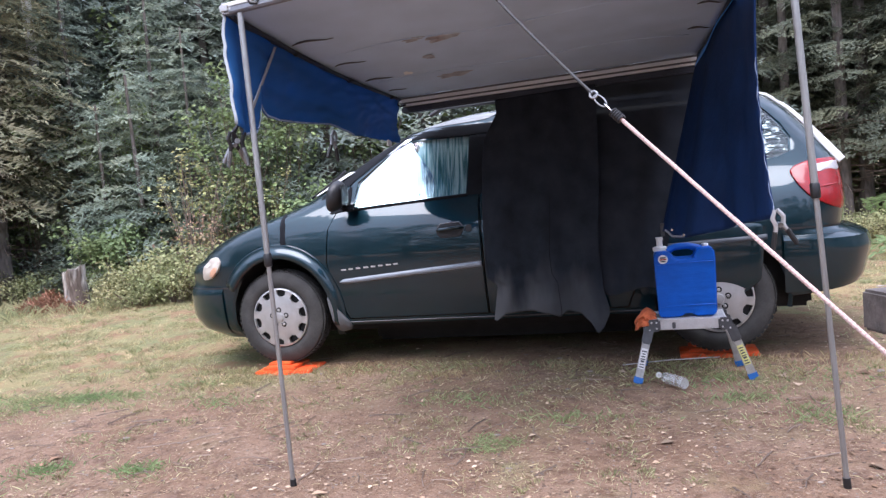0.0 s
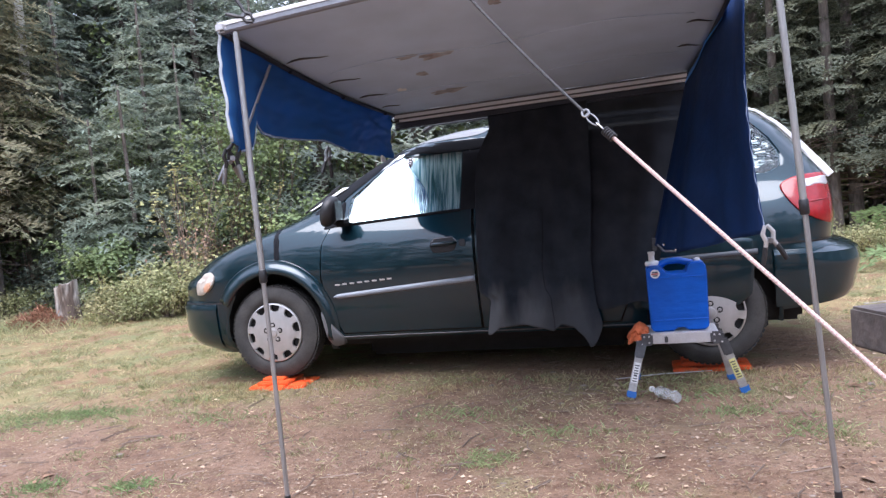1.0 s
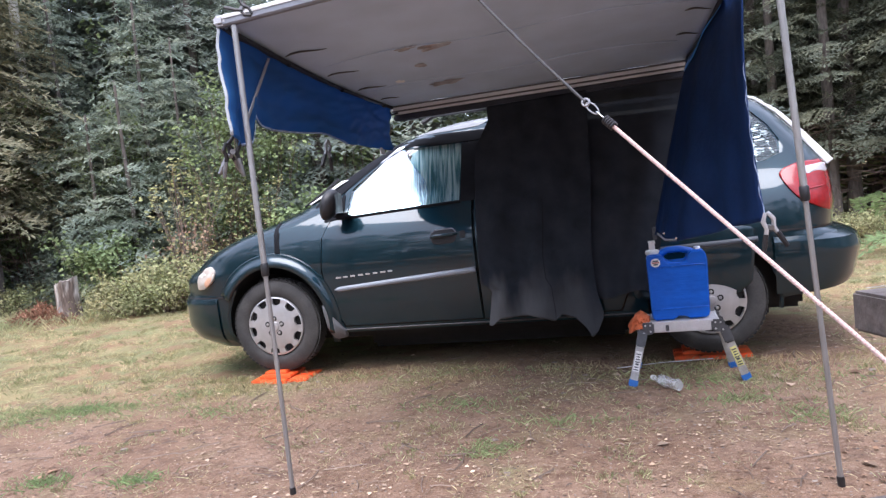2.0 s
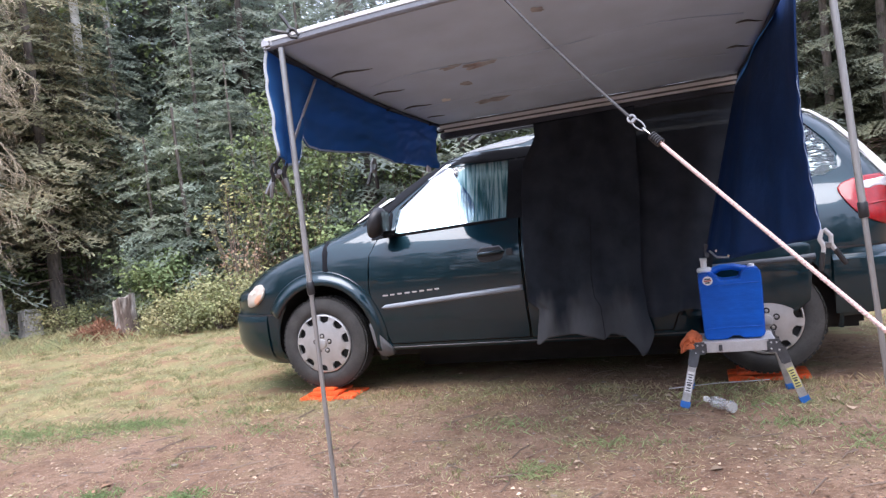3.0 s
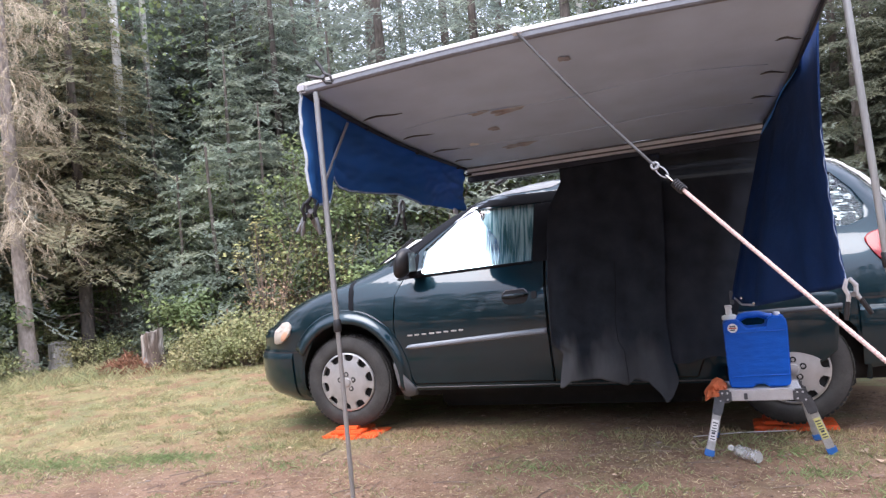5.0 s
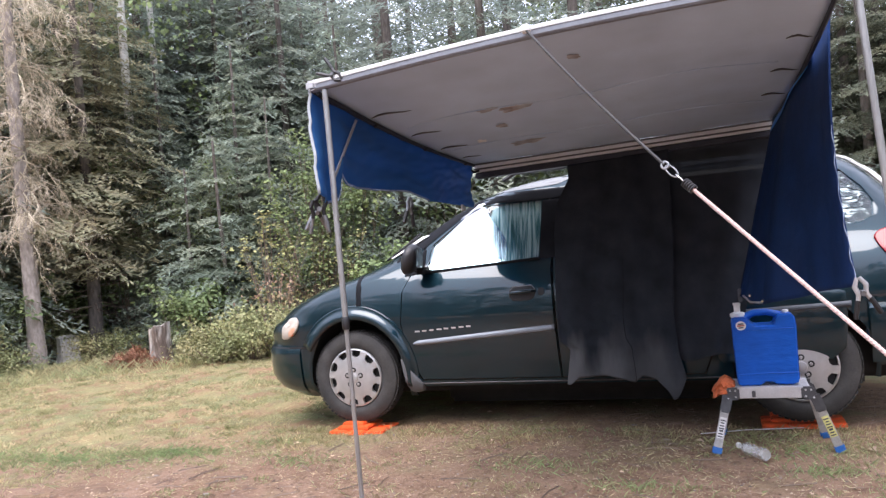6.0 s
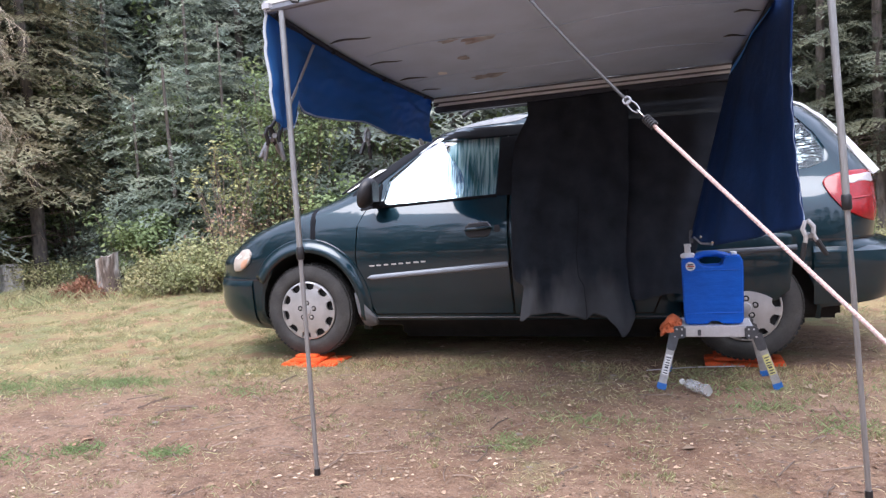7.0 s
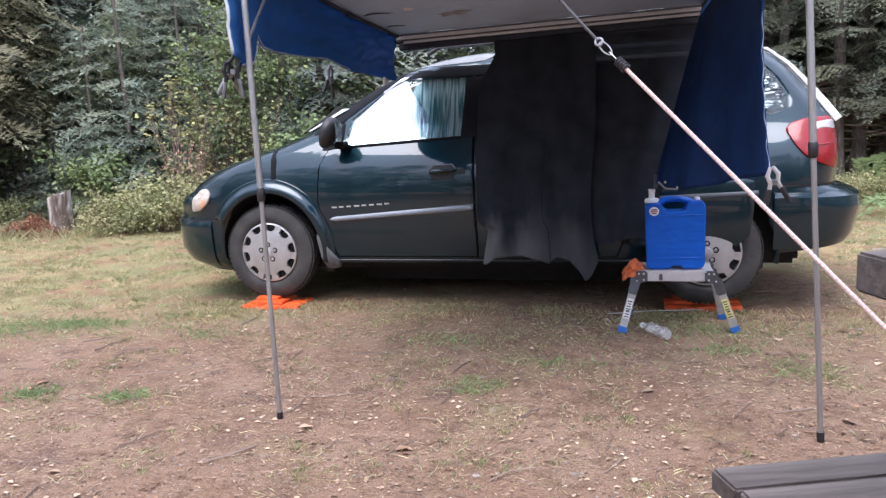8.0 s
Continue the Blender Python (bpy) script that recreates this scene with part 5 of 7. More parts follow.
def extrude_outline(bm, pts, y0, y1, bevel=0.0):
    f0 = [bm.verts.new((x, y0, z)) for x, z in pts]
    f1 = [bm.verts.new((x, y1, z)) for x, z in pts]
    n = len(pts)
    bm.faces.new(f0)
    bm.faces.new(f1[::-1])
    for k in range(n):
        bm.faces.new((f0[k], f1[k], f1[(k + 1) % n], f0[(k + 1) % n]))
    bmesh.ops.recalc_face_normals(bm, faces=bm.faces)
    if bevel:
        es = [e for e in bm.edges if len(e.link_faces) == 2 and e.calc_face_angle(0) > 0.2]
        bmesh.ops.bevel(bm, geom=es, offset=bevel, segments=3, affect="EDGES", clamp_overlap=True)


def make_jug():
    e = thing("water_jug", "bright blue plastic water jug with white caps standing on the platform", "water container", (2.660, -0.40, 0.304))
    e.scale = (1.06, 1.0, 1.0)
    e.rotation_euler = (0, radians(-1.4), 0)
    b = bmesh.new()
    pts = [(0.0, 0.02), (0.015, 0.0), (0.125, 0.0), (0.135, 0.018), (0.185, 0.018), (0.195, 0.0), (0.295, 0.0), (0.31, 0.02), (0.322, 0.33), (0.318, 0.380), (0.297, 0.397), (0.240, 0.397), (0.222, 0.378), (0.212, 0.340), (0.115, 0.340), (0.098, 0.358), (0.082, 0.385), (0.07, 0.392), (0.012, 0.392), (0.0, 0.375)]
    extrude_outline(b, pts, 0.0, 0.17, 0.013)
    body = part("jug_body", b, M_JUG, e)
    b = bmesh.new()
    tube(b, [(0.068, 0.085, 0.375), (0.095, 0.085, 0.397), (0.120, 0.085, 0.406), (0.185, 0.085, 0.407), (0.218, 0.085, 0.396), (0.250, 0.085, 0.384)], [0.022, 0.021, 0.019, 0.019, 0.020, 0.022], 14)
    part("carry_handle", b, M_JUG, e)
    # Moulded panel lines on the face.
    for z in (0.065, 0.315):
        b = bmesh.new()
        tube(b, [(0.012, -0.0005, z), (0.16, -0.001, z + 0.003), (0.308, -0.0005, z)], 0.0035, 6)
        part("moulded_rib", b, M_JUG, body)
    b = bmesh.new()
    disc_stack(b, [(0.0, 0.0), (0.036, 0.0), (0.037, 0.022), (0.031, 0.026), (0.017, 0.028), (0.016, 0.070), (0.019, 0.072), (0.019, 0.082), (0.0, 0.083)], 24, pose(0.038, 0.085, 0.389))
    cap = part("spout_cap", b, M_WHITE, e, "white screw cap with tap")
    b = bmesh.new()
    box(b, (0.03, 0.03, 0.450), (0.058, 0.085, 0.470), bevel=0.006)
    part("tap_spout", b, M_WHITE, cap)
    b = bmesh.new()
    for k in range(18):
        a = 2 * math.pi * k / 18
        box(b, (0.0365, -0.002, 0.003), (0.0395, 0.002, 0.019), pose(0.038, 0.085, 0.389, 0, 0, math.degrees(a)))
    part("knurling", b, M_WHITE, cap, smooth=False)
    b = bmesh.new()
    disc_stack(b, [(0.0, 0.0), (0.018, 0.0), (0.018, 0.014), (0.0, 0.017)], 18, pose(0.278, 0.085, 0.398))
    part("vent_cap", b, M_WHITE, e, "white vent cap")
    b = bmesh.new()
    disc_stack(b, [(0.026, 0.0), (0.026, 0.0016), (0.0, 0.0016)], 28, pose(0.048, 0.0005, 0.345, 90, 0, 0))
    lab = part("round_label", b, M_STICKER, e, "round white label with dark print")
    for k, (w, z, mt) in enumerate(((0.030, 0.355, M_BAR), (0.038, 0.345, M_REDBAR), (0.026, 0.334, M_BAR))):
        b = bmesh.new()
        box(b, (0.048 - w / 2, -0.0018, z - 0.004), (0.048 + w / 2, -0.0008, z + 0.004))
        part("print_bar", b, mt, lab, smooth=False)


make_jug()


def blob(seed, at, size, rough, name, label, category, material, sub=4, drape=0.0):
    b = bmesh.new()
    bmesh.ops.create_icosphere(b, subdivisions=sub, radius=1)
    for v in b.verts:
        n = noise.noise(v.co * 1.6 + Vector((seed, 0, 0))) * 0.6 + noise.noise(v.co * 4.1 + Vector((0, seed, 0))) * 0.35 + 0.2 * noise.noise(v.co * 9 + Vector((0, 0, seed)))
        v.co *= 1 + rough * n
        if v.co.z < -0.35:
            v.co.z = -0.35 + 0.1 * (v.co.z + 0.35)
        if drape and v.co.x < -0.2:
            v.co.z += drape * (v.co.x + 0.2) * 1.6
        v.co = Vector((v.co.x * size[0], v.co.y * size[1], (v.co.z + 0.35) * size[2]))
    ob = part(name, b, material)
    ob.location = at
    tagged(ob, label, category)
    return ob


blob(3, (2.582, -0.37, 0.272), (0.070, 0.085, 0.062), 0.45, "orange_rag", "crumpled orange cloth draped over the platform's corner", "rag", M_RAG, 4, 0.55)


def make_bottle():
    p, q = Vector((2.635, -0.45, 0)), Vector((2.785, -0.675, 0))
    d = (q - p).normalized()
    e = thing("plastic_bottle", "empty crumpled clear plastic bottle lying on the grass", "bottle", (p.x, p.y, ground_z(p.x, p.y) + 0.040))
    e.rotation_euler = (radians(90), 0, math.atan2(d.y, d.x) + radians(90))
    prof = [(0.0, 0.0), (0.013, 0.0), (0.013, 0.02), (0.012, 0.024), (0.018, 0.04), (0.030, 0.07)]
    for k in range(9):
        prof += [(0.033, 0.085 + 0.016 * k), (0.0305, 0.093 + 0.016 * k)]
    prof += [(0.033, 0.235), (0.028, 0.25), (0.0, 0.245)]
    b = bmesh.new()
    disc_stack(b, prof, 20)
    for v in b.verts:
        v.co.x *= 1 + 0.22 * noise.noise(v.co * 22)
        v.co.y *= 1 + 0.22 * noise.noise(v.co * 19 + Vector((3, 0, 0)))
    part("bottle_body", b, M_PET, e)
    b = bmesh.new()
    disc_stack(b, [(0.0, -0.004), (0.0155, -0.004), (0.0155, 0.012), (0.0, 0.012)], 16)
    part("bottle_cap", b, M_WHITE, e)


make_bottle()
b = bmesh.new()
tube(b, [(2.42, -0.09, -0.045), (2.7, -0.015, -0.038), (3.02, 0.07, -0.046)], 0.0034, 8)
tagged(part("metal_rod", b, M_ALUW), "thin bright metal rod lying in the grass", "rod")


def make_ramp(name, x0, x1, y0, y1, label):
    e = thing(name, label, "levelling ramp", ((x0 + x1) / 2, (y0 + y1) / 2, -0.055), "orange levelling ramps")
    L, W = x1 - x0, y1 - y0
    # Three tiers of square tiles with raised rims.
    for tier, (a, c, z0, z1) in enumerate(((0.0, 1.0, -0.004, 0.024), (0.12, 0.70, 0.0255, 0.048), (0.17, 0.58, 0.0495, 0.070))):
        n = max(1, int(round((c - a) * L / 0.17)))
        for i in range(n):
            for j in range(2):
                b = bmesh.new()
                xa, xb = L * (a + (c - a) * i / n) + 0.0015 - L / 2, L * (a + (c - a) * (i + 1) / n) - 0.0015 - L / 2
                back = (0.0, 0.05, 0.10)[tier]
                ya, yb = back + (W - back) * j / 2 + 0.0015 - W / 2, back + (W - back) * (j + 1) / 2 - 0.0015 - W / 2
                if tier == 0 and i == n - 1:
                    ya, yb = ya + 0.02, yb
                elif tier == 0 and i == 0:
                    ya, yb = ya + 0.012, yb - 0.012
                box(b, (xa, ya, z0), (xb, yb, z1 - 0.004), bevel=0.004)
                box(b, (xa + 0.012, ya + 0.012, z1 - 0.005), (xb - 0.012, yb - 0.012, z1), bevel=0.002)
                part("ramp_tile", b, M_ORANGE, e)


make_ramp("levelling_ramp", -0.19, 0.245, -0.12, 0.20, "stacked bright orange plastic ramp under the front wheel")
make_ramp("levelling_ramp", 2.78, 3.27, 0.09, 0.37, "stacked bright orange plastic ramp under the rear wheel")


# ---- guy line ----
def make_guy_line():
    e = thing("guy_line", "grey cord and pink flecked rope stretched from the awning", "rope")
    P0, P1, P2 = Vector((1.985, -2.125, 2.055)), Vector((2.485, -2.40, 1.435)), Vector((3.235, -2.80, 0.615))
    P3 = P2 + (P2 - P1) * 0.315
    b = bmesh.new()
    tube(b, [P0.lerp(P1, k / 10) + Vector((0, 0, -0.012 * math.sin(math.pi * k / 10))) for k in range(11)], 0.0052, 8)
    part("cord", b, M_CORD, e, "grey elastic cord")
    b = bmesh.new()
    box(b, P0 + Vector((-0.02, -0.012, -0.012)), P0 + Vector((0.02, 0.02, 0.02)), bevel=0.006)
    part("bar_hook", b, M_WHITE, e)
    d = (P3 - P1).normalized()
    s = d.cross(Vector((0, 1, 0))).normalized()
    n = d.cross(s).normalized()

    def loop(c, la, lb, r, name, mt, full=1.0):
        b = bmesh.new()
        k = 28
        pts = [c + d * (la * math.cos(2 * math.pi * full * i / k)) + s * (lb * math.sin(2 * math.pi * full * i / k)) for i in range(k + 1)]
        tube(b, pts, r, 8, cap=full < 1)
        return part(name, b, mt, e)
    loop(P1 + d * 0.004, 0.0125, 0.0115, 0.0046, "steel_ring", M_STEEL)
    loop(P1 + d * 0.037, 0.029, 0.0120, 0.0028, "carabiner", M_STEEL)
    s, n = n, s
    loop(P1 + d * 0.080, 0.024, 0.008, 0.0024, "s_hook", M_CHROME, 0.85)
    s, n = n, s
    a0 = P1 + d * 0.100
    for k in range(5):
        b = bmesh.new()
        c = a0 + d * (0.009 * k)
        pts = [c + s * (0.0125 * math.cos(t)) + n * (0.0125 * math.sin(t)) + d * (0.004 * t / 6.28) for t in [6.283 * i / 16 for i in range(17)]]
        tube(b, pts, 0.0042, 6)
        part("cord_wrap", b, M_BLACKP, e)
    for k in range(3):
        b = bmesh.new()
        c = P3 + Vector((0.018 * k - 0.02, 0.006 * k, 0))
        tube(b, [c + Vector((0.0, 0.004, 0.020)), c + Vector((0, -0.05, 0.022)), c + Vector((0.01, -0.10, 0.018)), c + Vector((0.01, -0.10, -0.055)), c + Vector((0, 0.006, -0.060)), c + Vector((0, 0.012, -0.02)), c + Vector((0, 0.004, 0.020))], 0.008, 8)
        part("tie_loop", b, M_ROPE, e)
    a1 = P1 + d * 0.135
    L = (P3 - a1).length
    b = bmesh.new()
    tube(b, [a1 + d * (L * k / 40) for k in range(41)], 0.0062, 12)
    core = part("rope", b, M_ROPE, e, "white rope flecked with red")
    for ph in (0.0, 2.094, 4.189):
        b = bmesh.new()
        m = int(L / 0.0035)
        pts = []
        for i in range(m + 1):
            t = L * i / m
            a = ph + 6.283 * t / 0.015
            pts.append(a1 + d * t + s * (0.0052 * math.cos(a)) + n * (0.0052 * math.sin(a)))
        tube(b, pts, 0.0027, 5)
        part("red_strand" if ph < 1 else "white_strand", b, M_ROPER if ph < 1 else M_ROPE, core)


make_guy_line()


# ---- picnic table ----
def make_table():
    e = thing("picnic_table", "heavy weathered brown plank picnic table with an attached bench", "picnic table")
    U = Vector((0.935, 0.354, 0)).normalized()
    ang = math.degrees(math.atan2(U.y, U.x))

    def plank(name, at, length, w, t, parent=e, turn=ang):
        b = bmesh.new()
        box(b, (0, -w, -t), (length, 0, 0), bevel=0.006)
        for v in b.verts:
            v.co.z += 0.003 * noise.noise(v.co * 3 + Vector(at))
            v.co.y += 0.003 * noise.noise(v.co * 2 + Vector(at) + Vector((5, 0, 0)))
        ob = part(name, b, M_WOODTOP, parent)
        ob.location = at
        ob.rotation_euler = (0, 0, radians(turn))
        return ob
    V = Vector((U.y, -U.x, 0))
    far = Vector((2.775, -3.245, 0.36))
    for k in range(2):
        p = far + V * (0.118 * k) + U * (0.008 * k)
        plank("bench_plank", p, 1.9, 0.114, 0.055)
    corner = Vector((3.05, -3.30, 0.882))
    for k in range(5):
        plank("table_plank", corner + V * (0.1425 * k) + U * (0.003 * (k % 2)), 1.7, 0.140, 0.085)
    # Bare splinters along the worn edges of the top.
    rw = random.Random(8)
    for line, n in ((0.004, 60), (0.1415, 34), (0.284, 30)):
        b = bmesh.new()
        for _ in range(n):
            t, w = rw.random() ** 1.3 * 1.2, rw.uniform(0.001, 0.0035)
            p = corner + U * (t + 0.02) + V * (line + rw.uniform(-0.004, 0.006))
            box(b, (-rw.uniform(0.004, 0.028), -w, 0.0), (rw.uniform(0.004, 0.028), w, 0.0012), Matrix.Translation(p + Vector((0, 0, 0.0022))) @ pose(0, 0, 0, 0, 0, ang + rw.uniform(-9, 9)))
        part("splinters", b, M_CHIP, e, "pale bare wood along the worn edge", smooth=False)["kind"] = "stuff"
    # Frames under the table.
    for s in (0.75, 1.35):
        c = corner + V * 0.36 + U * s
        g = ground_z(c.x, c.y) - c.z
        for side in (-1, 1):
            b = bmesh.new()
            bar_between(b, c + V * (0.62 * side) + Vector((0, 0, g)), c + V * (0.22 * side) + Vector((0, 0, -0.088)), 0.09, 0.05, U)
            part("table_leg", b, M_WOODTOP, e)
        b = bmesh.new()
        bar_between(b, c + V * -0.66 + Vector((0, 0, -0.625)), c + V * 0.66 + Vector((0, 0, -0.625)), 0.09, 0.045, U)
        part("cross_beam", b, M_WOODTOP, e)
    for k in range(2):
        plank("bench_plank", corner + V * (0.80 + 0.118 * k) + Vector((0, 0, -0.522)), 1.6, 0.114, 0.055)


make_table()




# ---- forest ----
def fan(rnd, verts, faces, root, heading, length, droop, blade, step=0.10, width=0.5):
    """A flat conifer bough: side twigs in pairs along a drooping stem, each with short blades of needles."""
    d = Vector((math.cos(heading), math.sin(heading), 0))
    s = Vector((-d.y, d.x, 0))

    def stem(t):
        return root + d * (length * t) + Vector((0, 0, -droop * length * t * t + 0.06 * length * math.sin(2.6 * t)))

    def quad(p, q, w, n):
        a = (q - p)
        side = a.cross(n)
        if side.length < 1e-6:
            return
        side = side.normalized() * w
        k = len(verts)
        m = p.lerp(q, 0.45)
        verts.extend((p, m + side, q, m - side))
        faces.append((k, k + 1, k + 2, k + 3))

    n_tw = max(4, int(length / step))
    for i in range(n_tw + 1):
        t = 0.12 + 0.88 * i / n_tw
        p = stem(t)
        reach = width * length * (1.05 - t) ** 0.75 * (0.75 + 0.5 * rnd.random()) + 0.07
        for sgn in (-1, 1):
            if rnd.random() < 0.1:
                continue
            ang = radians(48 + 16 * rnd.random())
            tw = (d * math.cos(ang) + s * sgn * math.sin(ang)).normalized()
            up = (d * (0.55 + 0.5 * rnd.random()) + s * sgn * 0.35 * rnd.random() + Vector((rnd.uniform(-0.35, 0.35), rnd.uniform(-0.35, 0.35), 0.9))).normalized()
            end = p + tw * reach + Vector((0, 0, -0.38 * reach * (0.3 + rnd.random())))
            quad(p, end, blade * 0.13, up)
            nb = max(1, int(reach / (blade * 1.25)))
            for j in range(nb):
                b0 = p.lerp(end, (j + 0.4) / nb)
                bl = blade * (0.7 + 0.7 * rnd.random()) * (1.25 - 0.5 * j / nb)
                for g in (-1, 1):
                    lat = up.cross(tw).normalized() * g
                    dirn = (tw * 0.75 + lat * 0.8 + Vector((0, 0, 0.25 * (rnd.random() - 0.6)))).normalized()
                    quad(b0, b0 + dirn * bl, blade * 0.19, (up + Vector((rnd.uniform(-0.5, 0.5), rnd.uniform(-0.5, 0.5), 0))).normalized())
        if i == n_tw:
            quad(p, p + (stem(1.0) - stem(0.95)).normalized() * 0.14, blade * 0.3, Vector((0, 0, 1)))


def conifer_mesh(seed, height, base, reach, clear, blade, material, top=99.0, dens=1.0):
    """The crown of one conifer: whorls of boughs, long below, short above, with gaps."""
    rnd = random.Random(seed)
    verts, faces = [], []
    z = clear
    while z < min(height * 0.985, top):
        t = (z - clear) / max(0.1, height - clear)
        n = 5 if z < 7 else 4
        a0 = rnd.random() * 6.283
        for k in range(n):
            if rnd.random() < 0.08:
                continue
            L = reach * (1 - t) ** 0.8 * (0.65 + 0.55 * rnd.random()) + 0.12
            h = a0 + 6.283 * (k + 0.5 * rnd.random()) / n
            fan(rnd, verts, faces, Vector((0.05 * math.cos(h), 0.05 * math.sin(h), z + 0.12 * rnd.random())), h, L, 0.18 + 0.22 * rnd.random(), blade, step=blade * 1.45)
        z += (0.20 + 0.10 * rnd.random()) * (1 + 0.35 * (z > 5)) / dens
    me = bpy.data.meshes.new("crown")
    me.from_pydata([tuple(v) for v in verts], [], faces)
    me.materials.append(material)
    return me


def trunk_bm(h, r0, r1=0.02, lean=0.0, seg=10, seed=0, flare=1.25):
    n = 14
    pts, rs = [], []
    for k in range(n + 1):
        t = k / n
        pts.append((lean * h * t + 0.02 * math.sin(5 * t + seed), 0.02 * math.cos(4 * t + seed * 2), h * t - 0.15))
        rs.append((r0 + (r1 - r0) * t) * (1 + (flare - 1) * math.exp(-t * h * 5)))
    return tube(bmesh.new(), pts, rs, seg)


def make_conifer(seed, height, r, reach, clear, blade, material, label, top=99.0, dens=1.0, bare=0):
    e = thing("conifer_tree", label, "tree", group="conifers at the clearing's edge")
    part("trunk", trunk_bm(height, r, seed=seed), M_BARK, e)
    ob = new("crown", conifer_mesh(seed, height, r, reach, clear, blade, material, top, dens))
    ob.parent = e
    rnd = random.Random(seed + 5)
    if bare:
        # Dead lower limbs.
        b = bmesh.new()
        for k in range(bare):
            a, z, L = rnd.random() * 6.283, 0.5 + rnd.random() * max(0.6, clear), 0.4 + 0.7 * rnd.random()
            p = Vector((0, 0, z))
            q = p + Vector((math.cos(a) * L, math.sin(a) * L, -0.25 * L * rnd.random()))
            tube(b, [p, p.lerp(q, 0.5) + Vector((0, 0, 0.03)), q], [0.012, 0.008, 0.003], 4)
        part("dead_branchwork", b, M_TWIG, e)["kind"] = "stuff"
    return e


FIR_LABELS = ("tall dark green fir tree at the wood's edge", "small bushy young fir with dense boughs")
proto = [
    make_conifer(1, 11.0, 0.13, 1.9, 0.35, 0.085, M_FIR, FIR_LABELS[0], top=7.5, bare=6),
    make_conifer(2, 13.0, 0.16, 2.2, 0.9, 0.118, M_FIR, FIR_LABELS[0], top=8.5, dens=0.5, bare=14),
    make_conifer(3, 3.6, 0.05, 1.15, 0.25, 0.075, M_FIR_PALE, FIR_LABELS[1]),
    make_conifer(4, 14.0, 0.17, 2.2, 2.2, 0.118, M_FIR_SHADED, "tall fir with a bare lower trunk", top=9.0, dens=0.5, bare=22),
    make_conifer(5, 6.0, 0.07, 1.5, 0.3, 0.080, M_FIR_PALE, "pale green fir of middle height at the wood's edge", top=5.8),
    make_conifer(6, 9.0, 0.125, 1.7, 1.7, 0.090, M_FIR, "dark green fir with bare dead lower branches", top=7.0, bare=26),
    make_conifer(7, 12.0, 0.16, 2.6, 1.0, 0.34, M_FIR, FIR_LABELS[0], dens=0.7),
    make_conifer(8, 13.0, 0.16, 2.6, 2.5, 0.21, M_FIR, "tall fir deep in the wood", top=9.0, dens=0.6),
    make_conifer(9, 9.5, 0.125, 1.7, 1.6, 0.090, M_FIR_OLIVE, "olive-brown thinning fir with dead lower branches", top=7.0, bare=26),
    make_conifer(10, 11.0, 0.12, 1.45, 1.5, 0.066, M_FIR_SHADED, "thin fir with bare dead lower limbs and shade-coloured needles", top=6.2, dens=0.5, bare=90),
]
CAM = Vector((2.6, -5.0, 0))


def spot(bearing, dist):
    """A place by bearing (degrees left of +y from the sitting place) and distance."""
    a = radians(bearing)
    return CAM.x - dist * math.sin(a), CAM.y + dist * math.cos(a)


def plant(k, bearing, dist, size, turn):
    x, y = spot(bearing, dist)
    z = ground_z(x, y) if abs(x) < 40 and abs(y) < 40 else ground_z(0, 12)
    m = pose(x, y, z, 0, 0, turn)
    if not used[k]:
        used[k] = True
        proto[k].matrix_basis = m @ Matrix.Diagonal((size, size, size, 1))
        return proto[k]
    c = copy_thing(proto[k], m)
    c.scale = (size, size, size)
    return c


used = [False] * len(proto)
# The rows nearest the clearing, chosen one by one.
for k, b, d, s in ((8, 44.9, 14.6, 1.0), (0, 42.3, 17.6, 1.0), (2, 38.4, 13.8, 0.9), (4, 34.6, 14.8, 0.95), (5, 31.0, 16, 1.05), (2, 30.4, 13.6, 0.7), (4, 27.0, 14.8, 1.0), (1, 23.0, 15.5, 1.0),
                   (1, 16.0, 15.5, 0.95), (1, 9, 15.4, 1.05), (3, 3.0, 15.5, 1.0), (1, -3.5, 15.5, 1.0), (9, -8.5, 16.2, 1.0),
                   (9, -10.6, 16.6, 1.0), (9, -12.3, 17.0, 1.1), (9, -14.1, 15.8, 1.05), (9, -16.2, 16.6, 1.15), (9, -18.2, 15.6, 1.0), (9, -20.0, 14.8, 1.0), (9, -15.2, 17.4, 1.1), (9, -11.5, 18.0, 1.15), (5, 50.5, 16.2, 1.0), (8, 46.8, 17.0, 1.05), (5, 37.2, 17.0, 1.1), (1, 55, 15.0, 1.0), (4, 53.0, 15.0, 0.9), (1, 59, 14.5, 1.0), (3, -24, 15.0, 1.0),
                   (3, 45.8, 15.8, 0.95), (8, 43.7, 15.3, 0.95), (4, 39.9, 14.9, 0.9), (2, 36.2, 13.6, 1.05), (4, 32.4, 14.0, 0.75), (2, 28.4, 13.6, 1.0), (9, -9.6, 15.4, 0.9), (9, -12.9, 15.2, 0.95), (9, -17.2, 15.0, 0.9), (9, -7.4, 17.4, 1.05), (9, -19.2, 17.2, 1.1), (2, 52, 14.2, 0.9),
                   (0, 47.6, 18.2, 1.15), (4, 45.4, 17.2, 1.3), (0, 40.8, 16.8, 1.1), (4, 41.6, 15.9, 1.2), (0, 38.8, 18.2, 1.15), (4, 35.6, 16.4, 1.35), (0, 33.8, 17.6, 1.15), (0, 31.6, 18.0, 1.1), (4, 29.4, 16.8, 1.35), (8, 48.9, 15.8, 1.0)):
    plant(k, b, d, s, (b * 37) % 360)
rnd = random.Random(11)
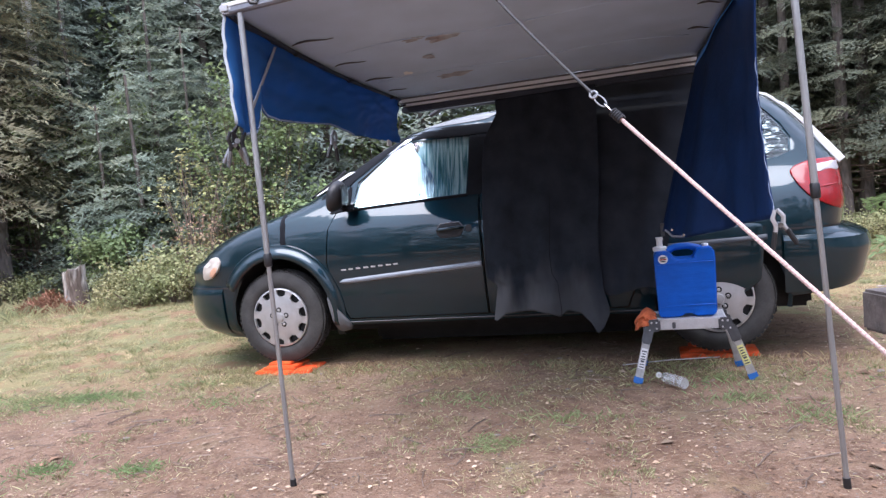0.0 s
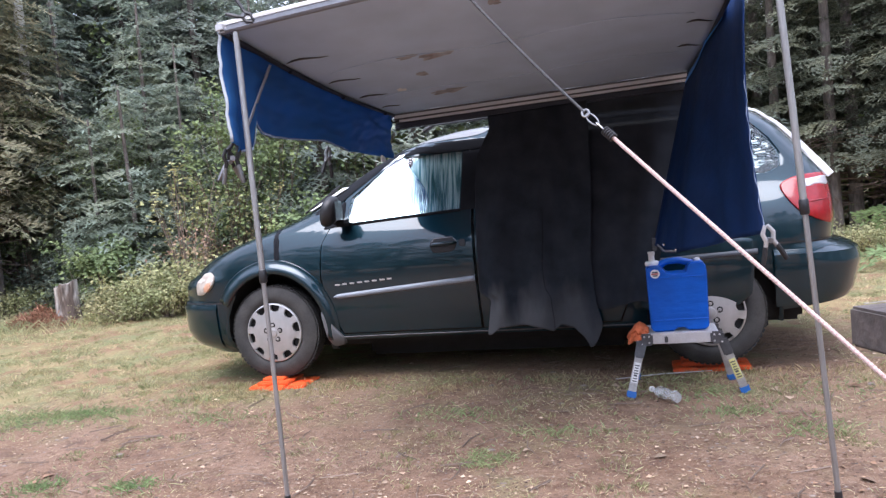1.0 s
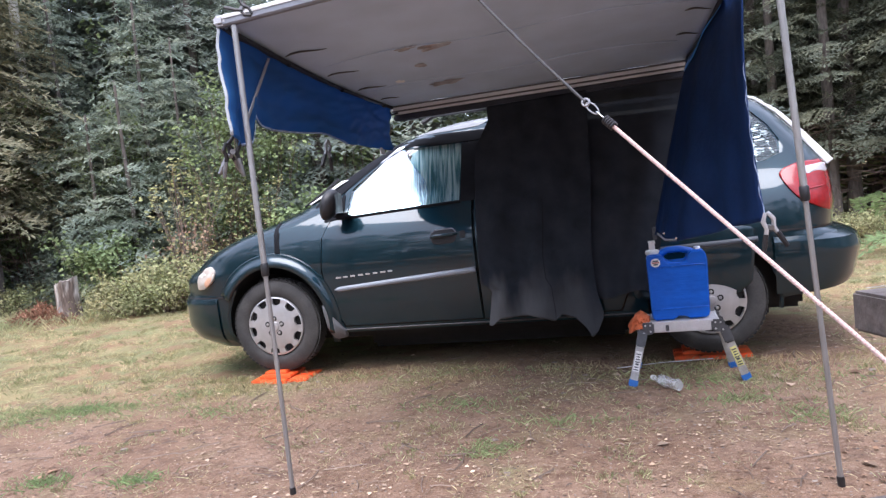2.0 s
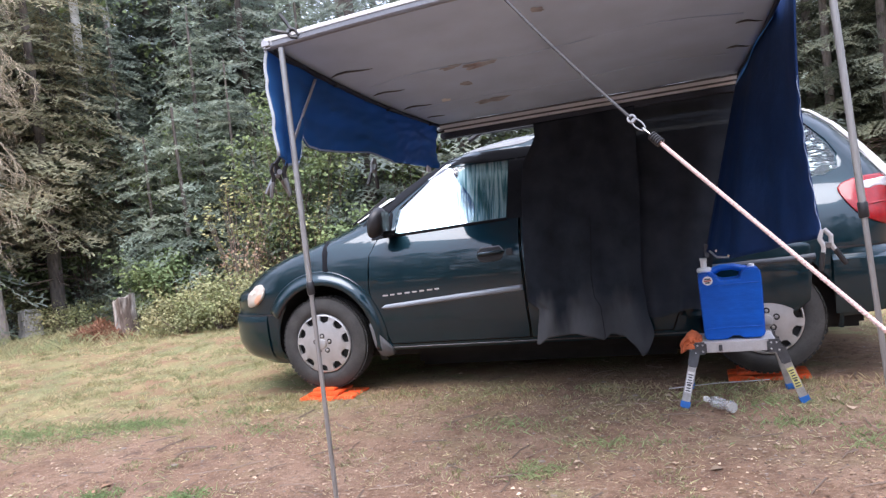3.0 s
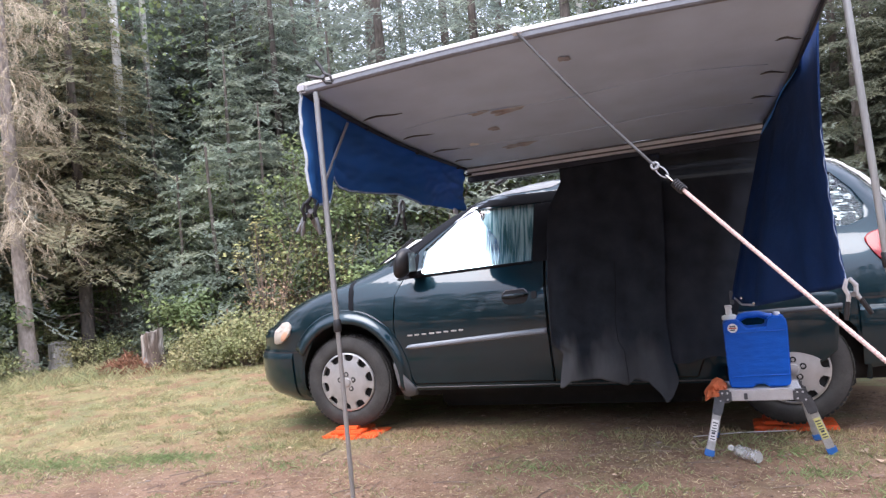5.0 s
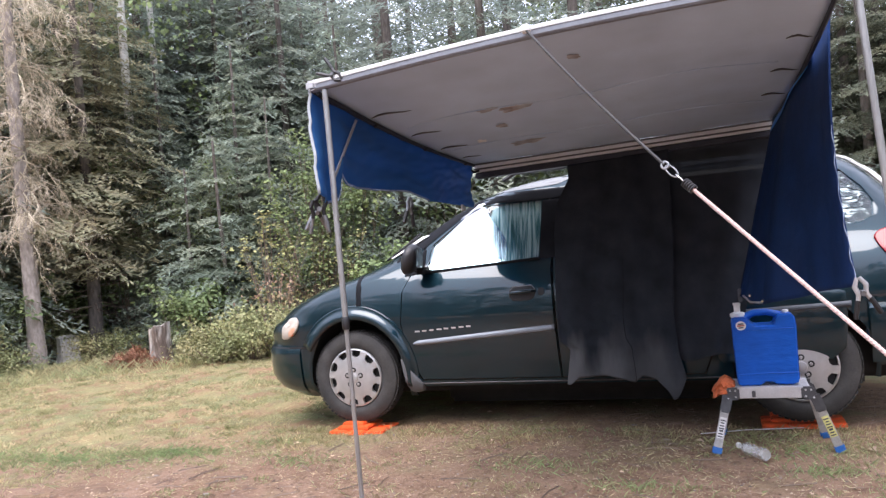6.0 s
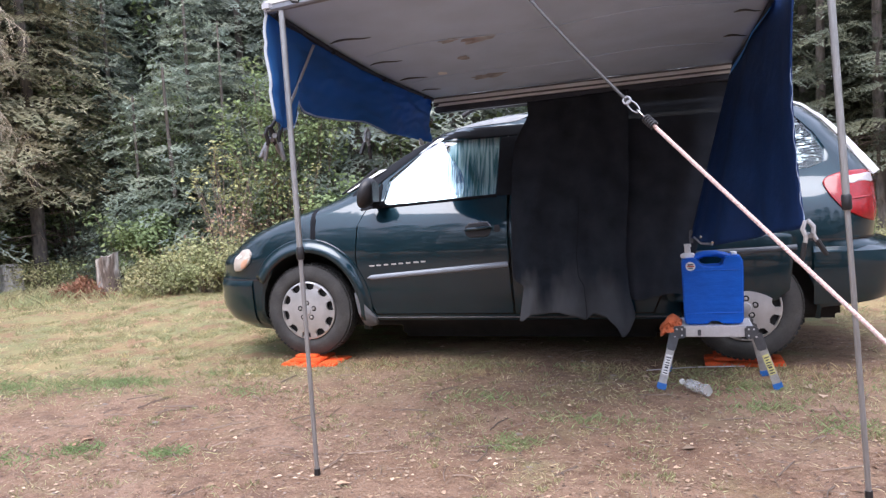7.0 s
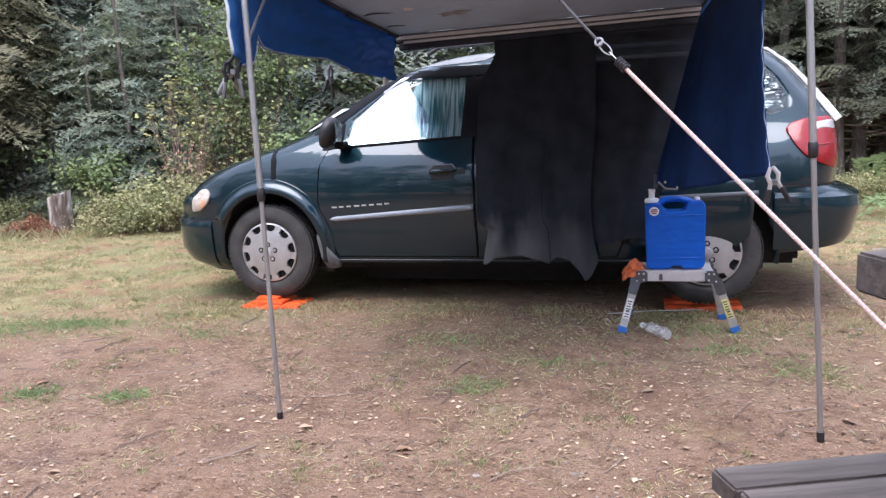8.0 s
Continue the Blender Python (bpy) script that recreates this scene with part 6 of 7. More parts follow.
# Deeper rows.
for row, (dist, stepb) in enumerate(((18.8, 5.0), (22.5, 7.0), (27.0, 9.0))):
    b = -27.0 + row
    while b < 62:
        if row and -4 < b < 21:
            b += stepb
            continue
        plant(rnd.choice((1, 3, 3)), b + rnd.uniform(-1, 1), dist + rnd.uniform(-1.2, 1.2), rnd.uniform(0.9, 1.15) * (1.0, 0.95, 0.85)[row], rnd.uniform(0, 360))
        b += stepb
for b in range(-26, 62, 4):
    if 23 < b < 52:
        plant(7, b + 2.2, 20.6 + 0.05 * (b % 9), 1.2, b * 41)
    plant(7, b + rnd.uniform(-1, 1), 24.8 + rnd.uniform(-1.0, 1.0), rnd.uniform(1.15, 1.3), rnd.uniform(0, 360))
# The wood goes on behind the sitting place: unseen trees added to darken reflections.
for b in range(70, 334, 6):
    plant(6, b, 20 + rnd.uniform(-1.5, 2.5), rnd.uniform(0.9, 1.1), rnd.uniform(0, 360))


# ---- stumps and the dead tree ----
def make_stump(x, y, r, h, seed, label, bark=M_STUMP):
    e = thing("tree_stump", label, "stump", (x, y, ground_z(x, y) - 0.02), "stumps at the wood's edge")
    b = bmesh.new()
    n, rows = 30, 10
    rings = []
    for j in range(rows + 1):
        t = j / rows
        rr = []
        for k in range(n):
            a = 2 * math.pi * k / n
            w = 1 + 0.10 * noise.noise(Vector((math.cos(a) * 2, math.sin(a) * 2, seed))) + 0.05 * noise.noise(Vector((math.cos(a) * 7, math.sin(a) * 7, seed + t)))
            rad = r * w * (1 + 0.35 * math.exp(-t * 6))
            top = h * (1 + 0.08 * math.sin(a + seed) + 0.05 * noise.noise(Vector((math.cos(a) * 3, math.sin(a) * 3, seed + 9))) + 0.07 * noise.noise(Vector((math.cos(a) * 9, math.sin(a) * 9, seed + 3))))
            rr.append(b.verts.new((rad * math.cos(a), rad * math.sin(a), top * t)))
        rings.append(rr)
    for p, q in zip(rings, rings[1:]):
        for k in range(n):
            b.faces.new((p[k], p[(k + 1) % n], q[(k + 1) % n], q[k]))
    part("stump_side", b, bark, e)
    b = bmesh.new()
    vs = [b.verts.new(v) for v in [(r * 0.99 * math.cos(2 * math.pi * k / n) * (1 + 0.10 * noise.noise(Vector((math.cos(2 * math.pi * k / n) * 2, math.sin(2 * math.pi * k / n) * 2, seed)))),
                                    r * 0.99 * math.sin(2 * math.pi * k / n) * (1 + 0.10 * noise.noise(Vector((math.cos(2 * math.pi * k / n) * 2, math.sin(2 * math.pi * k / n) * 2, seed)))), h * 0.90 + h * 0.07 * math.sin(2 * math.pi * k / n + seed)) for k in range(n)]]
    c = b.verts.new((0, 0, h * 0.88))
    for k in range(n):
        b.faces.new((vs[k], vs[(k + 1) % n], c))
    part("cut_face", b, M_CUT, e)


make_stump(-5.25, 4.05, 0.150, 0.60, 1.0, "pale weathered tree stump at the wood's edge")
make_stump(-7.75, 4.75, 0.165, 0.42, 5.0, "low whitish tree stump beside a dead tree", M_STUMPW)


def make_dead_tree():
    e = thing("dead_tree", "dead grey conifer hung with dry lichen-covered twigs", "tree", (-7.62, 4.0, ground_z(-7.6, 4.0)))
    part("trunk", trunk_bm(11.0, 0.128, 0.05, -0.012, 14, 3, 1.25), M_DEADBARK, e)
    rnd = random.Random(5)
    verts, faces = [], []

    def twig(p, d, L, r, depth):
        n = 5 if depth else 3
        pts = [p]
        cur = Vector(d).normalized()
        for k in range(n):
            cur = (cur + Vector((rnd.uniform(-0.55, 0.55), rnd.uniform(-0.55, 0.55), rnd.uniform(-0.62, 0.24)))).normalized()
            pts.append(pts[-1] + cur * (L / n))
        for k in range(n):
            a, c = pts[k], pts[k + 1]
            ra, rc = r * (1 - 0.75 * k / n), r * (1 - 0.75 * (k + 1) / n)
            ax = (c - a).normalized()
            s = ax.orthogonal().normalized()
            t = ax.cross(s)
            m = len(verts)
            for (q, w) in ((a, ra), (c, rc)):
                for g in range(3):
                    verts.append(q + s * (w * math.cos(2.094 * g)) + t * (w * math.sin(2.094 * g)))
            for g in range(3):
                faces.append((m + g, m + (g + 1) % 3, m + 3 + (g + 1) % 3, m + 3 + g))
        if depth:
            for k in range(1, n + 1):
                for _ in range(2):
                    twig(pts[k], cur + Vector((rnd.uniform(-1, 1), rnd.uniform(-1, 1), rnd.uniform(-0.9, 0.3))), L * rnd.uniform(0.25, 0.45), r * 0.5, depth - 1)

    z = 2.0
    while z < 6.6:
        a = rnd.random() * 6.283
        L = rnd.uniform(0.5, 1.2)
        twig(Vector((0.1 * math.cos(a) - 0.012 * z, 0.1 * math.sin(a), z)), (math.cos(a), math.sin(a), rnd.uniform(-0.35, 0.3)), L, 0.011, 2)
        z += 0.034
    ob = raw("twig_mass", verts, faces, M_LICHEN, e)
    ob["kind"] = "stuff"


make_dead_tree()


# ---- shrubs, saplings and ferns ----
def leaf(verts, faces, p, d, n, L, w):
    """One folded leaf: four corners, the middle pair raised off the fold."""
    d = d.normalized()
    s = d.cross(n)
    s = s.normalized() if s.length > 1e-5 else d.orthogonal().normalized()
    k = len(verts)
    verts.extend((p, p + d * (L * 0.5) + s * w + n * (0.12 * L), p + d * L, p + d * (L * 0.5) - s * w + n * (0.12 * L)))
    faces.append((k, k + 1, k + 2))
    faces.append((k, k + 2, k + 3))


def make_shrub(seed, r, h, leaves, size, material, label, stems=7, name="shrub", dry=0, loose=0.75):
    e = thing(name, label, "shrub", group="shrubs at the wood's edge")
    rnd = random.Random(seed)
    b = bmesh.new()
    tips = []
    for k in range(stems):
        a = 6.283 * (k + rnd.random()) / stems
        q = Vector((r * 0.75 * math.cos(a) * rnd.random() ** 0.5, r * 0.75 * math.sin(a) * rnd.random() ** 0.5, h * rnd.uniform(0.6, 1.0)))
        p = Vector((q.x * 0.15, q.y * 0.15, -0.05))
        mid = p.lerp(q, 0.5) + Vector((0, 0, 0.12 * h))
        tube(b, [p, mid, q], [0.012, 0.008, 0.003], 5)
        for t in (0.35, 0.55, 0.75, 0.9, 1.0):
            c = p.lerp(mid, t * 2) if t < 0.5 else mid.lerp(q, t * 2 - 1)
            tips.append((c, 0.14 + 0.20 * r * (1.15 - t)))
    part("branchwork", b, M_TWIG, e)["kind"] = "stuff"
    verts, faces = [], []
    for _ in range(leaves):
        c, spread = rnd.choice(tips)
        g = Vector((rnd.gauss(0, 1), rnd.gauss(0, 1), rnd.gauss(0, 0.7)))
        p = c + g * spread * loose
        if p.z < 0.02:
            p.z = 0.02 + 0.2 * rnd.random()
        out = Vector((g.x, g.y, 0.6 + rnd.random() + (1.6 if dry else 0.0))) + Vector((p.x, p.y, 0)) * 0.6
        n = (out.normalized() + Vector((rnd.uniform(-0.5, 0.5), rnd.uniform(-0.5, 0.5), rnd.uniform(-0.2, 0.5)))).normalized()
        d = Vector((rnd.uniform(-1, 1), rnd.uniform(-1, 1), rnd.uniform(-0.7, 0.3)))
        leaf(verts, faces, p, d, n, size * rnd.uniform(0.6, 1.3), size * 0.33)
    raw("foliage", verts, faces, material, e)
    if dry:
        # Withered leaves on the lower shoots.
        verts, faces = [], []
        low = [q for q in tips if q[0].z < 0.55 * h]
        for _ in range(dry):
            c, spread = low[int(len(low) * rnd.random() ** 2)]
            p = c + Vector((rnd.gauss(0, 0.6), rnd.gauss(0, 0.6), rnd.gauss(0, 0.5))) * spread
            d = Vector((rnd.uniform(-1, 1), rnd.uniform(-1, 1), rnd.uniform(-1.0, 0.1)))
            leaf(verts, faces, p, d, Vector((rnd.uniform(-1, 1), rnd.uniform(-1, 1), 0.8)).normalized(), size * rnd.uniform(0.5, 1.0), size * 0.3)
        raw("dry_foliage", verts, faces, M_PINKLEAF, e)["label"] = "withered pinkish leaves"
    return e


SHRUBS = [
    make_shrub(21, 0.95, 0.85, 1250, 0.076, M_SHRUB, "low yellow-green leafy shrub at the wood's edge", 20, loose=0.5),
    make_shrub(22, 0.95, 2.2, 470, 0.080, M_SHRUBY, "tall thin shrub with yellowing leaves", 16, dry=210, loose=0.5),
    make_shrub(23, 0.85, 1.5, 950, 0.085, M_SAPL, "green leafy sapling at the wood's edge", 7),
    make_shrub(24, 1.0, 0.42, 3000, 0.05, M_SHRUB, "mat of low green weeds along the turf's edge", 16),
    make_shrub(25, 1.2, 3.6, 2300, 0.085, M_SAPL, "slender young broadleaf tree with pale green leaves", 14, loose=0.5),
    make_shrub(26, 1.1, 1.7, 1000, 0.115, M_SAPL, "dark leafy undergrowth deep in the wood", 6),
]
taken = [False] * len(SHRUBS)


def set_shrub(k, bearing, dist, size):
    x, y = spot(bearing, dist)
    m = pose(x, y, ground_z(x, y), 0, 0, (bearing * 53) % 360)
    if not taken[k]:
        taken[k] = True
        SHRUBS[k].matrix_basis = m @ Matrix.Diagonal((size, size, size, 1))
    else:
        copy_thing(SHRUBS[k], m).scale = (size, size, size)


for k, bb, d, s in ((1, 33.0, 12.3, 0.95), (1, 30.6, 12.9, 0.9), (0, 38.0, 11.7, 0.55), (0, 36.2, 11.5, 0.8), (0, 34.6, 11.1, 0.6), (0, 33.0, 11.4, 0.85), (0, 31.6, 11.0, 0.55), (0, 30.0, 11.4, 0.9), (3, 37.0, 11.3, 0.8), (3, 44.2, 14.0, 0.9),
                    (2, 39.4, 13.0, 0.9), (1, 27.6, 12.8, 0.8), (0, 27.0, 12.0, 1.0), (2, 25.0, 12.6, 1.1), (2, 45.0, 15.2, 1.0), (3, 46.6, 15.4, 0.9), (3, 51.5, 12.9, 0.8), (0, 52.5, 13.0, 0.9), (2, 50.0, 14.0, 1.1),
                    (0, 48.0, 14.8, 0.9), (4, 29.4, 12.9, 0.95), (4, 36.8, 14.6, 0.9), (4, 42.6, 15.0, 1.0), (2, 37.4, 13.0, 0.9), (2, 47.2, 15.6, 1.0), (4, 26.5, 14.0, 1.1), (2, 22.0, 13.0, 1.2), (0, 19.0, 12.5, 1.1), (2, 14.0, 13.0, 1.2), (0, 9.0, 13.0, 1.2), (2, 3.0, 13.4, 1.3), (2, -3.0, 13.0, 1.2), (0, -8.0, 12.6, 0.8),
                    (0, -11.0, 12.6, 0.6), (3, -13.0, 12.4, 0.8), (0, -17.5, 12.8, 0.7), (3, -16.0, 12.2, 0.8), (0, -22.5, 12.2, 1.0), (4, 36.5, 16.5, 1.4), (4, 20.0, 15.5, 1.5),
                    (0, 55.5, 13.5, 1.1), (2, 58.0, 14.0, 1.2)):
    set_shrub(k, bb, d, s)
# Undergrowth deeper in the wood.
rnd = random.Random(77)
for bb in range(-26, 62, 3):
    set_shrub(5, bb + rnd.uniform(-1, 1), rnd.uniform(16.5, 20.0), rnd.uniform(1.1, 1.7))
    set_shrub(5, bb + rnd.uniform(-1, 1), rnd.uniform(22.0, 27.0), rnd.uniform(1.5, 2.3))

# Birches in the wood.
for bb, d, r in ((41.8, 15.3, 0.105), (39.9, 16.4, 0.085), (8.0, 18.0, 0.10)):
    x, y = spot(bb, d)
    e = thing("birch_tree", "slim white-barked birch standing among the firs", "tree", (x, y, ground_z(x, y)), "birches in the wood")
    part("trunk", trunk_bm(13.0, r, 0.04, 0.004, 10, int(bb)), M_BIRCH, e)
    verts, faces = [], []
    for _ in range(1500):
        z = rnd.uniform(5.5, 12.5)
        p = Vector((rnd.gauss(0, 0.9), rnd.gauss(0, 0.9), z))
        leaf(verts, faces, p, Vector((rnd.uniform(-1, 1), rnd.uniform(-1, 1), -0.6)), Vector((rnd.uniform(-1, 1), rnd.uniform(-1, 1), 0.6)).normalized(), 0.11, 0.045)
    raw("crown", verts, faces, M_SAPL, e)


def make_fern(x, y, size, seed):
    e = thing("fir_sapling_bough", "pale green low fir bough reaching over the turf", "branch", (x, y, ground_z(x, y)), "low boughs beside the van")
    r2 = random.Random(seed)
    verts, faces = [], []
    for k in range(7):
        fan(r2, verts, faces, Vector((0, 0, 0.15 + 0.09 * k)), radians(150 + 50 * k) + r2.random(), size * r2.uniform(0.7, 1.1), 0.25, 0.085, 0.08)
    raw("needles", verts, faces, M_FERN, e)
    part("stem", tube(bmesh.new(), [(0, 0, -0.05), (0, 0.02, 0.8)], [0.02, 0.01], 6), M_BARK, e)


make_fern(5.75, 5.3, 0.85, 4)
make_fern(6.6, 6.2, 0.9, 9)


# Brown needle heap by the stump.
verts, faces = [], []
rnd = random.Random(31)
for _ in range(1500):
    a, q = rnd.random() * 6.283, rnd.random() ** 0.7
    x, y = 0.55 * q * math.cos(a), 0.30 * q * math.sin(a)
    z = max(0.0, 0.30 * (1 - q)) * rnd.random() + 0.01
    leaf(verts, faces, Vector((x, y, z)), Vector((rnd.uniform(-1, 1), rnd.uniform(-1, 1), rnd.uniform(-0.2, 0.9))), Vector((rnd.uniform(-1, 1), rnd.uniform(-1, 1), 1)).normalized(), rnd.uniform(0.05, 0.14), 0.008)
heap = raw("brown_branch_heap", verts, faces, M_BROWNN)
heap.location = (-5.58, 3.90, ground_z(-5.65, 3.9))
tagged(heap, "heap of dead rust-brown conifer twigs beside the stump", "branches", kind="stuff")


# ---- turf, weeds, stones and litter ----
def turfness(x, y):
    """How grassy the ground is, 0 to 1."""
    e = y - 0.42 * x + 2.0 * noise.noise(Vector((x * 0.8, y * 0.8, 7)))
    t = min(1.0, max(0.0, (e + 0.9) / 1.6))
    return t


GREEN_SPOTS = ((-1.75, -0.82, 0.55, 0.12), (-1.20, -0.62, 0.35, 0.08), (-2.6, -0.9, 0.5, 0.2), (-0.30, -2.0, 0.10, 0.07), (-0.62, -2.2, 0.2, 0.1), (-0.5, -0.32, 0.22, 0.07), (0.0, -0.8, 0.25, 0.10), (2.13, -1.17, 0.22, 0.07), (1.86, -1.56, 0.10, 0.07), (3.39, -1.1, 0.16, 0.09), (3.06, -0.8, 0.14, 0.06), (2.95, -0.45, 0.25, 0.13),
               (0.18, -1.95, 0.09, 0.05), (2.75, -0.2, 0.2, 0.15), (3.5, -0.35, 0.4, 0.15), (1.2, -0.05, 0.7, 0.08), (1.55, -0.85, 0.25, 0.08), (4.4, 0.6, 0.5, 0.3))


def blades(name, label, count, picker, hmin, hmax, w, material, seed, lean=0.5):
    rnd = random.Random(seed)
    verts, faces = [], []
    tries = 0
    while len(faces) < count and tries < count * 12:
        tries += 1
        spot_ = picker(rnd)
        if spot_ is None:
            continue
        x, y = spot_
        if -0.75 < x < 3.85 and 0.1 < y < 2.0:
            continue
        z = ground_z(x, y) - 0.004
        h = rnd.uniform(hmin, hmax)
        a = rnd.random() * 6.283
        ca, sa = math.cos(a) * w, math.sin(a) * w
        lx, ly = rnd.gauss(0, lean) * h, rnd.gauss(0, lean) * h
        k = len(verts)
        verts.extend(((x - ca, y - sa, z), (x + ca, y + sa, z), (x + lx * 0.4 + ca * 0.7, y + ly * 0.4 + sa * 0.7, z + h * 0.6), (x + lx, y + ly, z + h)))
        faces.append((k, k + 1, k + 2))
        faces.append((k, k + 2, k + 3))
    ob = raw(name, verts, faces, material)
    tagged(ob, label, "grass", kind="stuff")
    return ob


def pick_turf(rnd):
    # More blades where the clearing lies close by.
    bearing, dist = rnd.uniform(-20, 54), 2.2 + 10.5 * rnd.random() ** 1.25
    x, y = spot(bearing, dist)
    if rnd.random() > turfness(x, y) * (0.12 + 1.5 * max(0, noise.noise(Vector((x * 1.7, y * 1.7, 2))) + 0.7 * noise.noise(Vector((x * 4.5, y * 4.5, 6))) + 0.25)):
        return None
    return x, y


def pick_sparse(rnd):
    bearing, dist = rnd.uniform(-20, 50), 1.6 + 5.5 * rnd.random()
    x, y = spot(bearing, dist)
    if noise.noise(Vector((x * 2.3, y * 2.3, 5))) + 0.35 * noise.noise(Vector((x * 7, y * 7, 5))) < 0.08:
        return None
    return x, y


def pick_green(rnd):
    cx, cy, rx, ry = rnd.choice(GREEN_SPOTS + GREEN_SPOTS[:3] * 3)
    x, y = rnd.gauss(cx, rx * 0.75), rnd.gauss(cy, ry * 0.95)
    return x, y


blades("turf_grass", "short dry yellow-green turf", 52000, pick_turf, 0.008, 0.032, 0.0018, M_GRASS, 3, 1.2)
blades("straw_grass", "flattened straw-coloured dead grass", 36000, pick_turf, 0.008, 0.030, 0.0017, M_STRAW, 4, 1.6)
blades("sparse_grass", "thin dry grass scattered over bare dirt", 12000, pick_sparse, 0.006, 0.026, 0.0013, M_GRASS, 5, 1.0)
def pick_band(rnd):
    x, y = rnd.uniform(-0.6, 4.8), -1.5 + 1.9 * rnd.random() ** 0.7
    if noise.noise(Vector((x * 2.6, y * 2.6, 9))) < rnd.uniform(-0.45, 0.35):
        return None
    return x, y


blades("verge_grass", "short dull olive grass beside the van", 8000, pick_band, 0.006, 0.022, 0.0013, M_DRY, 12, 0.9)
def pick_edge(rnd):
    x, y = rnd.uniform(-0.7, 4.3), 0.10 - 0.55 * rnd.random() ** 1.4
    if noise.noise(Vector((x * 3.1, y * 5, 4))) < rnd.uniform(-0.5, 0.3):
        return None
    return x, y


blades("tufted_grass", "longer dull grass tufts along the van's foot", 6000, pick_edge, 0.015, 0.055, 0.0011, M_DRY, 14, 0.45)
blades("green_weeds", "patches of fresh green grass", 16000, pick_green, 0.010, 0.040, 0.0018, M_GRASSG, 6, 0.9)
blades("edge_weeds", "tall weeds along the wood's edge", 13000, lambda r: spot(r.uniform(22, 56), 11.0 + 2.4 * r.random() ** 0.7), 0.03, 0.17, 0.0042, M_GRASS, 8, 0.7)


def pick_litter(rnd):
    x, y = spot(rnd.uniform(-22, 50), 1.6 + 5.2 * rnd.random())
    if noise.noise(Vector((x * 1.6, y * 1.6, 15))) + 0.5 * noise.noise(Vector((x * 6, y * 6, 2))) < rnd.uniform(-0.5, 0.4):
        return None
    return x, y


blades("straw_litter", "dead straw and grass bits lying on the dirt", 20000, pick_litter, 0.004, 0.014, 0.0014, M_STRAW, 19, 2.4)


def scatter(name, label, category, count, size, material, seed, flat, dmax=6.5):
    rnd = random.Random(seed)
    verts, faces = [], []
    for _ in range(count):
        bearing, dist = rnd.uniform(-22, 50), 1.7 + (dmax - 1.7) * rnd.random() ** 1.1
        x, y = spot(bearing, dist)
        r = size * min(2.2, rnd.lognormvariate(0, 0.5))
        z = ground_z(x, y)
        k = len(verts)
        a0 = rnd.random() * 6.283
        if flat:
            d = Vector((math.cos(a0), math.sin(a0), rnd.uniform(-0.05, 0.18)))
            n = Vector((rnd.uniform(-0.4, 0.4), rnd.uniform(-0.4, 0.4), 1)).normalized()
            leaf(verts, faces, Vector((x, y, z + 0.006)), d, n, r * 2, r * 0.7)
        else:
            st = rnd.uniform(0.6, 1.0)
            for ring_, (q, h) in enumerate(((1.0, -0.2), (0.85, 0.35), (0.4, 0.6))):
                for g in range(6):
                    a = a0 + 6.283 * g / 6
                    w = q * r * rnd.uniform(0.8, 1.15)
                    verts.append((x + w * math.cos(a), y + w * st * math.sin(a), z + h * r * 0.55))
            for ring_ in range(2):
                for g in range(6):
                    i, j = k + ring_ * 6 + g, k + ring_ * 6 + (g + 1) % 6
                    faces.append((i, j, j + 6, i + 6))
            faces.append(tuple(k + 12 + g for g in range(6)))
    tagged(raw(name, verts, faces, material), label, category, kind="stuff")


scatter("pebbles", "small grey and tan pebbles strewn over the dirt", "stones", 3600, 0.0042, M_PEBBLE, 41, False)
scatter("pale_pebbles", "small pale chips of stone in the dirt", "stones", 700, 0.0036, M_PALESTONE, 46, False)
scatter("dirt_clods", "dark crumbs and clods of loose soil", "soil", 8000, 0.0046, M_CLOD, 47, False)
scatter("gravel_stones", "larger pale stones lying on the dirt", "stones", 100, 0.012, M_PALESTONE, 42, False)
scatter("leaf_litter", "fallen tan and brown leaves on the dirt", "leaves", 6500, 0.0070, M_LITTER, 43, True)
scatter("big_leaves", "dry pale fallen leaves", "leaves", 150, 0.017, M_LITTER, 44, True)


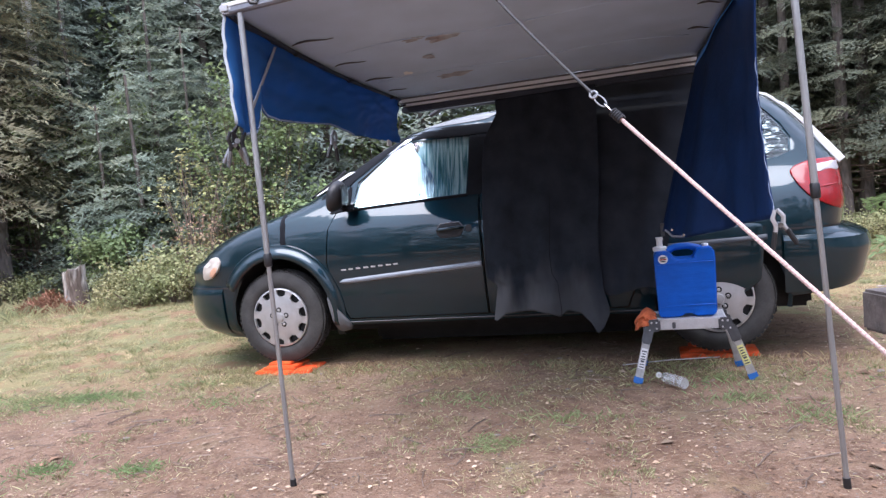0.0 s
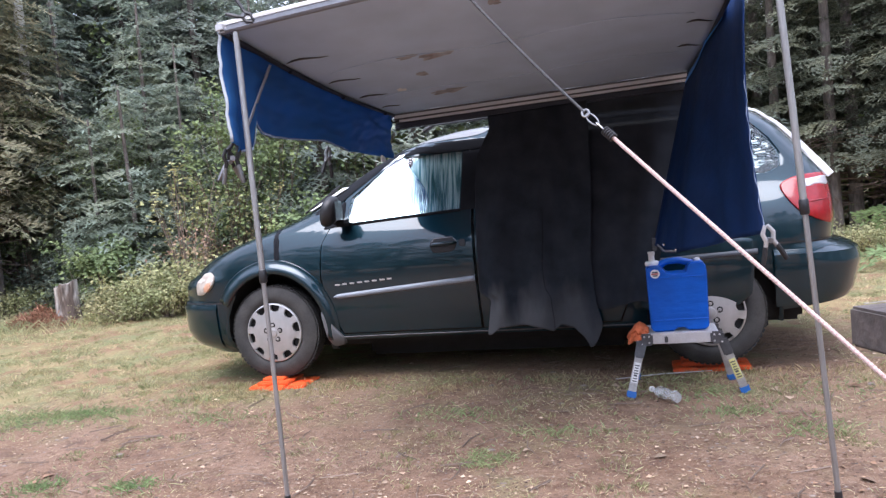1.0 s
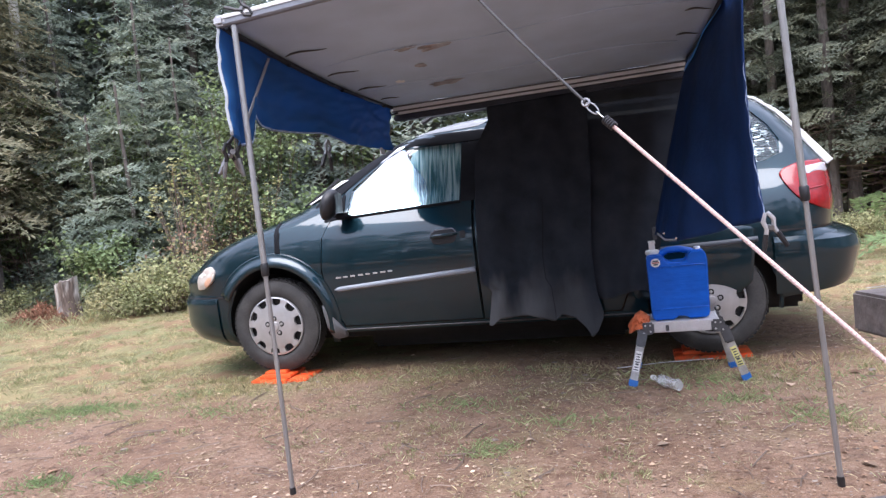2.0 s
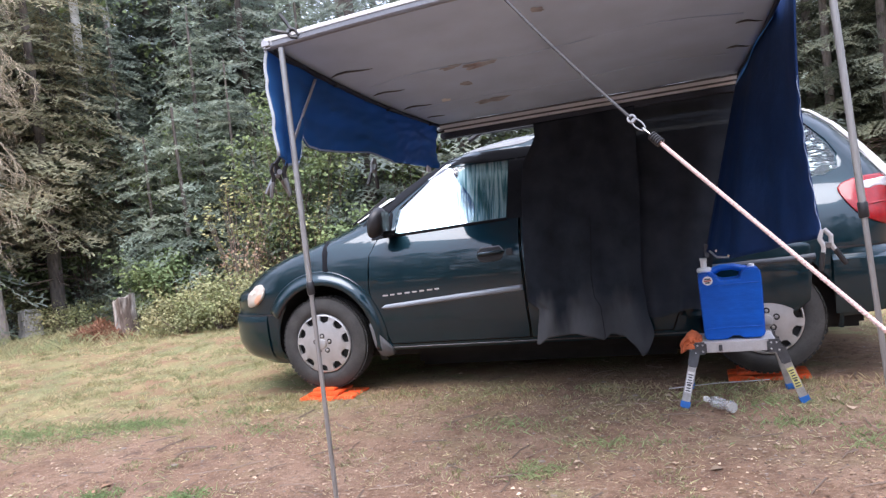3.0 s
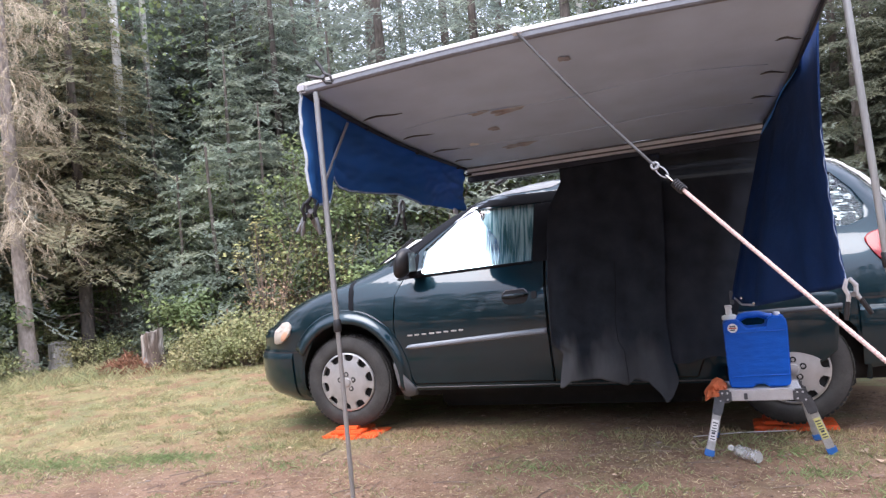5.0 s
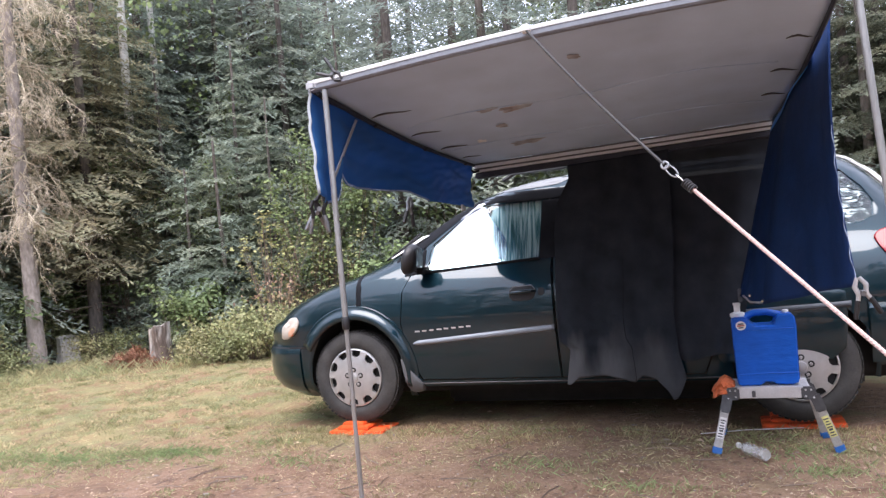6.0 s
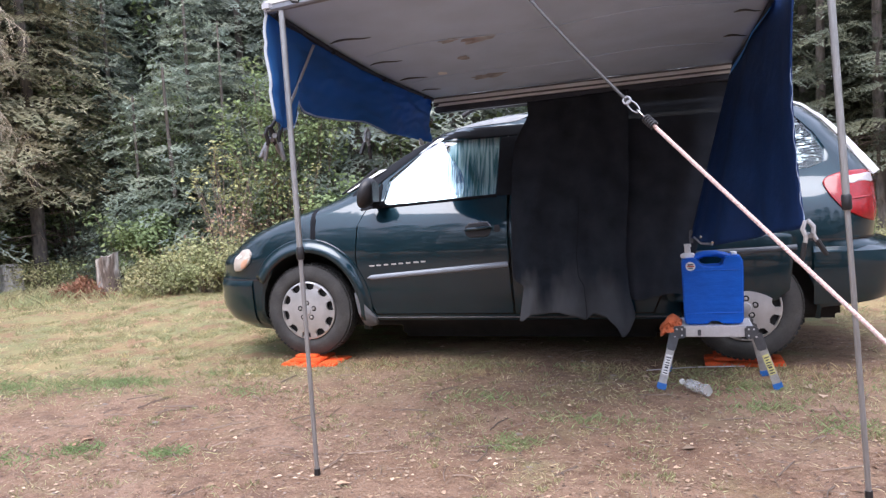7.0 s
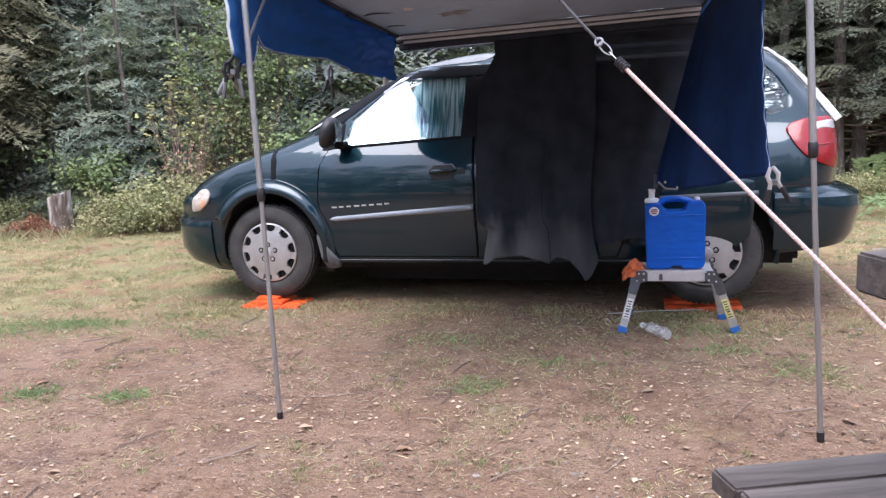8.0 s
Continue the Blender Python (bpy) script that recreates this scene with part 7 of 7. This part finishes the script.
def tussocks(name, label, clumps, picker, count, spread, hmin, hmax, material, seed):
    """Clumps of grass: blades that lean outwards from a common root."""
    rnd = random.Random(seed)
    verts, faces = [], []
    made = tries = 0
    while made < clumps and tries < clumps * 14:
        tries += 1
        at = picker(rnd)
        if at is None or (-0.75 < at[0] < 3.85 and 0.1 < at[1] < 2.0):
            continue
        made += 1
        r, top = spread * rnd.uniform(0.5, 1.4), rnd.uniform(hmin, hmax)
        for _ in range(int(count * rnd.uniform(0.6, 1.3))):
            a, q = rnd.random() * 6.283, rnd.random() ** 0.6
            x, y = at[0] + r * q * math.cos(a), at[1] + r * q * math.sin(a)
            z, h = ground_z(x, y) - 0.004, top * rnd.uniform(0.5, 1.1) * (1.15 - 0.5 * q)
            lean, b = h * (0.25 + 0.7 * q), a + rnd.gauss(0, 0.7)
            lx, ly, w = lean * math.cos(b), lean * math.sin(b), rnd.uniform(0.0011, 0.0019)
            ca, sa = -math.sin(b) * w, math.cos(b) * w
            k = len(verts)
            verts.extend(((x - ca, y - sa, z), (x + ca, y + sa, z), (x + lx * 0.4 + ca * 0.7, y + ly * 0.4 + sa * 0.7, z + h * 0.65), (x + lx, y + ly, z + h)))
            faces.extend(((k, k + 1, k + 2), (k, k + 2, k + 3)))
    tagged(raw(name, verts, faces, material), label, "grass", kind="stuff")


tussocks("turf_tussocks", "clumps of dull green turf grass", 2300, pick_turf, 26, 0.06, 0.015, 0.048, M_GRASSD, 61)
tussocks("yellow_tussocks", "clumps of yellowed turf grass", 1500, pick_turf, 26, 0.06, 0.02, 0.055, M_GRASS, 62)
tussocks("straw_tussocks", "clumps of bleached straw", 1100, pick_turf, 24, 0.06, 0.015, 0.05, M_STRAW, 65)
tussocks("dirt_tussocks", "small olive grass tufts in the dirt", 330, pick_sparse, 22, 0.035, 0.012, 0.035, M_GRASSD, 63)
tussocks("verge_tussocks", "olive grass tufts beside the van", 150, pick_band, 26, 0.045, 0.014, 0.036, M_GRASSD, 64)
rnd = random.Random(45)
verts, faces = [], []
for _ in range(460):
    x, y = spot(rnd.uniform(-22, 50), rnd.uniform(1.7, 6.0))
    L, a = 0.03 + 0.22 * rnd.random() ** 2.5, rnd.random() * 6.283
    w = rnd.uniform(0.0010, 0.0022) + 0.010 * max(0.0, L - 0.10)
    z = ground_z(x, y) + 0.005
    k = len(verts)
    d, s = Vector((math.cos(a), math.sin(a), 0)), Vector((-math.sin(a), math.cos(a), 0))
    p, q = Vector((x, y, z)), Vector((x, y, z)) + d * L
    m = p.lerp(q, 0.5) + s * (0.1 * L * rnd.uniform(-1, 1)) + Vector((0, 0, 0.004))
    for c in (p, m, q):
        verts.extend((c - s * w, c + Vector((0, 0, 2 * w)), c + s * w))
    for t in (0, 3):
        faces.append((k + t, k + t + 3, k + t + 4, k + t + 1))
        faces.append((k + t + 1, k + t + 4, k + t + 5, k + t + 2))
tagged(raw("fallen_twigs", verts, faces, M_TWIG), "small dry twigs scattered over the dirt", "twigs", kind="stuff")
